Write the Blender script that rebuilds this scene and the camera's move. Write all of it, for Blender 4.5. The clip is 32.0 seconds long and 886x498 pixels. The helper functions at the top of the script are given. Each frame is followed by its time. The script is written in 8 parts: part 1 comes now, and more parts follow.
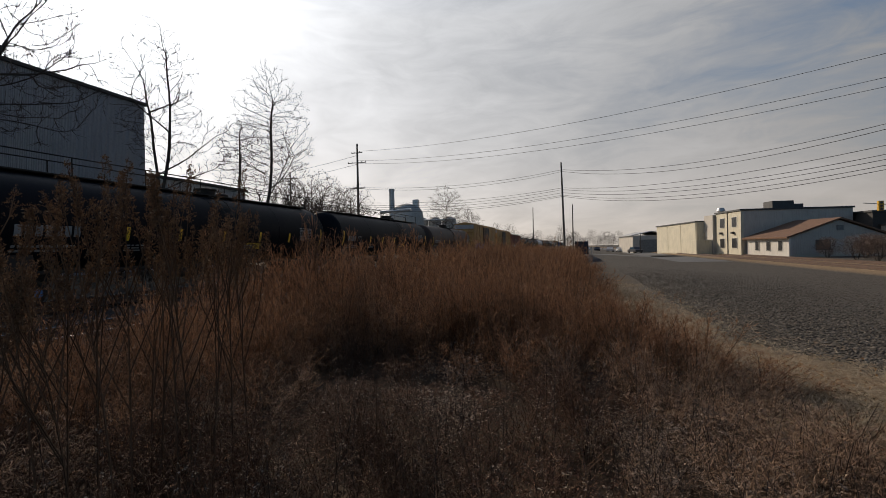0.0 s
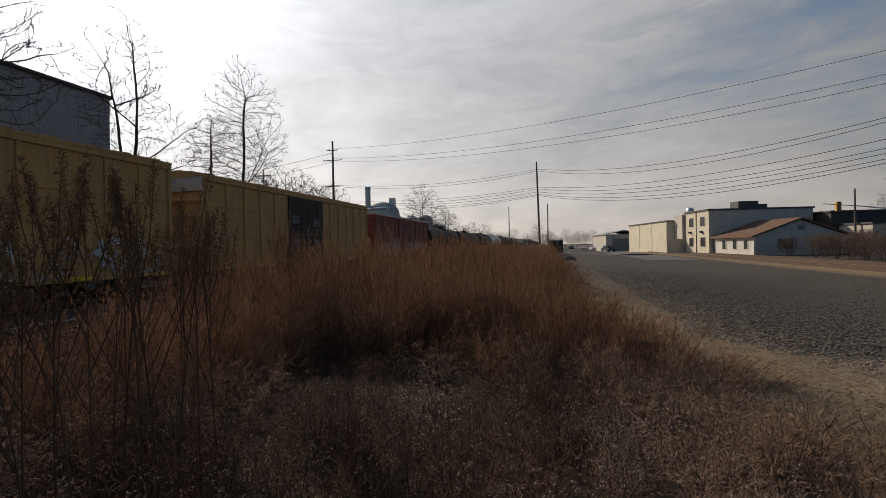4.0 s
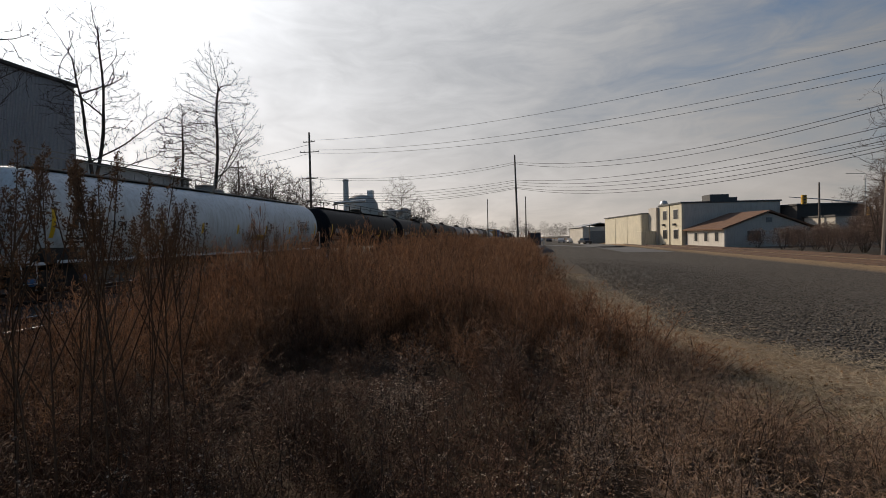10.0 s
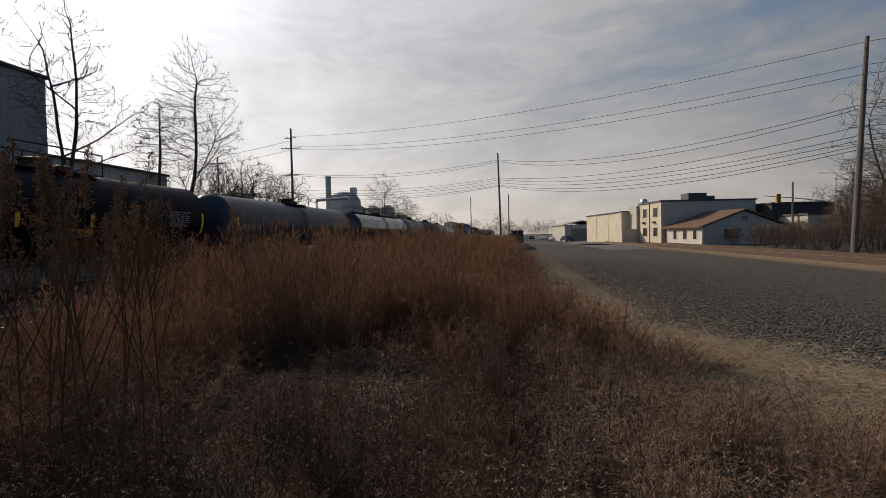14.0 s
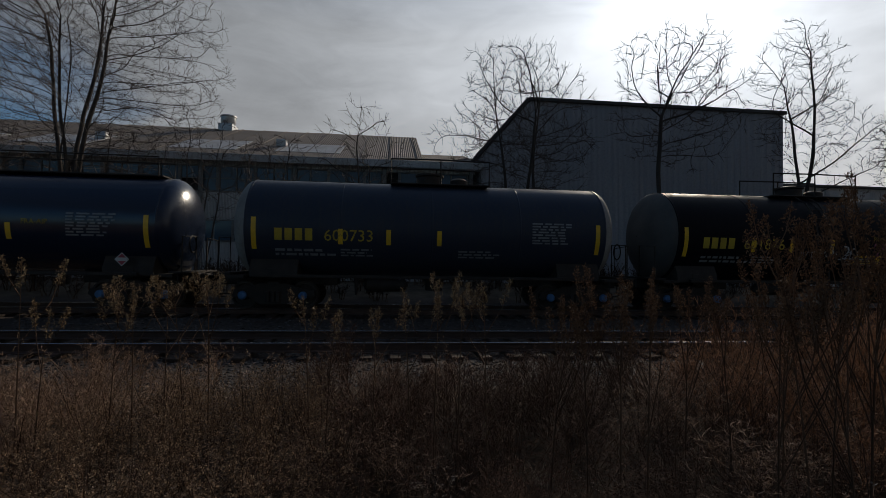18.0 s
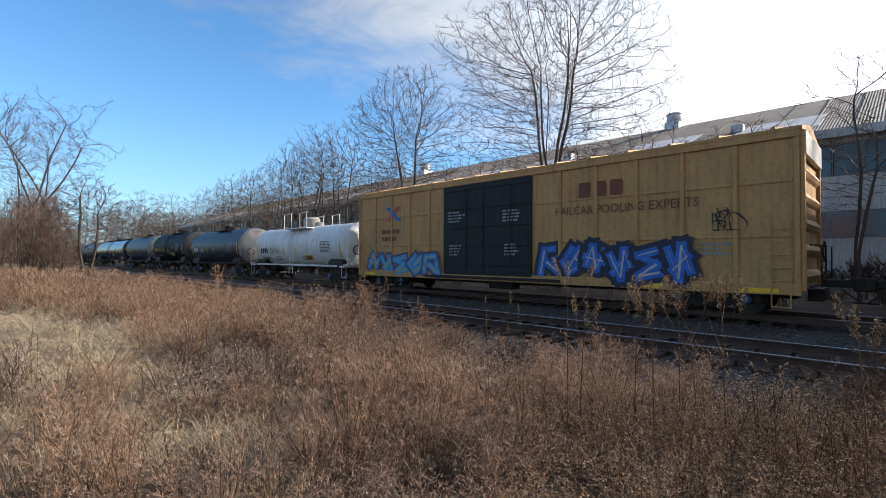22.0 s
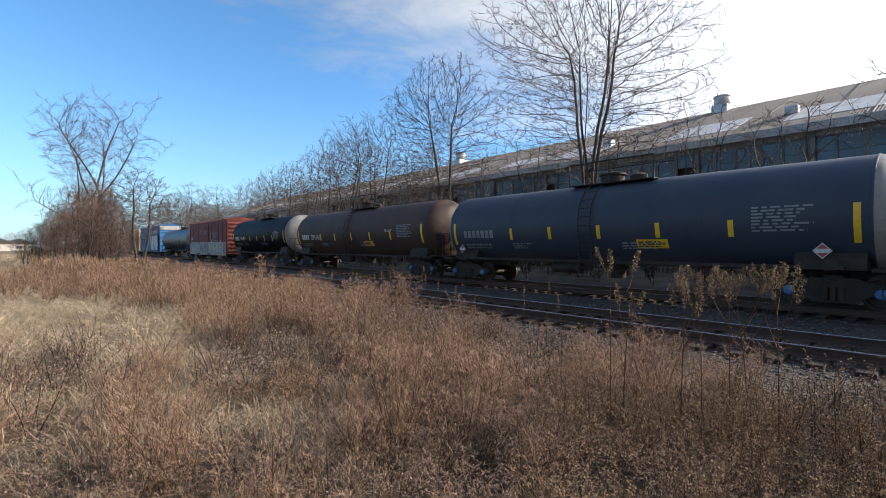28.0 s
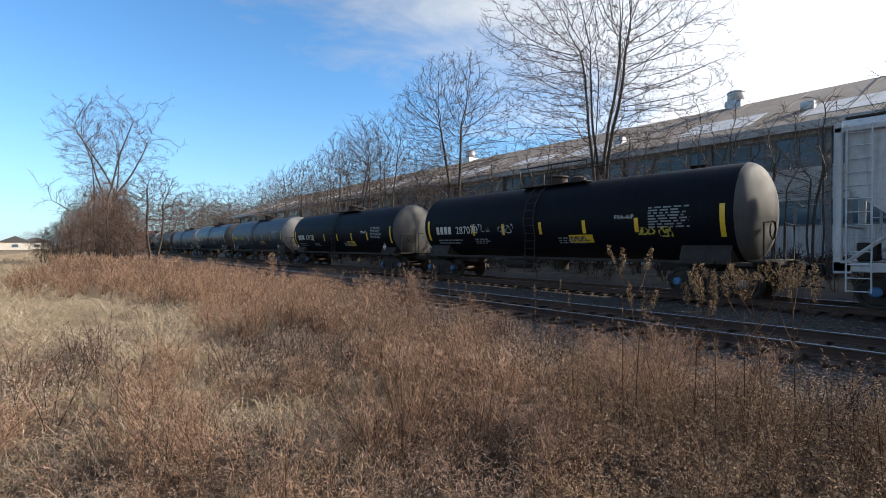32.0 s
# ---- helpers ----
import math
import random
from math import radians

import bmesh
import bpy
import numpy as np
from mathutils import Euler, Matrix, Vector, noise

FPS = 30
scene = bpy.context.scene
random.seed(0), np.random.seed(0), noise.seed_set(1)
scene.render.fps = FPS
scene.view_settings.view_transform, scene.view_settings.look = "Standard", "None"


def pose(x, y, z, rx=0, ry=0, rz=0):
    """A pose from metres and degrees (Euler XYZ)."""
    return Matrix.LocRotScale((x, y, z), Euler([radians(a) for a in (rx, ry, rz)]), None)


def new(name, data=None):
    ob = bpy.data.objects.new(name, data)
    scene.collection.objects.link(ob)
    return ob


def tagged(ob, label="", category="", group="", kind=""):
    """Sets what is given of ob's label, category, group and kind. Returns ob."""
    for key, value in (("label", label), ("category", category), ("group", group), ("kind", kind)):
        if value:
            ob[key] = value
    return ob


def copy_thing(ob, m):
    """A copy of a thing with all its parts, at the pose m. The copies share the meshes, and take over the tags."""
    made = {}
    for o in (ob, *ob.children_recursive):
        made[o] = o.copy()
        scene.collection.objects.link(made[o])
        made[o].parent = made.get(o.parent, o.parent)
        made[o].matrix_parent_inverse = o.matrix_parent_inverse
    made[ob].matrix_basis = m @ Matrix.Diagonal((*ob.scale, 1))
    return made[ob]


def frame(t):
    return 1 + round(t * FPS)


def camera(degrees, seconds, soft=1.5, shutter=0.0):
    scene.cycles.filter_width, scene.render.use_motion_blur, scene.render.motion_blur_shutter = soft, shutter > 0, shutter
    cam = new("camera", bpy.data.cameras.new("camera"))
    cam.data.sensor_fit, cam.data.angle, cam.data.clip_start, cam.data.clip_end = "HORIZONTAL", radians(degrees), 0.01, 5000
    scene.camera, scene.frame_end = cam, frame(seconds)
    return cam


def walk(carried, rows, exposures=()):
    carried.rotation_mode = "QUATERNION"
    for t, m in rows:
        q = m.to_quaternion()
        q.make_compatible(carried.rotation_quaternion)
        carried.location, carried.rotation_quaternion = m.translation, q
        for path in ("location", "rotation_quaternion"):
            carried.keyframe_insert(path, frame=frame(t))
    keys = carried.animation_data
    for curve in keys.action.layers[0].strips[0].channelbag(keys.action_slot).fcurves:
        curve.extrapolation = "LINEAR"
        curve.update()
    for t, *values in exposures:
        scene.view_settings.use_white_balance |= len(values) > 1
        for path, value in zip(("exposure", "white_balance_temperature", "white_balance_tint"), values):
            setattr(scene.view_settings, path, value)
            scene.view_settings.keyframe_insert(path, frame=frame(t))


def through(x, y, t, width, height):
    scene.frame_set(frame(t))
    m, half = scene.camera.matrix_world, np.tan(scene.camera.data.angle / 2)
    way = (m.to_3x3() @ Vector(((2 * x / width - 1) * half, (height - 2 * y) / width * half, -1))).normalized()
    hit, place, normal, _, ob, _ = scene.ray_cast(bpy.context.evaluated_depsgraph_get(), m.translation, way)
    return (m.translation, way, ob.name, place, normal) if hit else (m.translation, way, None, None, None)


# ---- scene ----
# The eye swings on an arm's length round the holder's body while it pans.
EYE, ARM = 1.65, 0.55
cam = camera(87.14, 32.0, soft=0.6)
PATH = [
    (0.0, 16.07, -0.11, 1.18),
    (0.5, 15.78, -0.01, 1.19),
    (1.0, 15.51, 0.05, 1.15),
    (1.5, 15.04, 0.09, 1.17),
    (2.0, 14.52, 0.09, 1.17),
    (2.5, 14.14, -0.01, 1.19),
    (3.0, 13.91, -0.11, 1.19),
    (3.5, 13.63, -0.2, 1.17),
    (5.5, 11.7, -0.86, 1.2),
    (6.0, 11.41, -0.95, 1.24),
    (6.5, 11.19, -0.98, 1.2),
    (7.0, 11.06, -0.99, 1.22),
    (7.5, 11.0, -1.07, 1.22),
    (8.0, 10.92, -1.14, 1.18),
    (8.5, 10.62, -1.27, 1.19),
    (9.0, 10.33, -1.36, 1.24),
    (9.5, 10.27, -1.27, 1.27),
    (10.0, 10.61, -1.29, 1.28),
    (10.5, 10.15, -1.31, 1.17),
    (11.0, 9.57, -1.57, 1.18),
    (11.5, 9.25, -1.79, 1.17),
    (12.0, 8.98, -1.94, 1.16),
    (12.5, 8.78, -1.98, 1.2),
    (13.0, 8.63, -1.88, 1.24),
    (13.5, 8.55, -1.77, 1.23),
    (15.5, 8.73, -1.2, 1.25),
    (16.0, 9.17, -1.08, 1.26),
    (16.5, 14.2, -0.68, 1.11),
    (17.0, 31.5, -0.01, 0.71),
    (17.5, 56.08, 0.72, -0.12),
    (18.0, 83.85, 1.69, -0.93),
    (18.5, 110.64, 2.5, -0.61),
    (19.0, 120.21, 2.42, -0.36),
    (19.5, 125.03, 2.46, -0.34),
    (20.0, 128.13, 2.34, -0.28),
    (20.5, 130.1, 2.1, -0.29),
    (21.0, 131.8, 1.84, -0.24),
    (21.5, 133.5, 1.35, -0.27),
    (22.0, 134.92, 1.13, -0.23),
    (22.5, 136.46, 1.04, -0.26),
    (23.0, 137.71, 0.81, -0.31),
    (23.5, 138.73, 0.6, -0.32),
    (24.0, 139.53, 0.4, -0.32),
    (24.5, 140.03, 0.18, -0.3),
    (25.0, 140.21, 0.12, -0.22),
    (25.5, 140.06, 0.02, -0.2),
    (26.0, 139.52, -0.1, -0.18),
    (26.5, 139.12, -0.11, -0.13),
    (28.5, 139.35, -0.24, -0.18),
    (29.0, 139.46, -0.37, -0.19),
    (29.5, 139.62, -0.48, -0.16),
    (30.0, 139.65, -0.54, -0.14),
    (30.5, 139.72, -0.45, -0.12),
    (31.0, 139.9, -0.43, -0.18),
    (31.5, 140.13, -0.43, -0.12),
    (32.0, 140.45, -0.39, -0.11),
]

def eye_pose(yaw, pitch, roll):
    a = radians(yaw)
    return pose(-ARM * math.sin(a), ARM * math.cos(a), EYE, 90 + pitch, roll, yaw)


walk(cam, [(t, eye_pose(yaw, pitch, roll)) for t, yaw, pitch, roll in PATH],
     exposures=[(0.0, -0.47, 7250, 12), (16.4, -0.47, 7250, 12), (17.2, -0.7, 7300, 12), (18.0, -1.2, 6900, 10), (18.25, -0.9, 6800, 10), (18.6, 0.2, 6700, 10),
                (19.2, 0.45, 6600, 10), (20.0, 0.78, 6600, 10), (21.0, 0.95, 6600, 10), (32.0, 0.95, 6600, 10)])

# ---- light: a low winter sun behind thin cloud over the factory ----
SUN_AZ, SUN_EL = 55.0, 27.0
SUN_DIR = Vector((-math.sin(radians(SUN_AZ)) * math.cos(radians(SUN_EL)), math.cos(radians(SUN_AZ)) * math.cos(radians(SUN_EL)), math.sin(radians(SUN_EL))))
sun_data = bpy.data.lights.new("sun", "SUN")
sun_data.energy, sun_data.angle, sun_data.color = 5.0, radians(1.2), (1.0, 0.9, 0.76)
sun = new("sun", sun_data)
sun.matrix_world = Matrix.Translation((-60, 40, 60)) @ (-SUN_DIR).to_track_quat("-Z", "Y").to_matrix().to_4x4()

world = bpy.data.worlds.new("sky")
scene.world = world
world.use_nodes = True
wn, wl = world.node_tree.nodes, world.node_tree.links
wn.clear()


def wnode(kind, **values):
    n = wn.new(kind)
    for key, value in values.items():
        n.inputs[key].default_value = value
    return n


def wmath(op, a, b=None, clamp=False):
    n = wn.new("ShaderNodeMath")
    n.operation, n.use_clamp = op, clamp
    for i, v in enumerate((a, b)):
        if v is None:
            continue
        if isinstance(v, (int, float)):
            n.inputs[i].default_value = v
        else:
            wl.new(v, n.inputs[i])
    return n.outputs[0]


sky = wn.new("ShaderNodeTexSky")
sky.sky_type, sky.sun_disc = "NISHITA", False
sky.sun_elevation, sky.sun_rotation = radians(SUN_EL), radians(-SUN_AZ)
sky.altitude, sky.air_density, sky.dust_density, sky.ozone_density = 30, 1.0, 0.25, 2.5
place = wn.new("ShaderNodeTexCoord")
way = place.outputs["Generated"]
flat = wn.new("ShaderNodeMapping")
flat.inputs["Scale"].default_value = (1.0, 1.0, 3.4)
flat.inputs["Rotation"].default_value = (0.12, 0.05, 0.5)
wl.new(way, flat.inputs["Vector"])
big = wnode("ShaderNodeTexNoise", Scale=1.9, Detail=7.0, Roughness=0.58, Distortion=0.5)
fine = wnode("ShaderNodeTexNoise", Scale=6.5, Detail=6.0, Roughness=0.6, Distortion=0.9)
wl.new(flat.outputs[0], big.inputs["Vector"])
wl.new(flat.outputs[0], fine.inputs["Vector"])
toward = wn.new("ShaderNodeVectorMath")
toward.operation = "DOT_PRODUCT"
wl.new(way, toward.inputs[0])
toward.inputs[1].default_value = SUN_DIR
near_sun = toward.outputs["Value"]


def compass(az, el):
    a, e = radians(az), radians(el)
    return Vector((-math.sin(a) * math.cos(e), math.cos(a) * math.cos(e), math.sin(e)))


def facing(direction):
    n = wn.new("ShaderNodeVectorMath")
    n.operation = "DOT_PRODUCT"
    wl.new(way, n.inputs[0])
    n.inputs[1].default_value = direction
    return n.outputs["Value"]


# a sheet of thin cloud with a slanting edge; clear blue beyond it and a thin place on the other side
rim = compass(161, 27).cross(compass(131, 16)).normalized()
rim = rim if rim.z > 0 else -rim
texture = wmath("ADD", wmath("MULTIPLY", big.outputs["Fac"], 0.65), wmath("MULTIPLY", fine.outputs["Fac"], 0.35))
ripple = wmath("SUBTRACT", texture, 0.5)
cloud = wmath("ADD", wmath("MULTIPLY", wmath("ADD", facing(rim), wmath("MULTIPLY", ripple, 0.45)), 5.5), 0.35, clamp=True)
thin = wmath("POWER", wmath("MAXIMUM", facing(compass(-38, 30)), 0.0), 9.0)
cloud = wmath("SUBTRACT", cloud, wmath("MULTIPLY", thin, wmath("SUBTRACT", 0.26, wmath("MULTIPLY", ripple, 4.2)), clamp=True), clamp=True)
level = wn.new("ShaderNodeSeparateXYZ")
wl.new(way, level.inputs[0])
overhead = wmath("MULTIPLY", wmath("SUBTRACT", level.outputs["Z"], 0.44), 2.6, clamp=True)
cloud = wmath("MULTIPLY", cloud, wmath("SUBTRACT", 1.0, wmath("MULTIPLY", overhead, 0.85)))
glow = wmath("POWER", wmath("MAXIMUM", near_sun, 0.0), 7.0)
burst = wmath("POWER", wmath("MAXIMUM", near_sun, 0.0), 45.0)
wide = wmath("POWER", wmath("MAXIMUM", wmath("ADD", wmath("MULTIPLY", near_sun, 0.5), 0.5), 0.0), 2.0)
haze = wmath("POWER", wmath("SUBTRACT", 1.0, wmath("ABSOLUTE", level.outputs["Z"])), 7.0)
shine = wmath("ADD", wmath("ADD", wmath("MULTIPLY", glow, 0.78), wmath("MULTIPLY", wide, 0.86)), wmath("ADD", 0.05, wmath("MULTIPLY", haze, 0.31)))
shine = wmath("ADD", shine, wmath("MULTIPLY", burst, 1.3))
shine = wmath("MULTIPLY", shine, wmath("ADD", wmath("MULTIPLY", texture, 1.25), 0.38))
cloud_light = wn.new("ShaderNodeVectorMath")
cloud_light.operation = "SCALE"
cloud_tint = wn.new("ShaderNodeMix")
cloud_tint.data_type = "RGBA"
wl.new(haze, cloud_tint.inputs["Factor"])
cloud_tint.inputs["A"].default_value, cloud_tint.inputs["B"].default_value = (0.88, 0.965, 1.09, 1), (1.02, 0.965, 0.92, 1)
wl.new(cloud_tint.outputs["Result"], cloud_light.inputs[0])
wl.new(shine, cloud_light.inputs["Scale"])
sky_light = wn.new("ShaderNodeVectorMath")
sky_light.operation = "SCALE"
sky_light.inputs["Scale"].default_value = 0.107
tint = wn.new("ShaderNodeVectorMath")
tint.operation = "MULTIPLY"
tint.inputs[1].default_value = (0.58, 0.98, 1.22)
wl.new(sky.outputs[0], tint.inputs[0])
wl.new(tint.outputs[0], sky_light.inputs[0])
hazy = wn.new("ShaderNodeMix")
hazy.data_type = "RGBA"
wl.new(wmath("MULTIPLY", haze, 0.75), hazy.inputs["Factor"])
wl.new(sky_light.outputs[0], hazy.inputs["A"])
hazy.inputs["B"].default_value = (0.33, 0.39, 0.47, 1)
mixed = wn.new("ShaderNodeMix")
mixed.data_type = "RGBA"
wl.new(cloud, mixed.inputs["Factor"])
wl.new(hazy.outputs["Result"], mixed.inputs["A"])
wl.new(cloud_light.outputs[0], mixed.inputs["B"])
back = wn.new("ShaderNodeBackground")
wl.new(mixed.outputs["Result"], back.inputs["Color"])
back.inputs["Strength"].default_value = 1.0
wl.new(back.outputs[0], wn.new("ShaderNodeOutputWorld").inputs["Surface"])

# ---- materials ----
MATS = {}


def grimy(name, color, other=None, rough=0.6, metal=0.0, scale=3.0, fine=40.0, bump=0.15, grime=(0.05, 0.04, 0.03), dirt=0.25, streak=0.0, island=0.0, each=0.0, spec=0.5):
    """A worn surface: two scales of colour change, grime, vertical streaks and fine relief."""
    if name in MATS:
        return MATS[name]
    m = bpy.data.materials.new(name)
    m.use_nodes = True
    nt = m.node_tree
    n, l = nt.nodes, nt.links
    bsdf = n["Principled BSDF"]
    bsdf.inputs["Specular IOR Level"].default_value = spec
    co = n.new("ShaderNodeTexCoord")
    large = n.new("ShaderNodeTexNoise")
    large.inputs["Scale"].default_value, large.inputs["Detail"].default_value = scale, 5.0
    small = n.new("ShaderNodeTexNoise")
    small.inputs["Scale"].default_value, small.inputs["Detail"].default_value, small.inputs["Roughness"].default_value = fine, 4.0, 0.65
    for t in (large, small):
        l.new(co.outputs["Object"], t.inputs["Vector"])
    other = other or tuple(c * 0.72 for c in color)
    mix1 = n.new("ShaderNodeMix")
    mix1.data_type = "RGBA"
    ramp = n.new("ShaderNodeMapRange")
    ramp.inputs["From Min"].default_value, ramp.inputs["From Max"].default_value = 0.33, 0.67
    l.new(large.outputs["Fac"], ramp.inputs["Value"])
    l.new(ramp.outputs[0], mix1.inputs["Factor"])
    mix1.inputs["A"].default_value, mix1.inputs["B"].default_value = (*color, 1), (*other, 1)
    out = mix1.outputs["Result"]
    dirt_f = n.new("ShaderNodeMapRange")
    dirt_f.inputs["From Min"].default_value, dirt_f.inputs["From Max"].default_value = 0.45, 0.75
    dirt_f.inputs["To Max"].default_value = dirt
    l.new(small.outputs["Fac"], dirt_f.inputs["Value"])
    mix2 = n.new("ShaderNodeMix")
    mix2.data_type = "RGBA"
    l.new(dirt_f.outputs[0], mix2.inputs["Factor"])
    l.new(out, mix2.inputs["A"])
    mix2.inputs["B"].default_value = (*grime, 1)
    out = mix2.outputs["Result"]
    if streak:
        st = n.new("ShaderNodeTexNoise")
        mp = n.new("ShaderNodeMapping")
        mp.inputs["Scale"].default_value = (5.0, 5.0, 0.35)
        l.new(co.outputs["Object"], mp.inputs["Vector"])
        l.new(mp.outputs[0], st.inputs["Vector"])
        st.inputs["Scale"].default_value, st.inputs["Detail"].default_value = 1.6, 5.0
        sr = n.new("ShaderNodeMapRange")
        sr.inputs["From Min"].default_value, sr.inputs["From Max"].default_value, sr.inputs["To Max"].default_value = 0.48, 0.72, streak
        l.new(st.outputs["Fac"], sr.inputs["Value"])
        mix3 = n.new("ShaderNodeMix")
        mix3.data_type = "RGBA"
        l.new(sr.outputs[0], mix3.inputs["Factor"])
        l.new(out, mix3.inputs["A"])
        mix3.inputs["B"].default_value = (*grime, 1)
        out = mix3.outputs["Result"]
    if island or each:
        src = n.new("ShaderNodeNewGeometry").outputs["Random Per Island"] if island else n.new("ShaderNodeObjectInfo").outputs["Random"]
        amount = island or each
        mr = n.new("ShaderNodeMapRange")
        mr.inputs["To Min"].default_value, mr.inputs["To Max"].default_value = 1 - amount, 1 + amount
        l.new(src, mr.inputs["Value"])
        sc = n.new("ShaderNodeVectorMath")
        sc.operation = "SCALE"
        l.new(out, sc.inputs[0])
        l.new(mr.outputs[0], sc.inputs["Scale"])
        out = sc.outputs[0]
    l.new(out, bsdf.inputs["Base Color"])
    rr = n.new("ShaderNodeMapRange")
    rr.inputs["To Min"].default_value, rr.inputs["To Max"].default_value = max(0.05, rough - 0.12), min(1.0, rough + 0.15)
    l.new(small.outputs["Fac"], rr.inputs["Value"])
    l.new(rr.outputs[0], bsdf.inputs["Roughness"])
    bsdf.inputs["Metallic"].default_value = metal
    if bump:
        bp = n.new("ShaderNodeBump")
        bp.inputs["Strength"].default_value, bp.inputs["Distance"].default_value = bump, 0.02
        l.new(small.outputs["Fac"], bp.inputs["Height"])
        l.new(bp.outputs[0], bsdf.inputs["Normal"])
    MATS[name] = m
    return m


def straw(name, color, other, through=0.35, island=0.45):
    """Dry stems and seed heads: thin, rough, letting some light through."""
    m = grimy(name, color, other, rough=0.85, scale=0.9, fine=25.0, bump=0.0, dirt=0.15, island=island, spec=0.15)
    n, l = m.node_tree.nodes, m.node_tree.links
    bsdf = n["Principled BSDF"]
    tr = n.new("ShaderNodeBsdfTranslucent")
    l.new(bsdf.inputs["Base Color"].links[0].from_socket, tr.inputs["Color"])
    mx = n.new("ShaderNodeMixShader")
    mx.inputs[0].default_value = through
    l.new(bsdf.outputs[0], mx.inputs[1])
    l.new(tr.outputs[0], mx.inputs[2])
    l.new(mx.outputs[0], n["Material Output"].inputs["Surface"])
    return m


# ---- shapes ----
class Shape:
    """Collects vertices and faces of one part."""

    def __init__(self):
        self.v, self.f, self.count = [], [], 0

    def add(self, verts, faces, m=None):
        if m is not None:
            verts = [m @ Vector(p) for p in verts]
        base = len(self.v)
        self.v.extend(tuple(p) for p in verts)
        self.f.extend(tuple(base + i for i in f) for f in faces)
        return self

    def box(self, x0, x1, y0, y1, z0, z1, bevel=0.0, m=None):
        b = min(bevel, (x1 - x0) * 0.3, (y1 - y0) * 0.3, (z1 - z0) * 0.3)
        if b <= 0:
            v = [(x, y, z) for z in (z0, z1) for y in (y0, y1) for x in (x0, x1)]
            return self.add(v, [(0, 2, 3, 1), (4, 5, 7, 6), (0, 1, 5, 4), (2, 6, 7, 3), (0, 4, 6, 2), (1, 3, 7, 5)], m)
        v, idx = [], {}
        for cx in (0, 1):
            for cy in (0, 1):
                for cz in (0, 1):
                    X, Y, Z = (x0, x1)[cx], (y0, y1)[cy], (z0, z1)[cz]
                    dx, dy, dz = (b, -b)[cx], (b, -b)[cy], (b, -b)[cz]
                    for k, p in enumerate(((X, Y + dy, Z + dz), (X + dx, Y, Z + dz), (X + dx, Y + dy, Z))):
                        idx[cx, cy, cz, k] = len(v)
                        v.append(p)
        f = []
        for c in (0, 1):
            f.append([idx[c, a, d, 0] for a, d in ((0, 0), (1, 0), (1, 1), (0, 1))][::1 if c else -1])
            f.append([idx[a, c, d, 1] for a, d in ((0, 0), (1, 0), (1, 1), (0, 1))][::-1 if c else 1])
            f.append([idx[a, d, c, 2] for a, d in ((0, 0), (1, 0), (1, 1), (0, 1))][::1 if c else -1])
        for a in (0, 1):
            for d in (0, 1):
                f.append([idx[a, d, 0, 0], idx[a, d, 1, 0], idx[a, d, 1, 1], idx[a, d, 0, 1]])
                f.append([idx[a, 0, d, 0], idx[a, 1, d, 0], idx[a, 1, d, 2], idx[a, 0, d, 2]])
                f.append([idx[0, a, d, 1], idx[1, a, d, 1], idx[1, a, d, 2], idx[0, a, d, 2]])
                for e in (0, 1):
                    f.append([idx[a, d, e, 0], idx[a, d, e, 1], idx[a, d, e, 2]])
        return self.add(v, f, m)

    def tube(self, points, radii, sides=6, cap=True):
        """A tube along points with a radius for each."""
        pts = [Vector(p) for p in points]
        if not isinstance(radii, (list, tuple)):
            radii = [radii] * len(pts)
        rings = []
        v = []
        for i, p in enumerate(pts):
            d = (pts[min(i + 1, len(pts) - 1)] - pts[max(i - 1, 0)])
            d = d.normalized() if d.length > 1e-9 else Vector((0, 0, 1))
            a = d.cross(Vector((0, 0, 1)) if abs(d.z) < 0.9 else Vector((1, 0, 0))).normalized()
            b = d.cross(a)
            rings.append(len(v))
            for k in range(sides):
                w = 2 * math.pi * k / sides
                v.append(p + (a * math.cos(w) + b * math.sin(w)) * radii[i])
        f = []
        for i in range(len(pts) - 1):
            for k in range(sides):
                k2 = (k + 1) % sides
                f.append((rings[i] + k, rings[i + 1] + k, rings[i + 1] + k2, rings[i] + k2))
        if cap:
            f.append(tuple(rings[0] + k for k in range(sides)))
            f.append(tuple(rings[-1] + k for k in reversed(range(sides))))
        return self.add(v, f)

    def lathe(self, profile, axis="z", at=(0, 0, 0), sides=24, close=True):
        """Turns a profile of (radius, along) round an axis."""
        v, f = [], []
        for r, h in profile:
            for k in range(sides):
                w = 2 * math.pi * k / sides
                c, s = r * math.cos(w), r * math.sin(w)
                p = {"z": (c, s, h), "y": (c, h, -s), "x": (h, c, s)}[axis]
                v.append((p[0] + at[0], p[1] + at[1], p[2] + at[2]))
        for i in range(len(profile) - 1):
            for k in range(sides):
                k2 = (k + 1) % sides
                f.append((i * sides + k, i * sides + k2, (i + 1) * sides + k2, (i + 1) * sides + k))
        if close:
            f.append(tuple(reversed(range(sides))))
            f.append(tuple((len(profile) - 1) * sides + k for k in range(sides)))
        return self.add(v, f)

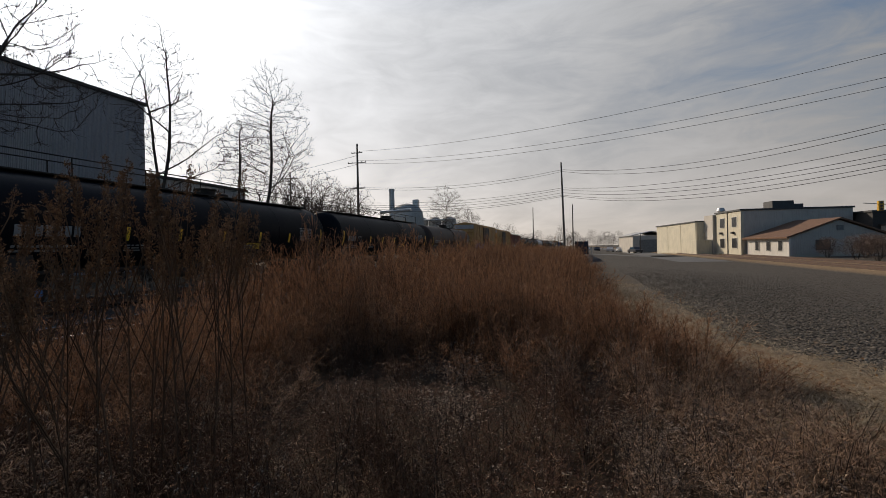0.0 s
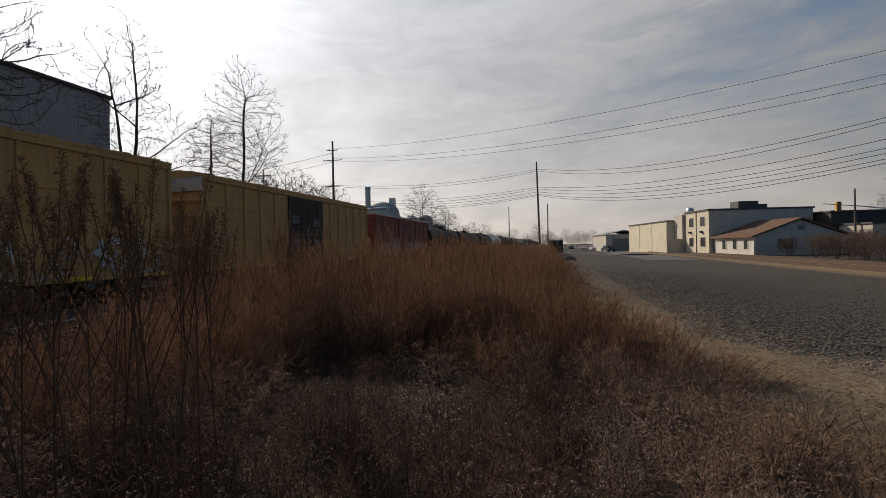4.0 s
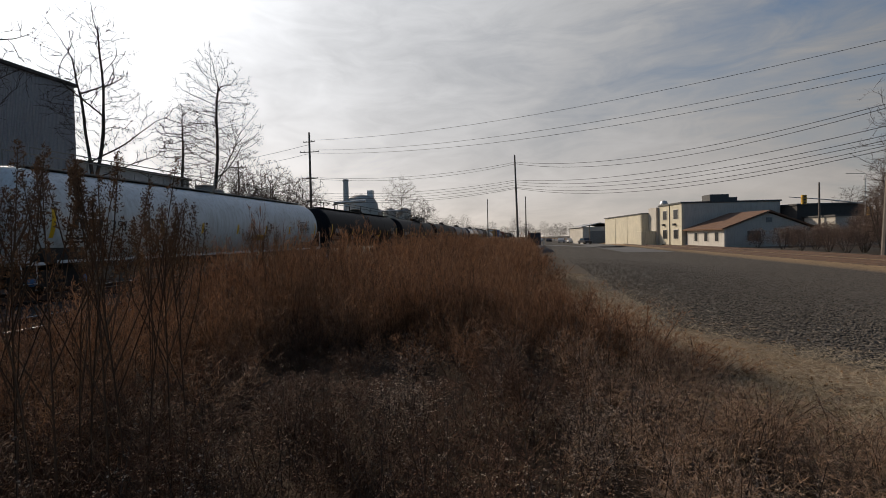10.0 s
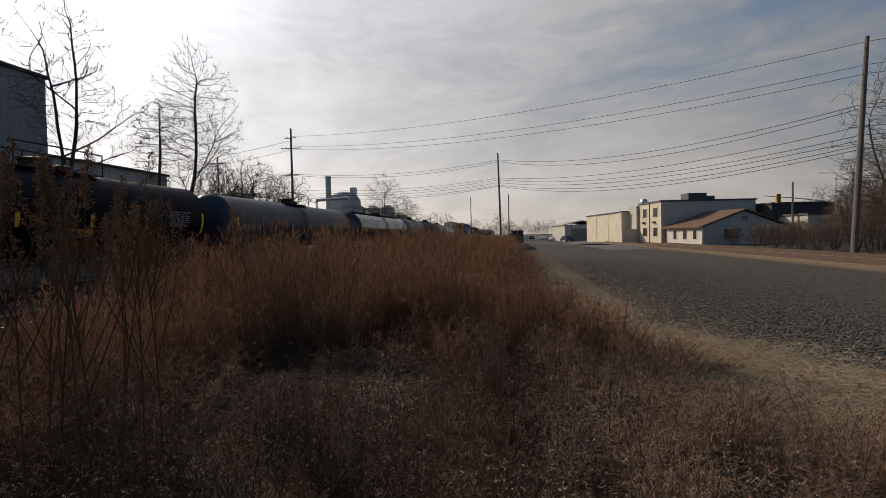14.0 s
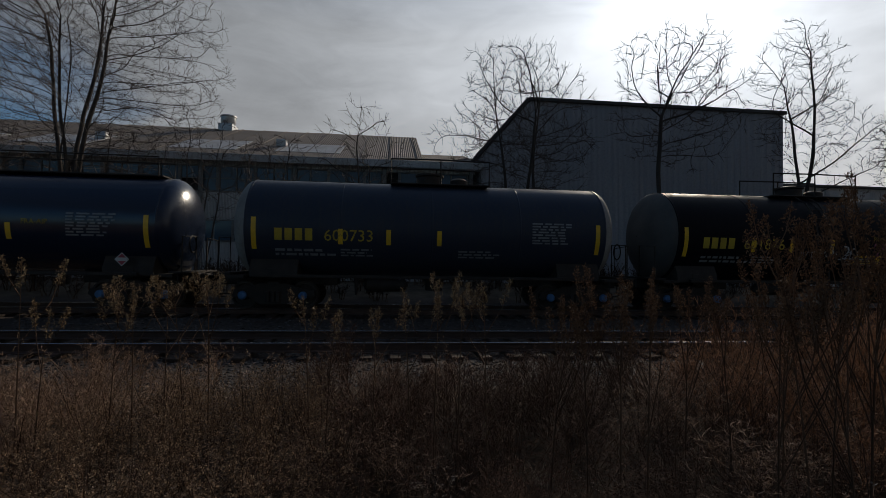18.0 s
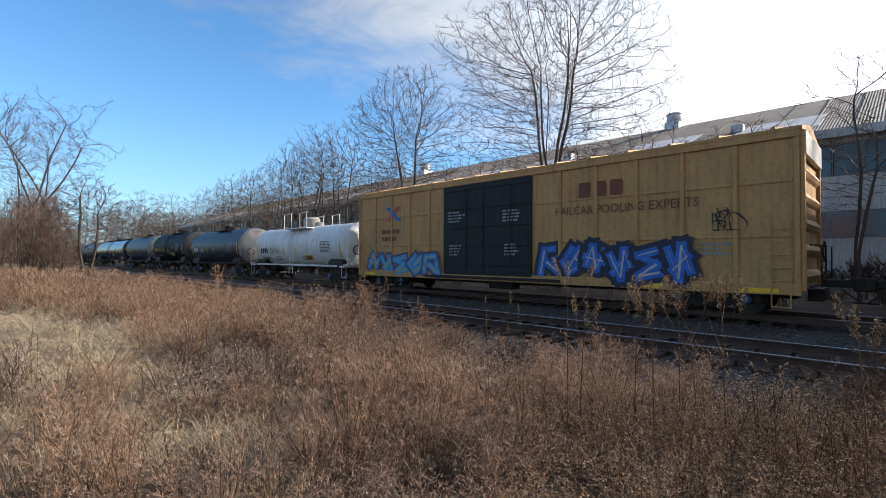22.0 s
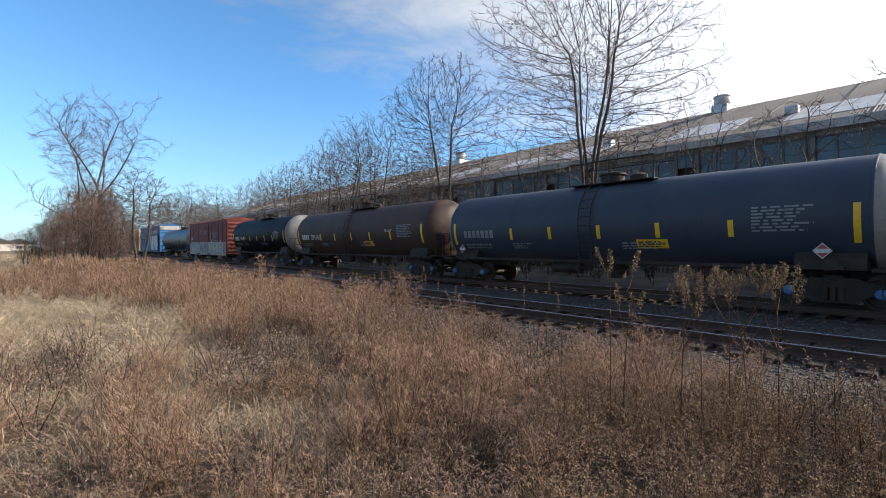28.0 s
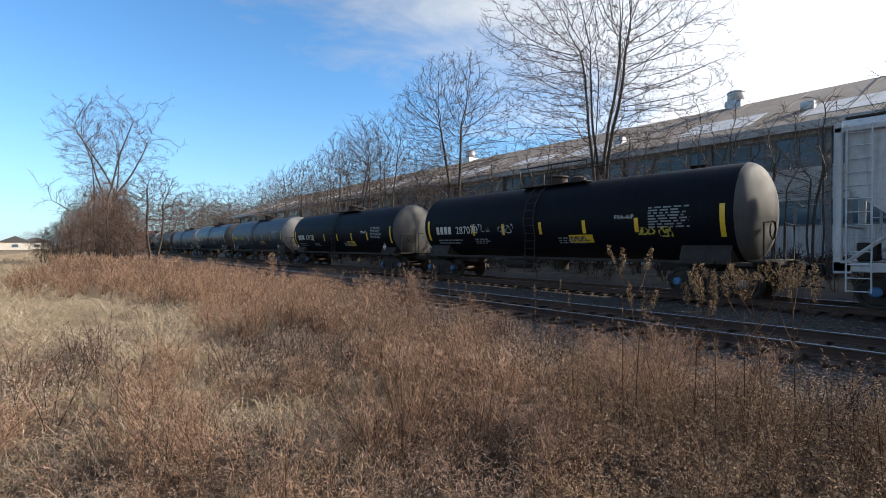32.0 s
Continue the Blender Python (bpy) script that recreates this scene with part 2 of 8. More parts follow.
    def prism(self, outline, a0, a1, axis="x"):
        """Pushes an outline (two coordinates) along an axis."""
        n = len(outline)
        put = {"x": lambda a, p: (a, p[0], p[1]), "y": lambda a, p: (p[0], a, p[1]), "z": lambda a, p: (p[0], p[1], a)}[axis]
        v = [put(a0, p) for p in outline] + [put(a1, p) for p in outline]
        f = [tuple(reversed(range(n))), tuple(range(n, 2 * n))] + [(i, (i + 1) % n, n + (i + 1) % n, n + i) for i in range(n)]
        return self.add(v, f)

    def mesh(self, name, material, smooth=35):
        me = bpy.data.meshes.new(name)
        me.from_pydata(self.v, [], self.f)
        if smooth:
            me.shade_smooth()
            me.set_sharp_from_angle(angle=radians(smooth))
        if material:
            me.materials.append(material)
        me.update()
        return me


def part(name, shape, material, parent, label="", smooth=35):
    """Links a shape, or a ready mesh, as one object under its thing."""
    ob = new(name, shape.mesh(name, material, smooth) if isinstance(shape, Shape) else shape)
    ob.parent = parent
    if label:
        ob["label"] = label
    return ob


def thing(name, label, category, group="", kind="", at=None):
    ob = tagged(new(name), label, category, group, kind)
    if at is not None:
        ob.matrix_basis = at
    return ob


def solid(name, shape, material, label, category, group="", kind="", smooth=35):
    return tagged(new(name, shape.mesh(name, material, smooth)), label, category, group, kind)


def lettering(text, size, width=0.0, bold=0.0):
    """A flat mesh of a word in the built-in font, in the plane y (to the right) and z (up), facing x."""
    cu = bpy.data.curves.new("lettering", "FONT")
    cu.body, cu.size, cu.offset, cu.resolution_u = text, size, bold, 2
    ob = bpy.data.objects.new("lettering", cu)
    me = bpy.data.meshes.new_from_object(ob)
    xs = [v.co.x for v in me.vertices]
    k = width / (max(xs) - min(xs)) if width else 1.0
    x0 = min(xs)
    me.transform(Matrix(((0, 0, 1, 0), (k, 0, 0, -x0 * k), (0, 1, 0, 0), (0, 0, 0, 1))))
    bpy.data.objects.remove(ob)
    bpy.data.curves.remove(cu)
    return me


def bars(shape, x, y0, z0, width, height, rows, rng, cells=1):
    """Lines of small writing as plain bars on the plane x."""
    step = height / rows
    for r in range(rows):
        y, end = y0, y0 + width * rng.uniform(0.7, 1.0)
        while y < end:
            w = rng.uniform(0.08, 0.3) * cells
            shape.add([(x, y, z0 + r * step), (x, min(y + w, end), z0 + r * step), (x, min(y + w, end), z0 + r * step + step * 0.55), (x, y, z0 + r * step + step * 0.55)], [(0, 1, 2, 3)])
            y += w + 0.06 * cells
    return shape


BLACK = grimy("black_tank_paint", (0.004, 0.005, 0.009), (0.006, 0.007, 0.010), rough=0.52, scale=0.8, fine=14, grime=(0.014, 0.013, 0.013), dirt=0.25, streak=0.3, bump=0.03, spec=0.08)
GREY_BLUE = grimy("blue_grey_tank_paint", (0.034, 0.047, 0.072), (0.048, 0.059, 0.080), rough=0.5, scale=0.8, fine=14, grime=(0.06, 0.05, 0.045), dirt=0.3, streak=0.35, bump=0.05, spec=0.25)
DARK_BLUE = grimy("dark_slate_tank_paint", (0.022, 0.032, 0.054), (0.030, 0.039, 0.058), rough=0.42, scale=0.8, fine=14, grime=(0.06, 0.05, 0.045), dirt=0.3, streak=0.3, bump=0.05, spec=0.25)
SHINY = grimy("new_blue_black_tank_paint", (0.011, 0.019, 0.040), (0.014, 0.022, 0.044), rough=0.2, scale=0.8, fine=14, dirt=0.08, bump=0.02)
BROWN = grimy("rusty_black_tank_paint", (0.045, 0.030, 0.026), (0.075, 0.045, 0.036), rough=0.6, scale=0.7, fine=12, grime=(0.10, 0.055, 0.035), dirt=0.5, streak=0.5, bump=0.06, spec=0.25)
WHITE = grimy("white_tank_paint", (0.72, 0.73, 0.74), (0.62, 0.62, 0.61), rough=0.5, scale=0.8, fine=12, grime=(0.30, 0.25, 0.19), dirt=0.25, streak=0.45, bump=0.04)
PALE_HEAD = grimy("dusty_grey_tank_head", (0.30, 0.29, 0.27), (0.20, 0.19, 0.18), rough=0.8, scale=1.1, fine=10, grime=(0.12, 0.10, 0.08), dirt=0.4, bump=0.06)
DARK_HEAD = grimy("dusty_dark_tank_head", (0.085, 0.082, 0.078), (0.05, 0.05, 0.05), rough=0.75, scale=1.1, fine=10, grime=(0.12, 0.10, 0.08), dirt=0.4, bump=0.06)
IRON = grimy("sooty_iron", (0.020, 0.018, 0.017), (0.040, 0.032, 0.027), rough=0.7, scale=3, fine=30, grime=(0.07, 0.045, 0.03), dirt=0.45, bump=0.1, spec=0.25)
WHEEL = grimy("worn_wheel_steel", (0.045, 0.036, 0.032), (0.07, 0.055, 0.045), rough=0.6, metal=0.4, scale=4, fine=30, dirt=0.4, spec=0.25)
HUB = grimy("blue_bearing_cap", (0.05, 0.16, 0.34), rough=0.5, dirt=0.3)
YELLOW = grimy("yellow_reflector", (0.85, 0.50, 0.02), (0.70, 0.42, 0.03), rough=0.4, scale=6, dirt=0.2, bump=0.0)
LETTER = grimy("white_stencil_paint", (0.62, 0.62, 0.60), (0.5, 0.5, 0.48), rough=0.7, dirt=0.25, bump=0.0)
LETTER_GREY = grimy("faded_stencil_paint", (0.26, 0.27, 0.28), (0.18, 0.19, 0.2), rough=0.7, dirt=0.3, bump=0.0)
LETTER_GOLD = grimy("gold_stencil_paint", (0.55, 0.38, 0.03), (0.40, 0.28, 0.03), rough=0.7, dirt=0.25, bump=0.0)
BLACK_LETTER = grimy("black_stencil_paint", (0.02, 0.02, 0.022), rough=0.7, dirt=0.2, bump=0.0)
BOX_YELLOW = grimy("mustard_boxcar_paint", (0.50, 0.275, 0.095), (0.42, 0.23, 0.08), rough=0.65, scale=0.7, fine=9, grime=(0.12, 0.075, 0.04), dirt=0.35, streak=0.4, bump=0.05)
BOX_BLUE = grimy("blue_boxcar_paint", (0.008, 0.112, 0.29), (0.010, 0.088, 0.23), rough=0.6, scale=0.7, fine=9, grime=(0.05, 0.055, 0.07), dirt=0.3, streak=0.45, bump=0.05)
BOX_RED = grimy("oxide_red_boxcar_paint", (0.21, 0.040, 0.030), (0.16, 0.036, 0.028), rough=0.7, scale=0.7, fine=9, grime=(0.06, 0.03, 0.025), dirt=0.4, streak=0.45, bump=0.05)
BOX_DOOR = grimy("black_boxcar_door", (0.011, 0.012, 0.016), (0.018, 0.018, 0.020), rough=0.6, scale=1, dirt=0.25, streak=0.25, spec=0.25)
ROOF_TIN = grimy("galvanised_car_roof", (0.42, 0.42, 0.42), (0.33, 0.32, 0.31), rough=0.45, metal=0.3, dirt=0.3)
HOPPER = grimy("light_grey_hopper_paint", (0.50, 0.51, 0.52), (0.42, 0.42, 0.42), rough=0.55, scale=0.8, fine=10, grime=(0.14, 0.12, 0.10), dirt=0.3, streak=0.4)
RAIL_SIDE = grimy("rusty_rail", (0.085, 0.045, 0.030), (0.060, 0.034, 0.025), rough=0.8, scale=3, fine=40, dirt=0.4)
RAIL_TOP = grimy("polished_rail_head", (0.62, 0.60, 0.58), (0.50, 0.48, 0.46), rough=0.22, metal=0.9, scale=2, dirt=0.15, bump=0.02)
TIE = grimy("weathered_tie_wood", (0.040, 0.025, 0.018), (0.026, 0.018, 0.014), rough=0.9, scale=5, fine=35, dirt=0.4, bump=0.3, each=0.3, spec=0.25)
STONE = grimy("dark_ballast_stone", (0.050, 0.044, 0.041), (0.105, 0.096, 0.092), rough=0.85, scale=6, fine=50, dirt=0.3, bump=0.3, island=0.5, spec=0.25)
LOT_STONE = grimy("grey_crushed_stone", (0.060, 0.051, 0.044), (0.13, 0.112, 0.095), rough=0.95, scale=6, fine=50, dirt=0.3, bump=0.2, island=0.5, spec=0.2)
BARK = grimy("grey_brown_bark", (0.062, 0.048, 0.040), (0.040, 0.032, 0.028), rough=0.95, scale=2.5, fine=22, dirt=0.4, bump=0.5)
TWIG = grimy("brown_twigs", (0.088, 0.066, 0.056), (0.06, 0.046, 0.040), rough=0.95, scale=1.2, fine=20, dirt=0.2, bump=0.0)
POLE = grimy("weathered_pole_wood", (0.15, 0.128, 0.112), (0.105, 0.090, 0.080), rough=0.95, scale=3, fine=30, dirt=0.35, streak=0.3, bump=0.3)
WIRE = grimy("dark_cable", (0.03, 0.03, 0.032), rough=0.6, bump=0.0)

BRUSH = grimy("reddish_brush_twigs", (0.15, 0.098, 0.077), (0.10, 0.066, 0.054), rough=0.95, scale=1.2, fine=20, dirt=0.2, bump=0.0)
# ---- ground ----
TRACK_FAR, TRACK_NEAR, RAIL = -16.3, -10.08, 0.15
LOT_TRACKS = (19.6, 23.6)


def step(a, b, v):
    t = min(1.0, max(0.0, (v - a) / (b - a)))
    return t * t * (3 - 2 * t)


def ground_z(x, y):
    """Height of the ground: level at the field, down to the lot beyond, a low bed under the tracks."""
    z = -0.55 * step(2.5, 12, x) - 0.10 * step(-6.4, -7.6, x)
    z += 0.07 * noise.noise((x * 0.21, y * 0.21, 0.0)) * step(-7.2, -5.5, x) * (1 - step(3.0, 9.0, x))
    z += 0.16 * step(17.2, 18.2, x) * (1 - step(25.2, 26.4, x))
    z += 0.45 * step(-20, -25, x)
    return z


def ground_material():
    m = bpy.data.materials.new("field_and_gravel")
    m.use_nodes = True
    n, l = m.node_tree.nodes, m.node_tree.links
    bsdf = n["Principled BSDF"]
    co = n.new("ShaderNodeTexCoord").outputs["Object"]
    xyz = n.new("ShaderNodeSeparateXYZ")
    l.new(co, xyz.inputs[0])

    def noise_tex(scale, detail=5.0, rough=0.6):
        t = n.new("ShaderNodeTexNoise")
        t.inputs["Scale"].default_value, t.inputs["Detail"].default_value, t.inputs["Roughness"].default_value = scale, detail, rough
        l.new(co, t.inputs["Vector"])
        return t.outputs["Fac"]

    def mth(op, a, b=0.0, clamp=False):
        k = n.new("ShaderNodeMath")
        k.operation, k.use_clamp = op, clamp
        for i, v in enumerate((a, b)):
            if isinstance(v, (int, float)):
                k.inputs[i].default_value = v
            else:
                l.new(v, k.inputs[i])
        return k.outputs[0]

    def mix(f, a, b):
        k = n.new("ShaderNodeMix")
        k.data_type = "RGBA"
        for name, v in (("Factor", f), ("A", a), ("B", b)):
            if isinstance(v, tuple):
                k.inputs[name].default_value = (*v, 1)
            elif isinstance(v, float):
                k.inputs[name].default_value = v
            else:
                l.new(v, k.inputs[name])
        return k.outputs["Result"]

    def ramp(v, a, b):
        k = n.new("ShaderNodeMapRange")
        k.inputs["From Min"].default_value, k.inputs["From Max"].default_value = a, b
        l.new(v, k.inputs["Value"])
        return k.outputs[0]

    X, Y = xyz.outputs["X"], xyz.outputs["Y"]
    wobble = mth("MULTIPLY", mth("SUBTRACT", noise_tex(0.6), 0.5), 2.2)
    # gravel lot: its edge swings out towards the camera
    edge = mth("ADD", mth("MULTIPLY", mth("MAXIMUM", mth("SUBTRACT", 9.5, Y), 0.0), 0.62), 1.9)
    lot = ramp(mth("SUBTRACT", mth("ADD", X, wobble), edge), -0.35, 0.5)
    patches = ramp(mth("ADD", noise_tex(0.75, 7.0, 0.7), mth("MULTIPLY", mth("SUBTRACT", X, edge), -0.05)), 0.47, 0.54)
    near = mth("MULTIPLY", ramp(Y, 16.0, 9.0), patches)
    lot = mth("MULTIPLY", lot, mth("SUBTRACT", 1.0, mth("MULTIPLY", near, 0.85)))
    bed = ramp(mth("ADD", X, mth("MULTIPLY", wobble, 0.25)), -6.6, -7.3)
    beyond = ramp(X, -20.5, -22.0)
    soil = mix(ramp(noise_tex(1.3), 0.35, 0.65), (0.042, 0.027, 0.017), (0.080, 0.052, 0.032))
    soil = mix(ramp(noise_tex(9.0), 0.4, 0.7), soil, (0.045, 0.031, 0.021))
    pale = mix(ramp(noise_tex(2.0), 0.3, 0.7), (0.20, 0.15, 0.092), (0.12, 0.085, 0.052))
    strawy = mth("MULTIPLY", ramp(mth("SUBTRACT", mth("ADD", X, wobble), mth("SUBTRACT", edge, 1.6)), 0.0, 0.9), ramp(Y, 26.0, 12.0))
    soil = mix(strawy, soil, mix(ramp(noise_tex(13.0, 6.0, 0.7), 0.45, 0.62), mix(ramp(noise_tex(2.2), 0.35, 0.65), (0.28, 0.195, 0.12), (0.17, 0.11, 0.066)), (0.085, 0.052, 0.032)))
    soil = mix(ramp(mth("ADD", Y, wobble), -4.0, -9.0), soil, pale)
    grit = n.new("ShaderNodeTexVoronoi")
    grit.inputs["Scale"].default_value = 27.0
    l.new(co, grit.inputs["Vector"])
    stone_tone = n.new("ShaderNodeSeparateColor")
    l.new(grit.outputs["Color"], stone_tone.inputs[0])
    stone = mix(stone_tone.outputs[0], (0.016, 0.014, 0.012), (0.115, 0.099, 0.084))
    stone = mix(mth("MULTIPLY", ramp(noise_tex(0.35), 0.5, 0.75), 0.6), stone, (0.075, 0.061, 0.049))
    cinder = mix(stone_tone.outputs[0], (0.028, 0.021, 0.018), (0.080, 0.067, 0.059))
    cinder = mix(ramp(noise_tex(0.8), 0.5, 0.75), cinder, (0.050, 0.034, 0.026))
    col = mix(lot, soil, stone)
    bleached = mth("MULTIPLY", ramp(mth("ADD", X, mth("MULTIPLY", wobble, 0.3)), 17.0, 18.0), ramp(X, 26.4, 25.4))
    col = mix(bleached, col, mix(stone_tone.outputs[0], (0.15, 0.10, 0.06), (0.25, 0.175, 0.105)))
    col = mix(bed, col, cinder)
    col = mix(beyond, col, mix(ramp(noise_tex(1.0), 0.4, 0.6), (0.075, 0.058, 0.040), (0.13, 0.10, 0.07)))
    l.new(col, bsdf.inputs["Base Color"])
    bsdf.inputs["Roughness"].default_value = 0.95
    bsdf.inputs["Specular IOR Level"].default_value = 0.2
    bp = n.new("ShaderNodeBump")
    bp.inputs["Strength"].default_value, bp.inputs["Distance"].default_value = 0.32, 0.02
    l.new(mth("SUBTRACT", noise_tex(14.0), mth("MULTIPLY", grit.outputs["Distance"], 0.9)), bp.inputs["Height"])
    l.new(bp.outputs[0], bsdf.inputs["Normal"])
    return m


def build_ground():
    def axis(near, far):
        a = [i * 0.5 for i in range(int(near * 2) + 1)]
        w = 0.5
        while a[-1] < far:
            w *= 1.22
            a.append(a[-1] + w)
        return [-v for v in reversed(a[1:])] + a
    xs, ys = axis(32, 2200), axis(40, 2600)
    v = [(x, y, ground_z(x, y)) for y in ys for x in xs]
    w = len(xs)
    f = [(j * w + i, j * w + i + 1, (j + 1) * w + i + 1, (j + 1) * w + i) for j in range(len(ys) - 1) for i in range(w - 1)]
    me = bpy.data.meshes.new("ground")
    me.from_pydata(v, [], f)
    me.shade_smooth()
    me.materials.append(ground_material())
    tagged(new("ground", me), "dry weedy field beside dark crushed-stone lot and track ballast", "ground", kind="structure")


build_ground()


# ---- rail tracks ----
def rail_pair(x, z, y0, y1, name, label, worn, ties, step_len=0.53, tie_mat=TIE, single=240):
    track = thing(name, label, "railway track", kind="structure")
    for sx in (-0.75, 0.75):
        s = Shape()
        prof = [(-0.075, -0.17), (0.075, -0.17), (0.075, -0.158), (0.012, -0.135), (0.012, -0.045), (0.036, -0.034), (0.036, -0.006), (-0.036, -0.006), (-0.036, -0.034), (-0.012, -0.045), (-0.012, -0.135), (-0.075, -0.158)]
        s.prism([(x + sx + p[0], z + p[1]) for p in prof], y0, y1, "y")
        r = part("rail", s, RAIL_SIDE, track, smooth=0)
        h = Shape()
        h.prism([(x + sx - 0.036, z - 0.006), (x + sx + 0.036, z - 0.006), (x + sx + 0.03, z), (x + sx - 0.03, z)], y0, y1, "y")
        part("rail_head", h, RAIL_TOP if worn else RAIL_SIDE, r, "bright worn running surface" if worn else "", smooth=0)
    rng = random.Random(name)
    tie_meshes = []
    for k in range(5):
        s = Shape()
        s.box(-1.3, 1.3, -0.11, 0.11, -0.17, 0, 0.015)
        s.v = [(p[0] + rng.uniform(-.01, .01), p[1] + rng.uniform(-.008, .008), p[2] + rng.uniform(-.006, .006)) for p in s.v]
        tie_meshes.append(s.mesh("tie", tie_mat, 0))
    plate = Shape()
    for sx in (-0.75, 0.75):
        plate.box(sx - 0.17, sx + 0.17, -0.09, 0.09, 0, 0.012)
        for dx in (-0.1, 0.1):
            plate.box(sx + dx - 0.012, sx + dx + 0.012, -0.06, -0.036, 0.012, 0.04)
    plate_mesh = plate.mesh("tie_plate", RAIL_SIDE, 0)
    lo, hi = ties
    count = int((hi - lo) / step_len)
    far = Shape()
    for i in range(int((y1 - y0) / step_len)):
        y = y0 + i * step_len
        m = pose(x + rng.uniform(-0.05, 0.05), y + rng.uniform(-0.03, 0.03), z - 0.17 + rng.uniform(-0.012, 0.004), 0, 0, rng.uniform(-1.5, 1.5))
        if lo <= y <= hi:
            t = part("tie", tie_meshes[i % 5], None, track)
            t.matrix_basis = m
            p = part("tie_plate", plate_mesh, None, t)
        elif -150 < y < 170:
            far.box(-1.3, 1.3, -0.11, 0.11, -0.17, 0, 0, m)
    if far.v:
        tagged(part("tie_row", far, tie_mat, track, smooth=0), kind="stuff")
    return track


TAN_TIE = grimy("sun_bleached_tie_wood", (0.36, 0.25, 0.14), (0.28, 0.19, 0.11), rough=0.9, scale=5, fine=35, dirt=0.3, bump=0.3, each=0.25)
rail_pair(TRACK_NEAR, RAIL, -400, 500, "track_near", "empty rusty main track on weathered wooden ties in dark ballast", True, (-34, 20))
rail_pair(TRACK_FAR, RAIL, -700, 900, "track_far", "rail track under the freight train on wooden ties", True, (-34, 20))
for i, tx in enumerate(LOT_TRACKS):
    rail_pair(tx, -0.22, -60, 420, "track_lot", "level rusty track on tan sun-bleached ties beyond the gravel lot", False, (30, 75), tie_mat=TAN_TIE)


def pebble_prototypes(rng, count, sides=5):
    out = []
    for _ in range(count):
        v = []
        for z, r in ((-0.4, 0.6), (0.1, 1.0), (0.5, 0.55)):
            for k in range(sides):
                a = 2 * math.pi * (k + rng.uniform(-.3, .3)) / sides
                v.append((r * math.cos(a) * rng.uniform(.75, 1.2), r * math.sin(a) * rng.uniform(.75, 1.2), z + rng.uniform(-.12, .12)))
        f = [(i * sides + k, i * sides + (k + 1) % sides, (i + 1) * sides + (k + 1) % sides, (i + 1) * sides + k) for i in range(2) for k in range(sides)]
        f.append(tuple(2 * sides + k for k in range(sides)))
        out.append((np.array(v), f))
    return out


def big_mesh(name, chunks, material):
    """One mesh out of many (vertices, faces) pieces with quads or triangles."""
    verts, loops, starts, totals = [], [], [], []
    base = at = 0
    for v, f in chunks:
        verts.append(v)
        for face in f:
            loops.append(np.asarray(face) + base)
            starts.append(at)
            totals.append(len(face))
            at += len(face)
        base += len(v)
    return raw_mesh(name, np.concatenate(verts), np.concatenate(loops), np.array(starts), np.array(totals), material)


def raw_mesh(name, verts, loops, starts, totals, material):
    me = bpy.data.meshes.new(name)
    me.vertices.add(len(verts))
    me.vertices.foreach_set("co", np.asarray(verts, dtype=np.float32).ravel())
    me.loops.add(len(loops))
    me.loops.foreach_set("vertex_index", np.asarray(loops, dtype=np.int32))
    me.polygons.add(len(starts))
    me.polygons.foreach_set("loop_start", np.asarray(starts, dtype=np.int32))
    me.update(calc_edges=True)
    me.validate()
    if material:
        me.materials.append(material)
    return me


def scatter_stones(name, label, count, spread, sizes, material, seed):
    rng = random.Random(seed)
    protos = pebble_prototypes(rng, 12, 4 if sizes[0] < 0.02 else 5)
    chunks = []
    for _ in range(count):
        x, y = spread(rng)
        s = rng.uniform(*sizes)
        v, f = protos[rng.randrange(12)]
        a = rng.uniform(0, 6.283)
        c, d = math.cos(a) * s, math.sin(a) * s
        w = np.empty_like(v)
        w[:, 0] = v[:, 0] * c - v[:, 1] * d + x
        w[:, 1] = v[:, 0] * d + v[:, 1] * c + y
        w[:, 2] = v[:, 2] * s * 0.7 + ground_z(x, y) + s * 0.12
        chunks.append((w, f))
    tagged(new(name, big_mesh(name, chunks, material)), label, "gravel", kind="stuff")


scatter_stones("ballast", "dark angular ballast stones along the tracks", 13000,
               lambda r: (r.choice((r.uniform(-8.9, -6.7), r.uniform(-8.9, -6.9), r.uniform(-12.6, -8.7), r.uniform(-15, -11.5))), r.triangular(-38, 26, -4)), (0.022, 0.052), STONE, 11)
scatter_stones("lot_gravel", "grey crushed stones spread over the lot", 34000,
               lambda r: (lambda y: (1.9 + max(0, 9.5 - y) * 0.62 + 0.5 + abs(r.gauss(0, 0.32 * y)), y))(r.triangular(3.5, 38, 9)), (0.012, 0.034), LOT_STONE, 12)

# ---- buildings ----
def ribbed(name, color, other, ribs=3.4, rough=0.6, along="Y", streak=0.3):
    """Corrugated sheet: a wave relief along one direction, with stains."""
    m = grimy(name, color, other, rough=rough, scale=0.35, fine=6, grime=tuple(c * 0.4 for c in color), dirt=0.3, streak=streak, bump=0.0)
    n, l = m.node_tree.nodes, m.node_tree.links
    w = n.new("ShaderNodeTexWave")
    w.wave_type, w.bands_direction = "BANDS", along
    w.inputs["Scale"].default_value, w.inputs["Distortion"].default_value = ribs, 0.0
    co = n.new("ShaderNodeTexCoord")
    l.new(co.outputs["Object"], w.inputs["Vector"])
    b = n.new("ShaderNodeBump")
    b.inputs["Strength"].default_value, b.inputs["Distance"].default_value = 0.7, 0.05
    l.new(w.outputs["Fac"], b.inputs["Height"])
    l.new(b.outputs[0], n["Principled BSDF"].inputs["Normal"])
    return m


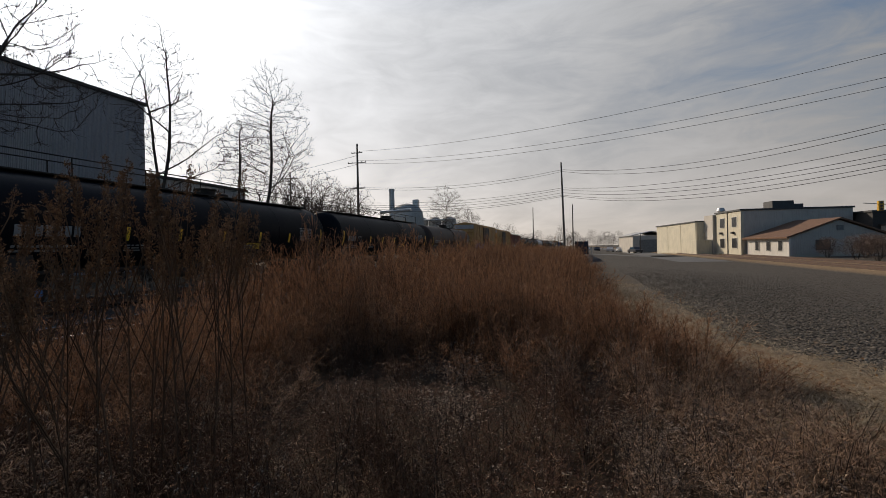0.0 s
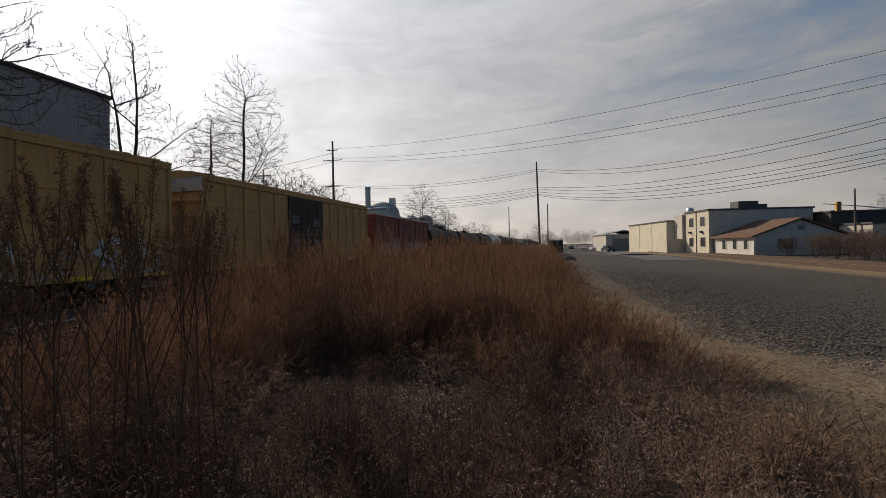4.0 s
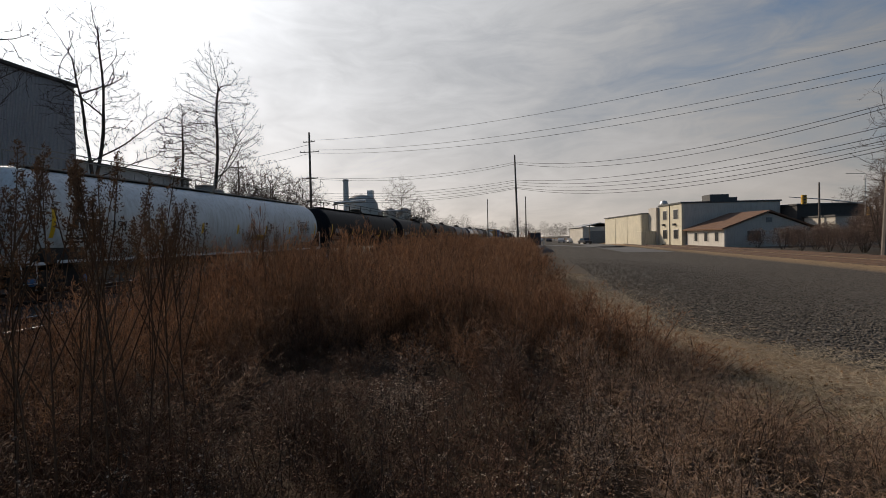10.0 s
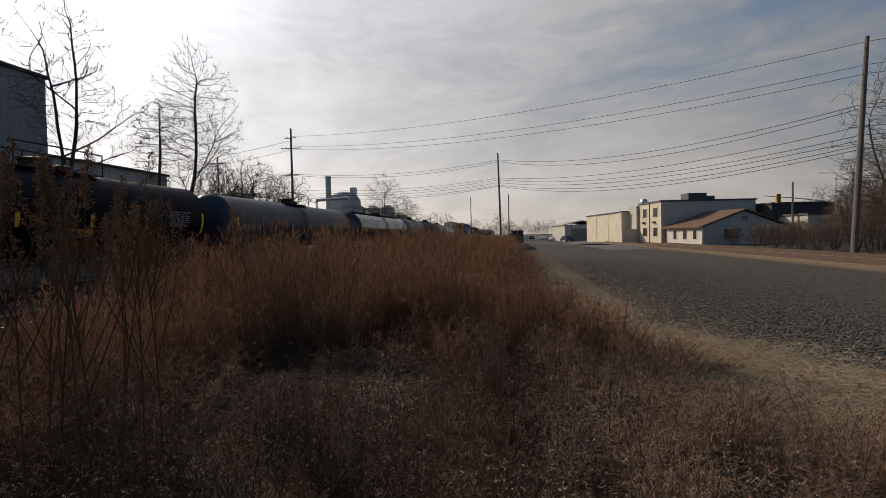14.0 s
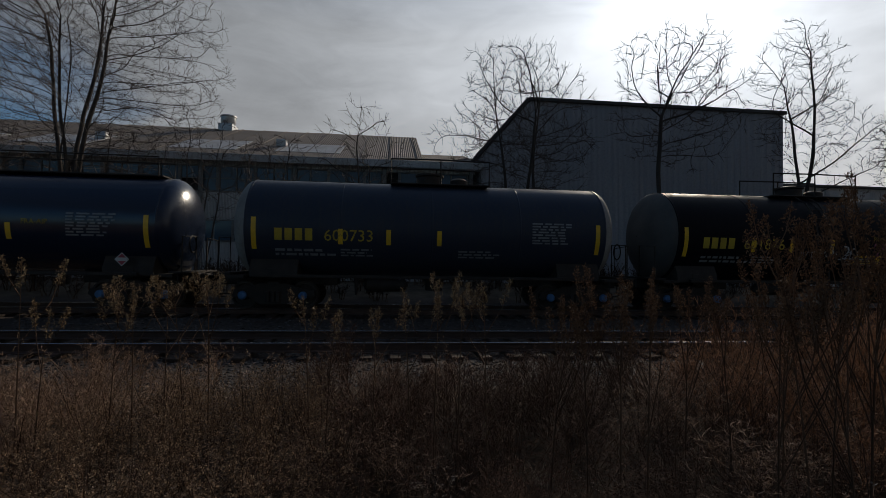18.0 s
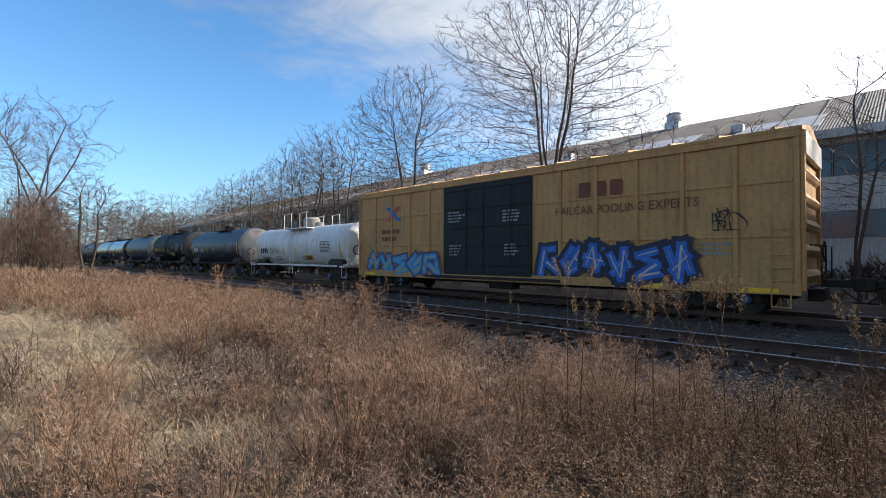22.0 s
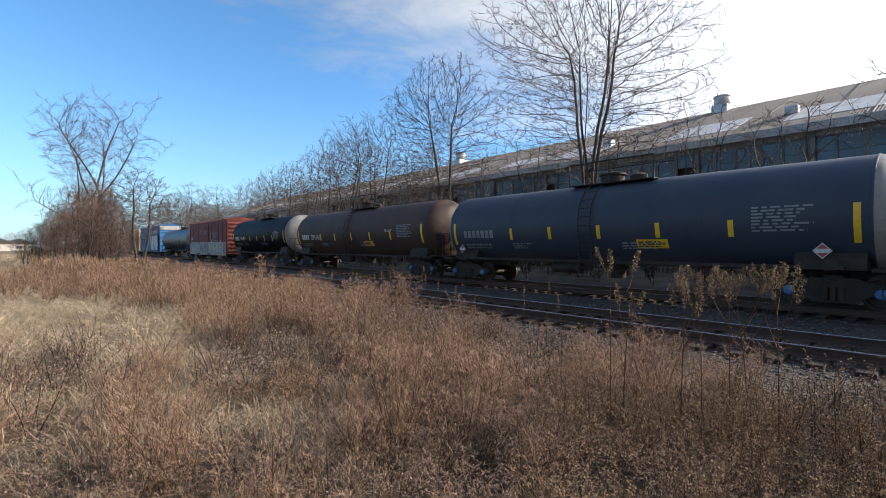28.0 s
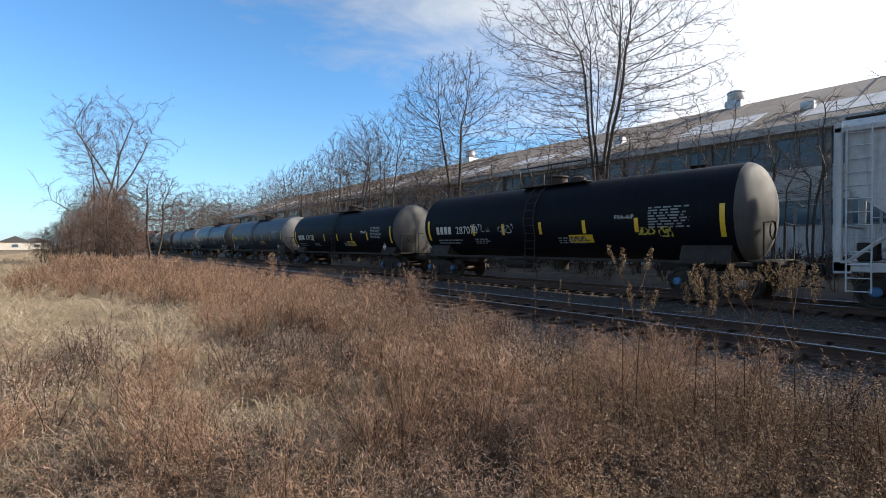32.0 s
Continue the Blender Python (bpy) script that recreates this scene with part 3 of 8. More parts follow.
SIDING = ribbed("grey_steel_siding", (0.31, 0.32, 0.355), (0.35, 0.36, 0.39), streak=0.12)
FACTORY_WALL = ribbed("pale_factory_siding", (0.58, 0.58, 0.58), (0.44, 0.435, 0.43))
FACTORY_ROOF = ribbed("weathered_factory_roof", (0.165, 0.128, 0.102), (0.215, 0.178, 0.152), ribs=2.2, rough=0.8)
PALE_ROOF = grimy("pale_roof_sheets", (0.50, 0.51, 0.53), (0.38, 0.37, 0.36), rough=0.6, scale=1.2, fine=10, dirt=0.35, streak=0.3)
TRIM = grimy("dark_roof_trim", (0.045, 0.045, 0.048), rough=0.6)
MULLION = grimy("grey_window_frame", (0.20, 0.21, 0.21), (0.13, 0.13, 0.13), rough=0.7)
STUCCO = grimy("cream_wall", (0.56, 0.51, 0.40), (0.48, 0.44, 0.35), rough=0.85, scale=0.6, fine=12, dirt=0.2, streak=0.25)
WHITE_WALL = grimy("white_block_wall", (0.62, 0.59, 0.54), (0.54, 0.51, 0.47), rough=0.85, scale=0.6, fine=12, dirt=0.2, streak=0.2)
# plain grey blocks, and also walls turned from the sun, shade in the colour
GREY_AND_SHADED_WALL = grimy("grey_and_shaded_wall", (0.47, 0.435, 0.39), (0.40, 0.37, 0.335), rough=0.85, scale=0.6, fine=12, dirt=0.2, streak=0.2)
SHINGLE = grimy("brown_shingle_roof", (0.175, 0.092, 0.056), (0.13, 0.070, 0.044), rough=0.9, scale=1.5, fine=18, dirt=0.3, bump=0.4)
# the blue base colour puts a reflected sky into the panes
GLASS = bpy.data.materials.new("reflected_sky_glass")
GLASS.use_nodes = True
GLASS.node_tree.nodes["Principled BSDF"].inputs["Base Color"].default_value = (0.045, 0.085, 0.125, 1)
GLASS.node_tree.nodes["Principled BSDF"].inputs["Roughness"].default_value = 0.12
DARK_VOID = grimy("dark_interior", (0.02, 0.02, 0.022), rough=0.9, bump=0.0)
BRIGHT_METAL = grimy("galvanised_vent", (0.55, 0.56, 0.57), (0.42, 0.42, 0.42), rough=0.4, metal=0.5, dirt=0.3)


def factory():
    rng = random.Random(5)
    f = thing("factory", "long old factory with ribbon windows and a rust-stained metal roof", "factory")
    X, y0, y1, eave, ridge = -32.0, -112.0, 5.6, 8.25, 13.35
    base, sill, head = -0.4, 6.0, 7.75
    w = Shape()
    w.box(X - 24, X, y0, y1, base, sill)
    w.box(X - 24, X - 0.01, y0, y1, head, eave)
    part("wall", w, FACTORY_WALL, f, smooth=0)
    # near-black filler behind the panes: darkness of the unlit inside, as colour
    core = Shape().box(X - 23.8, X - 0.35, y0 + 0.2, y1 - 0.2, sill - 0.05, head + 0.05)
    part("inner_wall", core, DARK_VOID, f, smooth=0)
    roof = Shape()
    roof.prism([(X + 0.55, eave), (X + 0.55, eave + 0.12), (X - 12, ridge), (X - 24.5, eave + 0.12), (X - 24.5, eave)], y0 - 0.5, 2.0, "y")
    roof.prism([(X + 0.55, eave), (X + 0.55, eave + 0.12), (X - 8, eave + 2.6), (X - 24.5, eave + 2.6), (X - 24.5, eave)], 2.0, y1 + 0.4, "y")
    part("roof", roof, FACTORY_ROOF, f, smooth=0)
    fascia = Shape().box(X + 0.5, X + 0.62, y0 - 0.5, y1 + 0.4, eave - 0.32, eave + 0.16, 0.02)
    part("gutter", fascia, PALE_ROOF, f, "pale metal gutter board", smooth=0)
    sl = (ridge - eave - 0.12) / 12.55
    for i in range(13):
        y = -4 - i * 7.6 + rng.uniform(-1, 1)
        a = 1.2 + rng.uniform(0, 0.8)
        b = a + rng.uniform(2.6, 4.0)
        s = Shape()
        n = Vector((sl, 0, 1)).normalized() * 0.03
        pts = [Vector((X + 0.55 - d, yy, eave + 0.12 + sl * d)) + n for d, yy in ((a, y), (a, y - 4.4), (b, y - 4.4), (b, y))]
        s.add(pts + [p - n * 2 for p in pts], [(0, 1, 2, 3), (4, 7, 6, 5), (0, 4, 5, 1), (1, 5, 6, 2), (2, 6, 7, 3), (3, 7, 4, 0)])
        part("skylight", s, PALE_ROOF, f, "row of pale roof lights", smooth=0)
    # seams over the roof sheets
    for i in range(60):
        seam = Shape()
        y = 1.6 - i * 1.9
        a, b = Vector((X + 0.55, y, eave + 0.13)), Vector((X - 11.9, y, ridge + 0.01))
        seam.add([a, a + Vector((0, 0.07, 0)), b + Vector((0, 0.07, 0)), b] + [p + Vector((0, 0, 0.03)) for p in (a, a + Vector((0, 0.07, 0)), b + Vector((0, 0.07, 0)), b)],
                 [(4, 5, 6, 7), (0, 4, 7, 3), (1, 2, 6, 5), (0, 1, 5, 4)])
        part("roof_seam", seam, FACTORY_ROOF, f, smooth=0)
    # ribbon windows in bays
    bay = 2.35
    i = 0
    y = y1 - 0.5
    while y - bay > y0:
        ring = [(y, sill), (y, head), (y - bay, head), (y - bay, sill)]
        hole = [(y - 0.1, sill + 0.09), (y - 0.1, head - 0.09), (y - bay + 0.1, head - 0.09), (y - bay + 0.1, sill + 0.09)]
        v = [(xx, q[0], q[1]) for xx in (X - 0.02, X - 0.16) for q in ring + hole]
        fr = [(i, (i + 1) % 4, 4 + (i + 1) % 4, 4 + i) for i in range(4)]
        fr += [tuple(8 + i for i in reversed(q)) for q in fr] + [(4 + i, 4 + (i + 1) % 4, 12 + (i + 1) % 4, 12 + i) for i in range(4)]
        win = part("window", Shape().add(v, fr), MULLION, f, smooth=0)
        part("mullion", Shape().box(X - 0.14, X - 0.04, y - bay / 2 - 0.03, y - bay / 2 + 0.03, sill + 0.09, head - 0.09), MULLION, win, smooth=0)
        part("glazing_bar", Shape().box(X - 0.13, X - 0.05, y - bay + 0.1, y - 0.1, sill + 0.86, sill + 0.91), MULLION, win, smooth=0)
        for k in range(2):
            for h in range(2):
                a, b = y - bay / 2 * k - 0.06, y - bay / 2 * (k + 1) + 0.06
                c, d = (sill + 0.09, sill + 0.86) if h == 0 else (sill + 0.91, head - 0.09)
                t = rng.uniform(-0.02, 0.02)
                p = Shape().add([(X - 0.10 + t, b, c), (X - 0.10 - t, a, c), (X - 0.10 - t, a, d), (X - 0.10 + t, b, d)], [(0, 1, 2, 3)])
                if rng.random() < 0.93:
                    part("pane", p, GLASS, win, smooth=0)
        y -= bay
        i += 1
    # lower windows, one dark strip to a bay
    for k in range(48):
        yy = y1 - 0.6 - k * bay
        lw = part("lower_window", Shape().box(X - 0.02, X + 0.05, yy - bay + 0.06, yy - 0.06, 2.80, 4.2, 0.01), MULLION, f, smooth=0)
        for q in range(2):
            part("pane", Shape().box(X + 0.05, X + 0.056, yy - bay / 2 * (q + 1) + 0.08 - 0.04 * q, yy - bay / 2 * q - 0.1, 2.88, 4.12), GLASS, lw, smooth=0)
    # pilasters on the lower wall
    for k in range(18):
        yy = y1 - 0.2 - k * bay * 2.5
        part("pilaster", Shape().box(X, X + 0.18, yy - 0.25, yy, base, eave - 0.3, 0.02), MULLION, f, smooth=0)
    for vy, s in ((-14.9, 0.75), (-47.4, 0.8)):
        v = thing("roof_vent", "round galvanised vent on the factory roof ridge", "roof vent", group="factory roof vents")
        part("curb", Shape().box(X - 12.8, X - 11.2, vy - 0.8 * s, vy + 0.8 * s, ridge - 0.6, ridge + 0.35, 0.03), BRIGHT_METAL, v)
        part("drum", Shape().lathe([(0.62 * s, ridge + 0.3), (0.85 * s, ridge + 0.55), (0.85 * s, ridge + 1.35 * s), (0.95 * s, ridge + 1.42 * s), (0.9 * s, ridge + 1.55 * s), (0.3 * s, ridge + 1.75 * s)], "z", (X - 12, vy, 0), 20), BRIGHT_METAL, v)
    for vy in (-20.5, -8.2):
        v = thing("roof_hatch", "small hooded vent on the factory roof slope", "roof vent", group="small roof vents")
        zz = eave + sl * 4 + 0.1
        part("hood", Shape().box(X - 3.9, X - 3.3, vy - 0.35, vy + 0.35, zz, zz + 0.55, 0.05), BRIGHT_METAL, v)


def steel_shed():
    s = thing("steel_shed", "tall windowless shed clad in grey corrugated steel", "warehouse")
    w = Shape().prism([(5.9, -0.6), (28.7, -0.6), (28.7, 13.05), (9.4, 13.05), (5.9, 9.0)], -62, -32, "x")
    part("wall", w, SIDING, s, smooth=0)
    part("roof_edge", Shape().box(-62.2, -31.8, 9.3, 28.9, 13.05, 13.3, 0.03), TRIM, s, smooth=0)
    part("eave_trim", Shape().add([(-31.85, 5.75, 8.95), (-31.85, 9.35, 13.1), (-31.85, 9.2, 13.3), (-31.85, 5.6, 9.15), (-62, 5.75, 8.95), (-62, 9.35, 13.1), (-62, 9.2, 13.3), (-62, 5.6, 9.15)],
                                  [(0, 1, 2, 3), (4, 7, 6, 5), (0, 4, 5, 1), (1, 5, 6, 2), (2, 6, 7, 3), (3, 7, 4, 0)]), TRIM, s, smooth=0)
    for k in range(37):
        y = 9.7 + k * 0.52
        if y < 28.6:
            part("siding_rib", Shape().box(-32.0, -31.98, y, y + 0.06, -0.6, 13.05), SIDING, s, smooth=0)
    a = thing("low_shed", "low flat-roofed shed of pale corrugated panels", "warehouse")
    part("wall", Shape().box(-52, -32.2, 28.75, 40.2, -0.6, 7.75), FACTORY_WALL, a, smooth=0)
    part("roof_edge", Shape().box(-52.2, -32.0, 28.75, 40.4, 7.75, 7.95, 0.03), TRIM, a, smooth=0)
    for k in range(7):
        part("wall_panel", Shape().box(-32.2, -32.14, 29.2 + k * 1.55, 30.65 + k * 1.55, 0.2, 7.5, 0.01), FACTORY_WALL, a, smooth=0)


DARK_GLASS = grimy("dark_shop_glass", (0.016, 0.018, 0.021), rough=0.3, bump=0.0)


def lot_buildings():
    """Low commercial buildings across the lot, set at a slight angle to the tracks."""
    g = -0.55
    rot = pose(24.1, 81.7, g, 0, 0, 9)   # corner of the two-storey block; local -x faces the tracks, -y the camera

    def opening(parent, name, x, y0, y1, z0, z1, mat=DARK_GLASS, frame_mat=WHITE_WALL):
        fr = part(name, Shape().box(x - 0.05, x + 0.1, y0 - 0.08, y1 + 0.08, z0 - 0.08, z1 + 0.08), frame_mat, parent, smooth=0)
        part("pane", Shape().box(x - 0.06, x - 0.052, y0, y1, z0, z1), mat, fr, smooth=0)

    b = thing("cream_warehouse", "long cream-panelled warehouse with a dark flat roof edge", "warehouse", at=rot)
    part("wall", Shape().box(-1.9, 16, 11.8, 33, 0, 5.9), STUCCO, b, smooth=0)
    for k in range(3):
        part("wall_panel", Shape().box(-1.98, -1.9, 12.0 + k * 7.0, 18.8 + k * 7.0, 0.1, 5.7, 0.01), STUCCO, b, smooth=0)
    part("roof_edge", Shape().box(-2.1, 16.1, 11.7, 33.2, 5.9, 6.1), TRIM, b, smooth=0)
    c = thing("grey_link_block", "plain grey link block between two commercial buildings", "building", at=rot)
    part("wall", Shape().box(-0.6, 14, 8.4, 11.7, 0, 6.9), GREY_AND_SHADED_WALL, c, smooth=0)
    part("porch", Shape().box(-3.2, -0.65, 8.6, 10.8, 0, 2.7, 0.03), STUCCO, c, "small cream entrance porch", smooth=0)
    d = thing("two_storey_block", "two-storey cream building with paired windows and roof units", "building", at=rot)
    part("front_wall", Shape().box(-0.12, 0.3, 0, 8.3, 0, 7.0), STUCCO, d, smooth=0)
    # side away from the sun: greyer than the cream front to hold its shade
    part("wall", Shape().box(0.3, 15.5, 0.0, 8.3, 0, 7.0), GREY_AND_SHADED_WALL, d, smooth=0)
    part("roof_edge", Shape().box(-0.3, 15.7, -0.15, 8.45, 7.0, 7.25), TRIM, d, smooth=0)
    for y in (1.2, 5.2):
        for z in (1.3, 4.6):
            opening(d, "window", -0.13, y, y + 1.5, z, z + 1.5)
    part("downpipe", Shape().tube([(-0.2, 4.1, 0), (-0.2, 4.1, 7)], 0.06), TRIM, d)
    for y in (1.9, 5.9):
        part("wall_lamp", Shape().box(-0.55, -0.12, y, y + 0.5, 3.5, 3.85, 0.03), TRIM, d)
    u = thing("roof_unit", "dark rooftop air-conditioning unit on the two-storey block", "air conditioner", at=rot)
    part("housing", Shape().box(5.5, 8.6, 2, 4.6, 7.25, 8.5, 0.05), TRIM, u)
    part("duct", Shape().box(8.6, 10.2, 2.4, 4.0, 7.25, 8.0, 0.05), TRIM, u)
    u2 = thing("roof_fan", "small white roof fan on the link block", "roof vent", at=rot)
    part("cowl", Shape().lathe([(0.4, 6.9), (0.4, 7.5), (0.7, 7.6), (0.5, 8.1), (0.1, 8.2)], "z", (1.2, 9.4, 0), 14), BRIGHT_METAL, u2)
    e = thing("low_house", "low white house with a brown shingle gable roof", "house", at=rot @ pose(0.6, -0.2, 0, 0, 0, 8))
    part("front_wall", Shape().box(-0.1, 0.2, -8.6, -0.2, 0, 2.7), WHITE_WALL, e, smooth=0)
    # gable walls of the white house, their shade painted in as grey
    part("wall", Shape().prism([(0.2, 0), (13.5, 0), (13.5, 2.7), (6.8, 4.9), (0.2, 2.7)], -8.6, -0.2, "y"), GREY_AND_SHADED_WALL, e, smooth=0)
    part("roof", Shape().prism([(-0.7, 2.55), (6.8, 5.05), (14.2, 2.55), (14.2, 2.75), (6.8, 5.27), (-0.7, 2.75)], -9.0, 0.1, "y"), SHINGLE, e, smooth=0)
    for k in range(3):
        opening(e, "window", -0.11, -7.4 + k * 2.3, -6.7 + k * 2.3, 0.9, 2.2)
    for x in (3.6, 10.4):
        w = part("gable_window", Shape().box(x - 0.1, x + 1.9, -8.72, -8.58, 0.9, 2.3), TRIM, e, smooth=0)
        part("pane", Shape().box(x, x + 1.8, -8.74, -8.725, 1.0, 2.2), DARK_GLASS, w, smooth=0)
    part("gable_vent", Shape().box(6.4, 7.3, -8.68, -8.58, 3.5, 4.2), MULLION, e, smooth=0)
    f = thing("dark_flat_block", "dark flat-roofed building behind the low house", "building", at=rot)
    part("wall", Shape().box(16.0, 26.5, -3, 8, 0, 6.1), grimy("dark_brown_wall", (0.05, 0.045, 0.042), rough=0.8), f, smooth=0)
    part("roof_edge", Shape().box(15.8, 26.7, -3.2, 8.2, 6.1, 6.35), TRIM, f, smooth=0)
    h = thing("low_grey_block", "low grey block building with a white end wall", "building", at=rot)
    part("wall", Shape().box(17.0, 33.0, -9, -3.1, 0, 4.1), GREY_AND_SHADED_WALL, h, smooth=0)
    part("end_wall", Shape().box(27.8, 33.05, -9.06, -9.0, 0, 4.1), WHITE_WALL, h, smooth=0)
    part("roof_edge", Shape().box(16.8, 33.2, -9.2, -3.0, 4.1, 4.35), TRIM, h, smooth=0)
    i = thing("far_grey_hut", "far grey metal hut with a big door", "hut", at=pose(13.5, 128, g, 0, 0, 9))
    part("wall", Shape().box(0, 9, 0, 14, 0, 4.4), GREY_AND_SHADED_WALL, i, smooth=0)
    part("roof", Shape().prism([(-0.4, 4.3), (4.5, 5.3), (9.4, 4.3), (9.4, 4.5), (4.5, 5.5), (-0.4, 4.5)], -0.4, 14.4, "y"), PALE_ROOF, i, smooth=0)
    part("door", Shape().box(1.6, 6.0, -0.08, 0, 0, 3.3), MULLION, i, smooth=0)


def far_plant():
    """Works with a stack, a round-topped silo and low roofs beyond the tracks."""
    def at(az, dist):
        return (-math.sin(radians(az)) * dist, math.cos(radians(az)) * dist)
    x, y = at(22.2, 170)
    s = thing("smokestack", "slim pale blue-grey steel smokestack", "chimney")
    part("shaft", Shape().lathe([(1.05, -0.5), (0.95, 22.5), (1.05, 22.6), (1.05, 23.3), (0.8, 23.4)], "z", (x, y, 0), 16), grimy("pale_blue_stack", (0.36, 0.39, 0.41), rough=0.5), s)
    x, y = at(20.4, 172)
    d = thing("silo", "broad round-topped storage silo", "silo")
    part("drum", Shape().lathe([(6.2, -0.5), (6.2, 12.5), (5.8, 15.0), (4.6, 16.8), (2.6, 17.8), (0.5, 18.2)], "z", (x, y, 0), 28), grimy("grey_silo", (0.40, 0.39, 0.37), rough=0.7), d)
    part("vent_box", Shape().box(x + 2.6, x + 4.6, y - 1, y + 1, 14, 19.5, 0.05), BRIGHT_METAL, d)
    part("side_tower", Shape().box(x - 9, x - 5.5, y - 2, y + 2, -0.5, 10.5, 0.05), GREY_AND_SHADED_WALL, d)
    x, y = at(17.5, 180)
    k = thing("process_building", "grey process building with round roof tanks", "factory")
    part("wall", Shape().box(x - 9, x + 12, y, y + 14, -0.5, 10, 0.05), GREY_AND_SHADED_WALL, k)
    for q in (-5, 0.5, 6):
        part("tank", Shape().lathe([(2.6, 9), (2.6, 12.5), (1.6, 13.6), (0.2, 14)], "z", (x + q, y + 4, 0), 18), GREY_AND_SHADED_WALL, k)
    part("pipe", Shape().tube([(x - 9, y - 0.5, 4), (x - 9, y - 0.5, 12.5), (x + 10, y - 0.5, 12.5), (x + 10, y - 0.5, 6)], 0.35, 8), BRIGHT_METAL, k)
    x, y = at(24.8, 150)
    w = thing("white_roof_shed", "low shed with a bright white roof by the works", "shed")
    part("wall", Shape().box(x - 9, x + 7, y, y + 12, -0.5, 9.5), GREY_AND_SHADED_WALL, w)
    part("roof", Shape().prism([(x - 9.5, 9.4), (x - 1, 11.0), (x + 7.5, 9.4), (x + 7.5, 9.7), (x - 1, 11.3), (x - 9.5, 9.7)], y - 0.5, y + 12.5, "y"), PALE_ROOF, w)
    part("duct", Shape().tube([(x + 4, y - 1, 9), (x + 4, y - 1, 13.2), (x + 14, y - 1, 13.6)], 0.5, 8), BRIGHT_METAL, w)


factory()
steel_shed()
lot_buildings()
far_plant()


# ---- poles and wires ----
def along(az, dist):
    return Vector((-math.sin(radians(az)) * dist, math.cos(radians(az)) * dist, 0))


def utility_pole(az, dist, top, arms=(), lean=(0, 0), r=0.16, label="weathered wooden utility pole", turn=0.0):
    p = along(az, dist)
    b = ground_z(p.x, p.y)
    pole = thing("utility_pole", label, "utility pole", group="utility poles", at=pose(p.x, p.y, b, 0, 0, turn))
    h = top - b
    part("shaft", Shape().tube([(0, 0, -0.3), (lean[0] * 0.5, lean[1] * 0.5, h * 0.5), (lean[0], lean[1], h)], [r, r * 0.85, r * 0.62], 10), POLE, pole)
    for z, half in arms:
        k = (z - b) / h
        a = part("crossarm", Shape().box(lean[0] * k - half, lean[0] * k + half, lean[1] * k - 0.2, lean[1] * k - 0.1, z - b - 0.06, z - b + 0.06, 0.01), POLE, pole)
        for sx in (-0.95, -0.5, 0.5, 0.95):
            part("insulator", Shape().lathe([(0.02, 0), (0.05, 0.03), (0.03, 0.09), (0.055, 0.12), (0.02, 0.2)], "z", (lean[0] * k + half * sx, lean[1] * k - 0.15, z - b + 0.06), 8), TRIM, a)
    return pole


POLE_A, POLE_B, POLE_C = (26.2, 82.0), (1.5, 80.0), (-32.4, 50.0)
utility_pole(*POLE_A, 19.9, arms=((18.3, 1.0), (16.6, 1.7), (12.2, 1.4)), r=0.24, label="tall wooden transmission pole with three crossarms")
utility_pole(*POLE_B, 15.4, r=0.2, lean=(-0.35, 0))
utility_pole(*POLE_C, 16.6, r=0.24, lean=(0.9, 0), label="tall grey wooden pole by the brush")
utility_pole(33.9, 61.0, 11.4, arms=((10.6, 1.1),), r=0.13)
utility_pole(-28.1, 88.0, 8.6, r=0.17, label="short dark wooden pole before the low block")
utility_pole(5.1, 130.0, 12.2, r=0.16)
utility_pole(0.55, 78.0, 8.2, r=0.12, label="slim grey pole beside a taller one")
utility_pole(-6.8, 118.0, 4.1, r=0.14, label="short dark post at the road edge")


def cable(a, b, sag, r, label="thin dark cable sagging overhead"):
    a, b = Vector(a), Vector(b)
    n = 28
    pts = [a.lerp(b, i / n) - Vector((0, 0, sag * 4 * (i / n) * (1 - i / n))) for i in range(n + 1)]
    solid("overhead_cable", Shape().tube(pts, r, 4), WIRE, label, "cable", group="overhead cables")


pa, pb, pc = along(*POLE_A), along(*POLE_B), along(*POLE_C)
pb = pb + Vector((-0.2, 0, 0))
pd = pc + Vector((62, -38, 0))
for z0, z1, z2, s in ((18.4, 17.4, 16.2, 1.6), (16.8, 15.6, 14.9, 1.8), (16.3, 14.9, 14.2, 1.9)):
    q = pc + Vector((0.9, 0, 0))
    cable((pa.x, pa.y, z0 + 0.2), (q.x, q.y, z1 - 1.2), s, 0.019)
    cable((q.x, q.y, z1 - 1.2), (pd.x, pd.y, z2), 1.2, 0.019)
for z0, z1, z2, s in ((12.4, 14.2, 11.3, 1.1), (12.2, 13.9, 11.0, 1.3), (9.8, 11.2, 9.6, 0.9), (9.4, 10.9, 8.9, 1.0), (9.1, 10.4, 8.5, 1.0), (8.8, 10.0, 8.1, 1.1), (8.6, 9.8, 7.8, 1.2)):
    q = pc + Vector((0.5, 0, 0))
    cable((pa.x, pa.y, z0), (pb.x, pb.y, z1), s, 0.022)
    cable((pb.x, pb.y, z1), (q.x, q.y, z2), s * 1.6, 0.025)
    cable((q.x, q.y, z2), (pd.x, pd.y, z2 - 0.4), 1.0, 0.022)
for z in (17.9, 16.4, 12.2):
    cable((pa.x, pa.y, z), (pa.x - 55, pa.y + 10, z - 1.0), 1.5, 0.03)


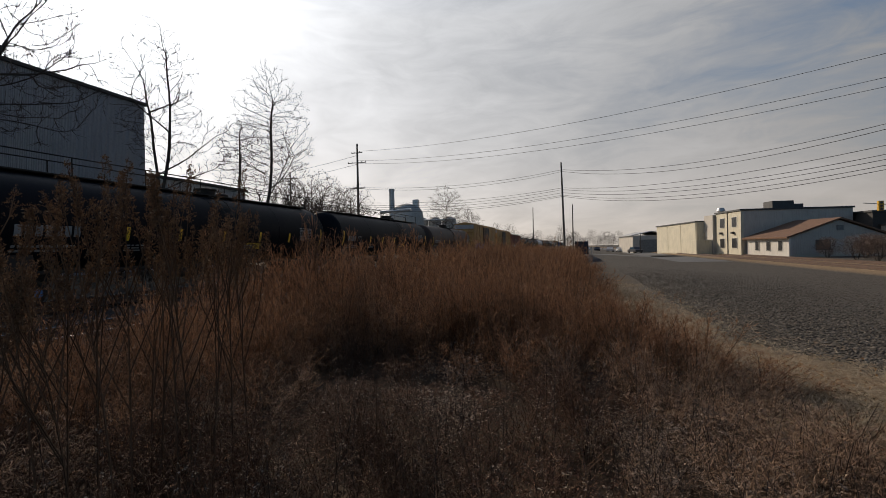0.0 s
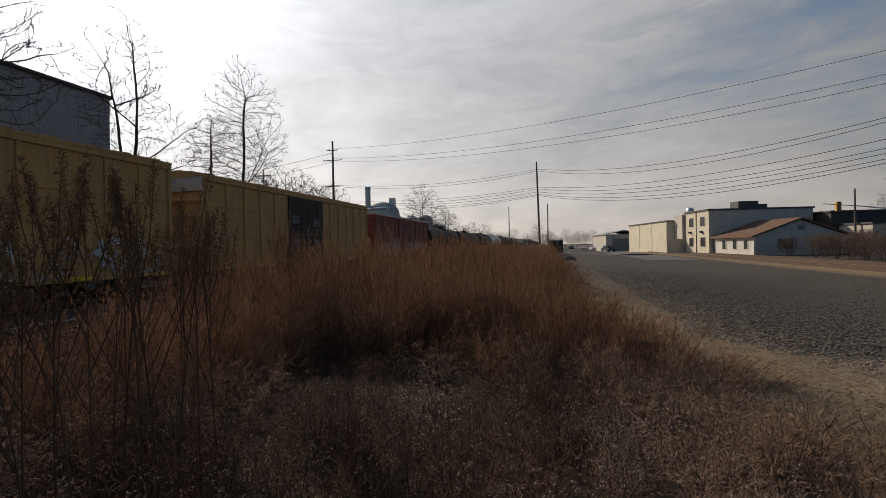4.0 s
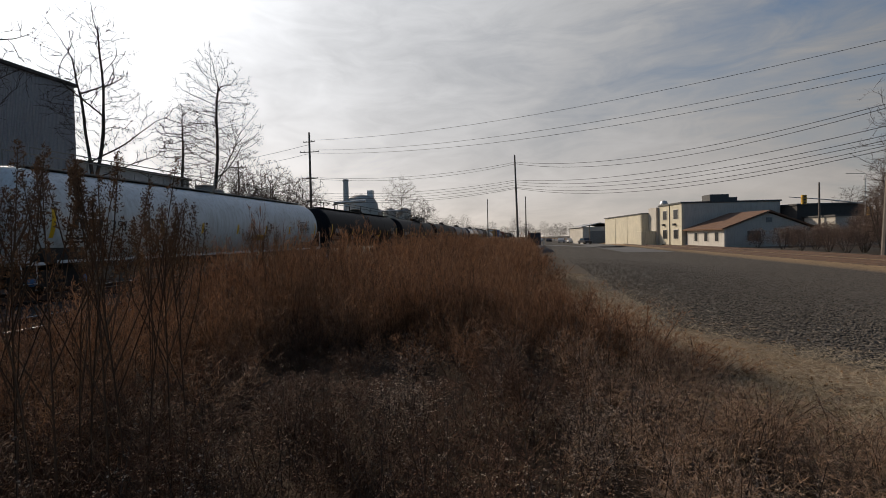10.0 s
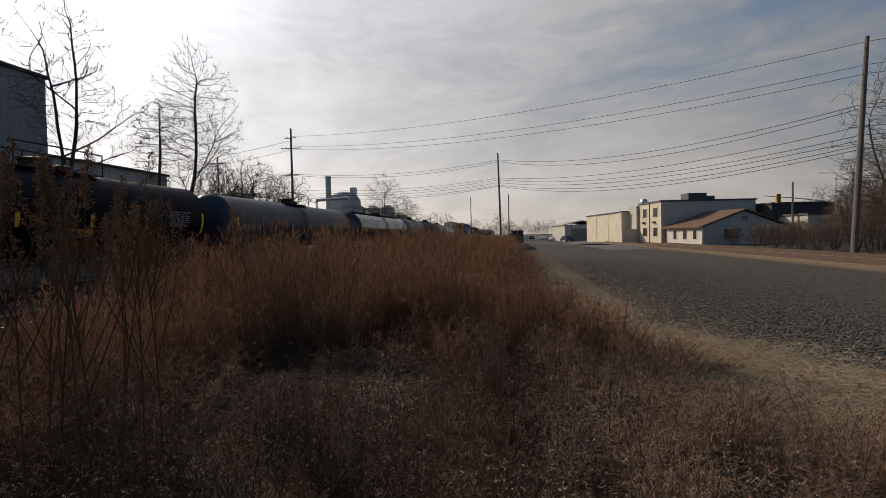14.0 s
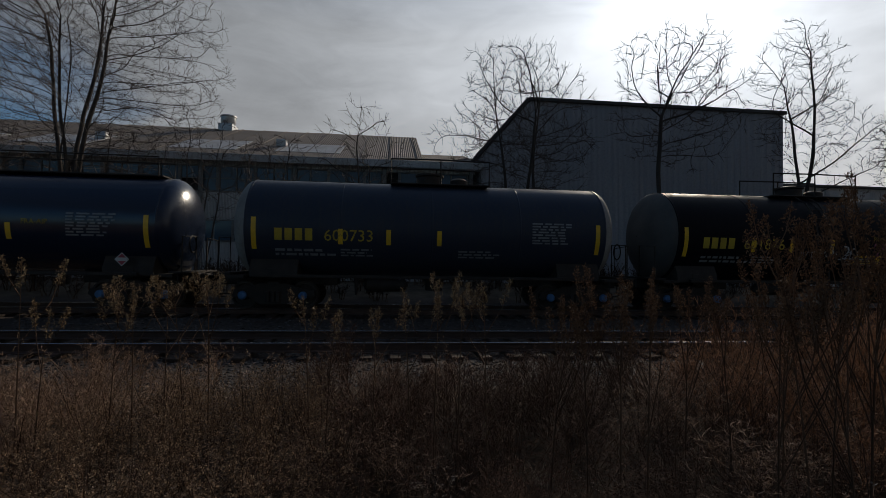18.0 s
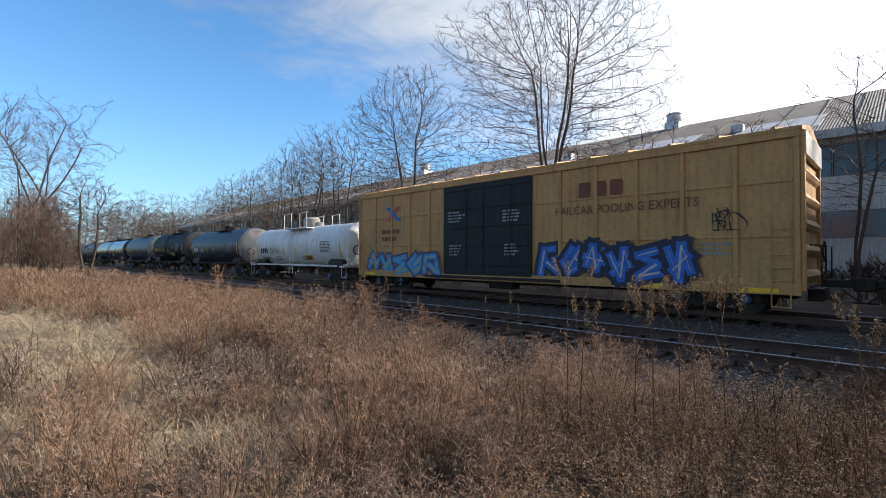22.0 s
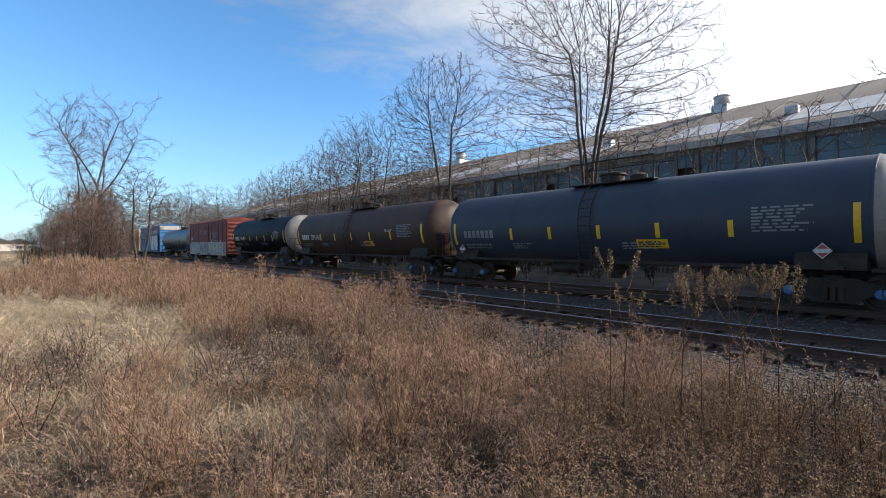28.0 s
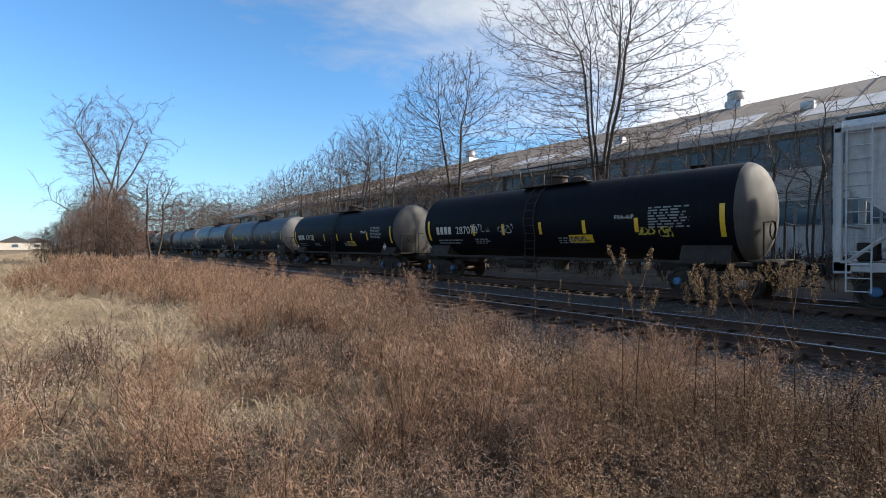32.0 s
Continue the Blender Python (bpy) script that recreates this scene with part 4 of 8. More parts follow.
def lot_small_things():
    SIGNAL = grimy("yellow_signal_housing", (0.62, 0.33, 0.02), rough=0.5)
    LAMP = grimy("dark_signal_lens", (0.05, 0.02, 0.02), rough=0.3)
    CAB = grimy("dark_blue_cabinet", (0.012, 0.022, 0.045), (0.012, 0.012, 0.016), rough=0.6)
    p = along(-31.3, 84)
    z = ground_z(p.x, p.y)
    m = thing("traffic_signal", "traffic signal mast with arm and two yellow heads", "traffic light", at=pose(p.x, p.y, z))
    part("mast", Shape().tube([(0, 0, 0), (0, 0, 9.0)], [0.14, 0.09], 8), BRIGHT_METAL, m)
    part("lamp_arm", Shape().tube([(0, 0, 8.6), (0, 0, 9.6), (-2.2, 0, 9.7)], 0.05, 6), BRIGHT_METAL, m)
    part("signal_arm", Shape().tube([(0, 0, 5.6), (-4.5, 0, 6.3), (-9.0, 0, 6.8)], [0.09, 0.07, 0.05], 6), BRIGHT_METAL, m)
    for x, zz in ((-7.2, 5.75), (0.6, 3.9)):
        h = part("signal_head", Shape().box(x - 0.28, x + 0.28, -0.2, 0.2, zz, zz + 1.25, 0.04), SIGNAL, m)
        for k in range(3):
            part("lens", Shape().lathe([(0.14, -0.28), (0.14, -0.21), (0.02, -0.2)], "y", (x, 0, zz + 0.22 + 0.4 * k), 12), LAMP, h)
    p = along(0.3, 79)
    c = thing("site_cabinet", "dark blue metal cabinet beside the pole", "cabinet", at=pose(p.x, p.y, ground_z(p.x, p.y)))
    part("body", Shape().box(-0.1, 2.0, -0.8, 0.8, 0, 2.3, 0.04), CAB, c)
    part("door", Shape().box(0.2, 0.95, -0.84, -0.8, 0.15, 2.1, 0.01), CAB, c)
    part("post", Shape().tube([(2.5, -0.4, 0), (2.5, -0.4, 1.4)], 0.07), BRIGHT_METAL, c)
    rng = random.Random(8)
    heap_v, heap_f = [], []
    for i in range(9):
        r = 3.4 * (1 - i / 9)
        for k in range(18):
            a = 2 * math.pi * k / 18
            heap_v.append((r * math.cos(a) * rng.uniform(.9, 1.1), r * 1.4 * math.sin(a) * rng.uniform(.9, 1.1), 1.15 * (i / 9) ** 0.8 + rng.uniform(-.05, .05)))
    for i in range(8):
        for k in range(18):
            heap_f.append((i * 18 + k, i * 18 + (k + 1) % 18, (i + 1) * 18 + (k + 1) % 18, (i + 1) * 18 + k))
    heap_f.append(tuple(8 * 18 + k for k in range(18)))
    h = solid("gravel_mound", Shape().add(heap_v, heap_f), STONE, "low heap of dark crushed stone at the lot edge", "gravel heap")
    h.matrix_basis = pose(0.9, 50, ground_z(0.9, 50) - 0.05) @ Matrix.Diagonal((0.45, 0.45, 0.75, 1))
    ROAD = grimy("grey_asphalt", (0.11, 0.11, 0.112), (0.085, 0.085, 0.088), rough=0.9, scale=0.5, fine=20, bump=0.2)
    r = Shape().add([(x, y, ground_z(x, y) + 0.03) for y in (84, 93) for x in (-4, 2, 6, 9, 12, 14, 17)], [(i, i + 1, 8 + i, 7 + i) for i in range(6)])
    solid("road", r, ROAD, "worn grey asphalt road across the lot", "road", kind="structure")
    r = Shape().add([(x, y, -0.52) for y in (60, 360) for x in (11.2, 16.8)], [(0, 1, 3, 2)])
    solid("service_road", r, ROAD, "grey service road running beside the tracks", "road", kind="structure")
    PAINTS = [grimy("silver_car_paint", (0.5, 0.5, 0.52), rough=0.3), grimy("dark_car_paint", (0.03, 0.035, 0.05), rough=0.3), grimy("white_car_paint", (0.7, 0.7, 0.7), rough=0.3)]
    for i, (x, y) in enumerate(((9.5, 150), (6.0, 158), (11.5, 141), (2.8, 163), (13.0, 119))):
        c = thing("parked_car", ("silver", "dark", "white")[i % 3] + " car parked far along the road", "car", group="parked cars", at=pose(x, y, -0.5, 0, 0, 80 + 7 * i))
        part("body", Shape().prism([(-2.2, 0.35), (2.2, 0.35), (2.25, 0.8), (1.3, 0.95), (0.7, 1.45), (-1.2, 1.45), (-1.8, 0.95), (-2.25, 0.85)], -0.85, 0.85, "y"), PAINTS[i % 3], c, smooth=0)
        part("window_band", Shape().prism([(1.15, 0.98), (0.65, 1.38), (-1.15, 1.38), (-1.6, 0.98)], -0.87, 0.87, "y"), GLASS, c, smooth=0)
        for wx in (-1.4, 1.4):
            for wy in (-0.8, 0.8):
                part("wheel", Shape().lathe([(0.2, -0.1), (0.33, -0.1), (0.33, 0.1), (0.2, 0.1)], "y", (wx, wy, 0.33), 12), IRON, c)


lot_small_things()

# ---- the freight train ----
SPEED = 17.75
WHEEL_R = 0.42
CARS = []        # (car, middle of the car along the track at the start)
WHEELSETS = []   # (wheelset, front or rear)


def bogie_meshes():
    f = Shape()
    for sx in (-1.0, 1.0):
        out = [(-1.25, 0.42), (-1.2, 0.58), (-0.85, 0.62), (-0.45, 0.78), (0.45, 0.78), (0.85, 0.62), (1.2, 0.58), (1.25, 0.42), (1.1, 0.34), (0.75, 0.38), (0.4, 0.16), (-0.4, 0.16), (-0.75, 0.38), (-1.1, 0.34)]
        f.prism(out, sx - 0.07, sx + 0.07, "x")
        for dy in (-0.16, 0.0, 0.16):
            f.lathe([(0.07, 0.22), (0.07, 0.55)], "z", (sx + 0.09 * (1 if sx > 0 else -1), dy, 0), 8)
    f.box(-1.05, 1.05, -0.2, 0.2, 0.5, 0.86, 0.03)
    w = Shape()
    for sx in (-1, 1):
        w.lathe([(0.09, 0.66 * sx), (WHEEL_R + 0.03, 0.69 * sx), (WHEEL_R + 0.028, 0.72 * sx), (WHEEL_R, 0.725 * sx), (WHEEL_R - 0.005, 0.82 * sx), (WHEEL_R - 0.07, 0.82 * sx), (WHEEL_R - 0.09, 0.78 * sx), (0.16, 0.77 * sx), (0.13, 0.84 * sx), (0.02, 0.84 * sx)], "x", (0, 0, 0), 22)
        for k in range(5):
            a = 2 * math.pi * k / 5
            w.box(0.775 * sx - 0.01, 0.775 * sx + 0.01, 0.25 * math.cos(a) - 0.04, 0.25 * math.cos(a) + 0.04, 0.25 * math.sin(a) - 0.04, 0.25 * math.sin(a) + 0.04)
    w.lathe([(0.08, -0.95), (0.08, 0.95)], "x", (0, 0, 0), 10)
    c = Shape().lathe([(0.13, 0.0), (0.13, 0.07), (0.09, 0.11), (0.03, 0.115)], "x", (0, 0, 0), 12)
    return f.mesh("bogie", IRON), w.mesh("wheelset", WHEEL), c.mesh("bearing_cap", HUB)


BOGIE, WHEELS, CAP = bogie_meshes()


def add_bogies(car, half):
    for y in (-half, half):
        b = part("bogie", BOGIE, None, car)
        b.location = (0, y, 0)
        for k, dy in enumerate((-0.89, 0.89)):
            w = part("wheelset", WHEELS, None, b)
            w.location = (0, dy, WHEEL_R)
            WHEELSETS.append((w, k))
            cap = part("bearing_cap", CAP, None, b)
            cap.location = (1.07, dy, WHEEL_R)


def add_couplers(car, half):
    for s in (-1, 1):
        c = Shape().box(-0.09, 0.09, half - 0.1, half + 0.75, 0.78, 0.98, 0.02).box(-0.17, 0.17, half + 0.7, half + 0.98, 0.7, 1.04, 0.04)
        c.v = [(x, y * s, z) for x, y, z in c.v]
        c.f = [f if s > 0 else tuple(reversed(f)) for f in c.f]
        part("coupler", c, IRON, car)
        hose = Shape().tube([(0.3, (half + 0.3) * s, 0.75), (0.32, (half + 0.7) * s, 0.42), (0.15, (half + 1.0) * s, 0.4)], 0.025, 6)
        part("air_hose", hose, IRON, car)


def wrapped(shape_or_mesh, R, zc):
    """Bends flat decals (plane y, z) round a tank of radius R."""
    def bend(p):
        a = (p[2] - zc) / R
        r = R + 0.012 + p[0]
        return (r * math.cos(a), p[1], zc + r * math.sin(a))
    if isinstance(shape_or_mesh, Shape):
        shape_or_mesh.v = [bend(p) for p in shape_or_mesh.v]
    else:
        for v in shape_or_mesh.vertices:
            v.co = bend(v.co)
    return shape_or_mesh


def strip(shape, y0, y1, z0, z1, x=0.0, rows=5):
    v = [(x, y, z0 + (z1 - z0) * i / rows) for i in range(rows + 1) for y in (y0, y1)]
    return shape.add(v, [(2 * i, 2 * i + 1, 2 * i + 3, 2 * i + 2) for i in range(rows)])


def scribble(rng, y0, y1, z0, z1, strokes, width, x=0.0):
    """Loops of spray paint as bent ribbons."""
    s = Shape()
    for k in range(strokes):
        cy, cz = rng.uniform(y0, y1), rng.uniform(z0, z1)
        ry, rz = rng.uniform(0.12, 0.45) * (z1 - z0), rng.uniform(0.25, 0.6) * (z1 - z0)
        a0, turn = rng.uniform(0, 6.28), rng.uniform(2.5, 6.5)
        pts = []
        for i in range(11):
            a = a0 + turn * i / 10
            pts.append((min(y1, max(y0, cy + ry * math.cos(a) + 0.3 * ry * math.sin(2.3 * a))), min(z1, max(z0, cz + rz * math.sin(a)))))
        v, f = [], []
        for i, (py, pz) in enumerate(pts):
            qy, qz = pts[min(i + 1, 10)]
            oy, oz = pts[max(i - 1, 0)]
            d = Vector((qy - oy, qz - oz))
            d = d.normalized() if d.length > 1e-6 else Vector((1, 0))
            w = width * (0.6 + 0.5 * math.sin(i * 0.9 + k))
            v += [(x + 0.0006 * k, py - d.y * w / 2, pz + d.x * w / 2), (x + 0.0006 * k, py + d.y * w / 2, pz - d.x * w / 2)]
        f = [(2 * i, 2 * i + 2, 2 * i + 3, 2 * i + 1) for i in range(10)]
        s.add(v, f)
    return s


GLYPHS = {"V": [[(0, 1), (0.5, 0), (1, 1)]], "E": [[(1, 1), (0.05, 1), (0, 0), (1, 0)], [(0, 0.5), (0.75, 0.5)]], "R": [[(0, 0), (0, 1), (0.85, 0.95), (0.9, 0.6), (0.1, 0.48), (1, 0)]],
          "B": [[(0, 0), (0, 1), (0.8, 0.9), (0.75, 0.6), (0.1, 0.5)], [(0.4, 0.5), (1, 0.32), (0.85, 0.03), (0, 0)]], "1": [[(0, 0.2), (0.35, 1), (0.55, 0.1), (1, 0.8)], [(0.1, 0.55), (0.9, 0.4)]],
          "2": [[(0.9, 1), (0, 0.75), (0.8, 0.5), (0.1, 0.05), (1, 0.2)]], "3": [[(0, 0), (0.15, 0.9), (0.75, 0.95)], [(0.3, 0.5), (1, 0), (0.85, 0.6)]], "4": [[(0, 0.9), (0.45, 0), (0.6, 1), (1, 0.1)], [(0.2, 0.2), (0.75, 0.75)]],
          "5": [[(0.5, 1), (0, 0.5), (0.4, 0), (1, 0.3), (0.7, 0.75)], [(0.3, 0.3), (0.95, 0.95)]]}


def piece(rng, word, y0, y1, z0, z1, width, grow=0.0, x=0.0, jitter=0.1, lap=1.15):
    """Fat spray-can letters made of thick bent strokes that overlap."""
    s = Shape()
    cell = (y1 - y0) / len(word)
    for n, ch in enumerate(word):
        layer = 24 * n
        tilt, lift = rng.uniform(-0.25, 0.25) * jitter * 4, rng.uniform(-1, 1) * jitter
        for line in GLYPHS[ch]:
            pts = []
            for u, w in line:
                u, w = u + rng.gauss(0, jitter * 0.5), w + rng.gauss(0, jitter * 0.5) + lift
                pts.append(Vector((y0 + cell * (n + 0.5 + (u - 0.5) * lap * 0.72) + tilt * (w - 0.5), z0 + width * 0.5 + (z1 - z0 - width) * w)))
            for i in range(len(pts) - 1):
                a, b = pts[i], pts[i + 1]
                d = (b - a).normalized()
                o = Vector((-d.y, d.x)) * (width * rng.uniform(0.8, 1.15) + grow) / 2
                a2, b2 = a - d * (width * 0.4 + grow / 2), b + d * (width * 0.4 + grow / 2)
                k = max(1, int((b2 - a2).length / 0.3))
                layer += 1
                v = []
                for q in range(k + 1):
                    c = a2.lerp(b2, q / k)
                    v += [(x + layer * 0.00035, c.x - o.x, c.y - o.y), (x + layer * 0.00035, c.x + o.x, c.y + o.y)]
                s.add(v, [(2 * q, 2 * q + 2, 2 * q + 3, 2 * q + 1) for q in range(k)])
    return s


def throw_up(car, seed, word, y0, y1, z0, z1, width, x, fill, line, shine=None, label="", jitter=0.1, edge=0.12, bend=None):
    """A graffiti piece: dark outline, fill and thin highlights."""
    for mat, grow, dx in ((line, edge * 1.5, 0.0), (fill, 0.0, 0.0026)) + (((shine, -width * 0.82, 0.0052),) if shine else ()):
        g = piece(random.Random(seed), word, y0, y1, z0, z1, width, grow, x + dx, jitter)
        tagged(part("graffiti", wrapped(g, *bend) if bend else g, mat, car, label, smooth=0), kind="stuff")


def spray(name, color):
    return grimy("spray_" + name, color, rough=0.6, scale=4, dirt=0.25, bump=0.0)


def blocks(n, y, z, size):
    """A brand mark drawn as plain upright blocks."""
    s = Shape()
    for k in range(n):
        strip(s, y + k * size * 0.82, y + k * size * 0.82 + size * 0.6, z, z + size, rows=3)
    return s


def handrail(points, r=0.022):
    return Shape().tube(points, r, 5)


PLACARD_RED = grimy("faded_red_placard", (0.42, 0.06, 0.09), rough=0.6, dirt=0.2, bump=0.0)


def tank_car(name, s0, s1, R, zc, paint, label, head=None, top="platform", mark=None, number="", mark_mat=LETTER, plate="white", dirt_head=True, sprays=(), placard=False, side_ladder=True, hump=0.5, seed=1, pieces=(), plain=False):
    """A tank car with its shell from s0 to s1 along the train."""
    rng = random.Random(seed)
    mid, H = (s0 + s1) / 2, (s1 - s0) / 2
    car = thing("tank_car", label, "tank car", group="freight train")
    CARS.append((car, mid))
    head = head or paint
    gear = WHITE if paint is WHITE else IRON
    prof = [(R, -H), (R * 1.002, -H * 0.6), (R * 1.002, H * 0.6), (R, H)]
    part("tank", Shape().lathe(prof, "y", (0, 0, zc), 40, close=False), paint, car, smooth=60)
    depth = R * 0.40
    for sgn in (-1, 1):
        hp = [(R * math.cos(a), sgn * (H + depth * math.sin(a))) for a in [i * math.pi / 2 / 9 for i in range(9)]] + [(0.02, sgn * (H + depth))]
        hs = Shape().lathe(hp if sgn > 0 else hp, "y", (0, 0, zc), 40, close=False)
        if sgn < 0:
            hs.f = [tuple(reversed(f)) for f in hs.f]
        h = part("tank_head", hs, head, car, "dusty pale domed end" if head is PALE_HEAD else "", smooth=60)
        part("head_ring", Shape().lathe([(R + 0.001, sgn * H - 0.03), (R + 0.014, sgn * H - 0.02), (R + 0.014, sgn * H + 0.02), (R + 0.001, sgn * H + 0.03)], "y", (0, 0, zc), 40, close=False), paint, h, smooth=60)
    # weld seams
    for k in range(1, 4):
        y = -H + 2 * H * k / 4
        part("weld_band", Shape().lathe([(R + 0.001, y - 0.03), (R + 0.012, y - 0.015), (R + 0.012, y + 0.015), (R + 0.001, y + 0.03)], "y", (0, 0, zc), 40, close=False), paint, car, smooth=60)
    end = H + depth + 0.18
    add_bogies(car, H - 0.75)
    add_couplers(car, end)
    # stub sills, bolsters and end platforms
    for sgn in (-1, 1):
        y0, y1 = sorted((sgn * (H - 2.6), sgn * end))
        part("sill", Shape().box(-0.3, 0.3, y0, y1, 0.72, 1.06, 0.03), IRON, car)
        b = Shape()
        yb = sgn * (H - 0.75)
        out = [(-1.35, 0.95), (1.35, 0.95), (1.3, 1.25), (0.95, zc - R * 0.78), (0.5, zc - R * 0.9), (-0.5, zc - R * 0.9), (-0.95, zc - R * 0.78), (-1.3, 1.25)]
        b.prism(out, yb - 0.12, yb + 0.12, "y")
        part("saddle", b, IRON, car)
        ye = sgn * (end - 0.05)
        part("end_platform", Shape().box(-1.45, 1.45, min(ye, ye - sgn * 0.35), max(ye, ye - sgn * 0.35), 1.06, 1.12, 0.01), gear, car)
        for sx in (-1.4, 1.4):
            part("grab_rail", handrail([(sx, ye, 1.1), (sx, ye, 2.15), (sx * 0.3, ye, 2.2), (sx * 0.3, ye, 1.1)]), gear, car)
            part("step", Shape().tube([(sx, ye - sgn * 0.1, 1.08), (sx, ye - sgn * 0.1, 0.4), (sx, ye - sgn * 0.55, 0.4), (sx, ye - sgn * 0.55, 1.08)], 0.02, 5), gear, car)
        part("end_sill_beam", Shape().box(-1.5, 1.5, min(sgn * H, sgn * (H + 0.5)), max(sgn * H, sgn * (H + 0.5)), 0.95, 1.04, 0.01), gear, car)
    part("brake_wheel", Shape().lathe([(0.24, -0.02), (0.28, 0), (0.24, 0.02)], "y", (0.75, end - 0.02, 1.95), 16, close=False), IRON, car)
    part("side_rail", Shape().box(1.28, 1.42, -H + 0.5, H - 0.5, 0.98, 1.08, 0.01), WHITE if paint is WHITE else IRON, car)
    part("side_rail", Shape().box(-1.42, -1.28, -H + 0.5, H - 0.5, 0.98, 1.08, 0.01), IRON, car)
    part("air_reservoir", Shape().lathe([(0.05, -0.7), (0.2, -0.6), (0.2, 0.6), (0.05, 0.7)], "y", (0.75, -1.4, 0.75), 12), IRON, car)
    part("outlet_valve", Shape().lathe([(0.3, zc - R - 0.45), (0.3, zc - R - 0.2), (0.45, zc - R + 0.05)], "z", (0, 0.2, 0), 12), IRON, car)
    # top fittings
    tz = zc + R
    yh = (hump - 0.5) * 2 * H
    fit = PALE_HEAD if paint is WHITE else IRON
    part("manway", Shape().lathe([(0.42, tz - 0.08), (0.42, tz + 0.28), (0.48, tz + 0.3), (0.48, tz + 0.36), (0.2, tz + 0.42)], "z", (0, yh, 0), 18), fit, car)
    part("valve_housing", Shape().lathe([(0.3, tz - 0.08), (0.3, tz + 0.2), (0.2, tz + 0.27), (0.02, tz + 0.28)], "z", (0, yh + 1.0, 0), 14), fit, car)
    if top == "platform":
        pl = part("platform", Shape().box(-0.8, 0.8, yh - 1.3, yh + 1.9, tz - 0.07, tz - 0.03, 0.01), fit, car)
        for sx in (-0.8, 0.8):
            part("railing", handrail([(sx, yh - 1.3, tz - 0.1), (sx, yh - 1.3, tz + 0.72), (sx, yh + 0.2, tz + 0.74), (sx, yh + 1.9, tz + 0.72), (sx, yh + 1.9, tz - 0.1)], 0.028), fit, pl)
            part("railing_post", handrail([(sx, yh + 0.3, tz - 0.1), (sx, yh + 0.3, tz + 0.73)]), fit, pl)
    elif top == "cage":
        pl = part("platform", Shape().box(-1.25, 1.25, yh - 1.5, yh + 1.5, tz - 0.2, tz - 0.14, 0.01), WHITE, car)
        part("dome", Shape().lathe([(0.55, tz - 0.1), (0.55, tz + 0.5), (0.45, tz + 0.62), (0.05, tz + 0.66)], "z", (0, yh, 0), 20), PALE_HEAD, car)
        for sx in (-1.2, 1.2):
            for ya, yb in ((-1.5, -0.5), (0.6, 1.5)):
                part("railing", handrail([(sx, yh + ya, tz - 0.2), (sx, yh + ya, tz + 0.78), (sx, yh + yb, tz + 0.84), (sx, yh + yb, tz - 0.2)], 0.03), WHITE, pl)
    else:
        wk = part("top_walkway", Shape().box(-0.5, 0.5, -H + 0.3, H - 0.3, tz + 0.02, tz + 0.07, 0.01), fit, car)
        for sx in (-0.55, 0.55):
            part("railing", handrail([(sx, -H + 0.4, tz), (sx, -H + 0.4, tz + 0.62), (sx, 0, tz + 0.66), (sx, H - 0.4, tz + 0.62), (sx, H - 0.4, tz)]), fit, wk)
            for k in range(1, 6):
                y = -H + 0.4 + (2 * H - 0.8) * k / 6
                part("railing_post", handrail([(sx, y, tz), (sx, y, tz + 0.63)]), fit, wk)
    if side_ladder:
        lm = WHITE if paint is WHITE else IRON
        lad = Shape()
        yl = yh - 0.2
        for dy in (-0.24, 0.24):
            pts = [((R + 0.12) * math.cos(a), yl + dy, zc + (R + 0.12) * math.sin(a)) for a in (1.2, 0.8, 0.4, 0.0, -0.4)] + [(R + 0.05, yl + dy, 0.45)]
            lad.tube(pts, 0.022, 5)
        for k in range(11):
            z = 0.5 + k * 0.3
            a = math.asin(max(-1, min(1, (z - zc) / (R + 0.12)))) if abs(z - zc) < R + 0.12 and z > zc - 0.58 else None
            x = (R + 0.12) * math.cos(a) if a is not None else R + 0.06
            lad.tube([(x, yl - 0.24, z), (x, yl + 0.24, z)], 0.014, 4)
        tagged(part("side_ladder", lad, lm, car), kind="stuff")
    # reflectors
    ys = [-H + 0.25] + [-H + 2 * H * f for f in (0.25, 0.38, 0.52, 0.66, 0.8)][: 3 if H < 6 else 5] + [H - 0.25]
    for i, y in enumerate(ys):
        tall = i in (0, len(ys) - 1)
        part("reflector", wrapped(strip(Shape(), y - 0.07, y + 0.07, zc - (0.75 if tall else 0.55), zc + (0.22 if tall else -0.08)), R, zc), YELLOW, car, smooth=0)
    # stencils: the brand as plain blocks, numbers, small print as bars
    dark = BLACK_LETTER if paint is WHITE else mark_mat
    ymark = -H + 0.85
    zz = zc - 0.45
    if number:
        tagged(part("brand_mark", wrapped(blocks(4, ymark, zz, 0.36), R, zc), dark, car, smooth=0), kind="stuff")
        word = lettering(number, 0.5)
        word.transform(Matrix.Translation((0, ymark + 1.45, zz)))
        word.materials.append(dark)
        part("car_number", wrapped(word, R, zc), None, car)
    else:
        tagged(part("brand_mark", wrapped(blocks(7, ymark, zz, 0.32), R, zc), LETTER_GREY, car, smooth=0), kind="stuff")
    for y0, w, h, rows in ((ymark, 1.8, 0.3, 2), (-0.5 * H, 1.0, 0.3, 3), (0.15 * H, 1.5, 0.3, 3)):
        tagged(part("small_print", wrapped(bars(Shape(), 0.0, y0, zz - 0.5, w, h, rows, rng), R, zc), LETTER_GREY if not paint is WHITE else BLACK_LETTER, car, smooth=0), kind="stuff")
    dataplate = {"white": LETTER_GREY, "yellow": YELLOW}[plate]
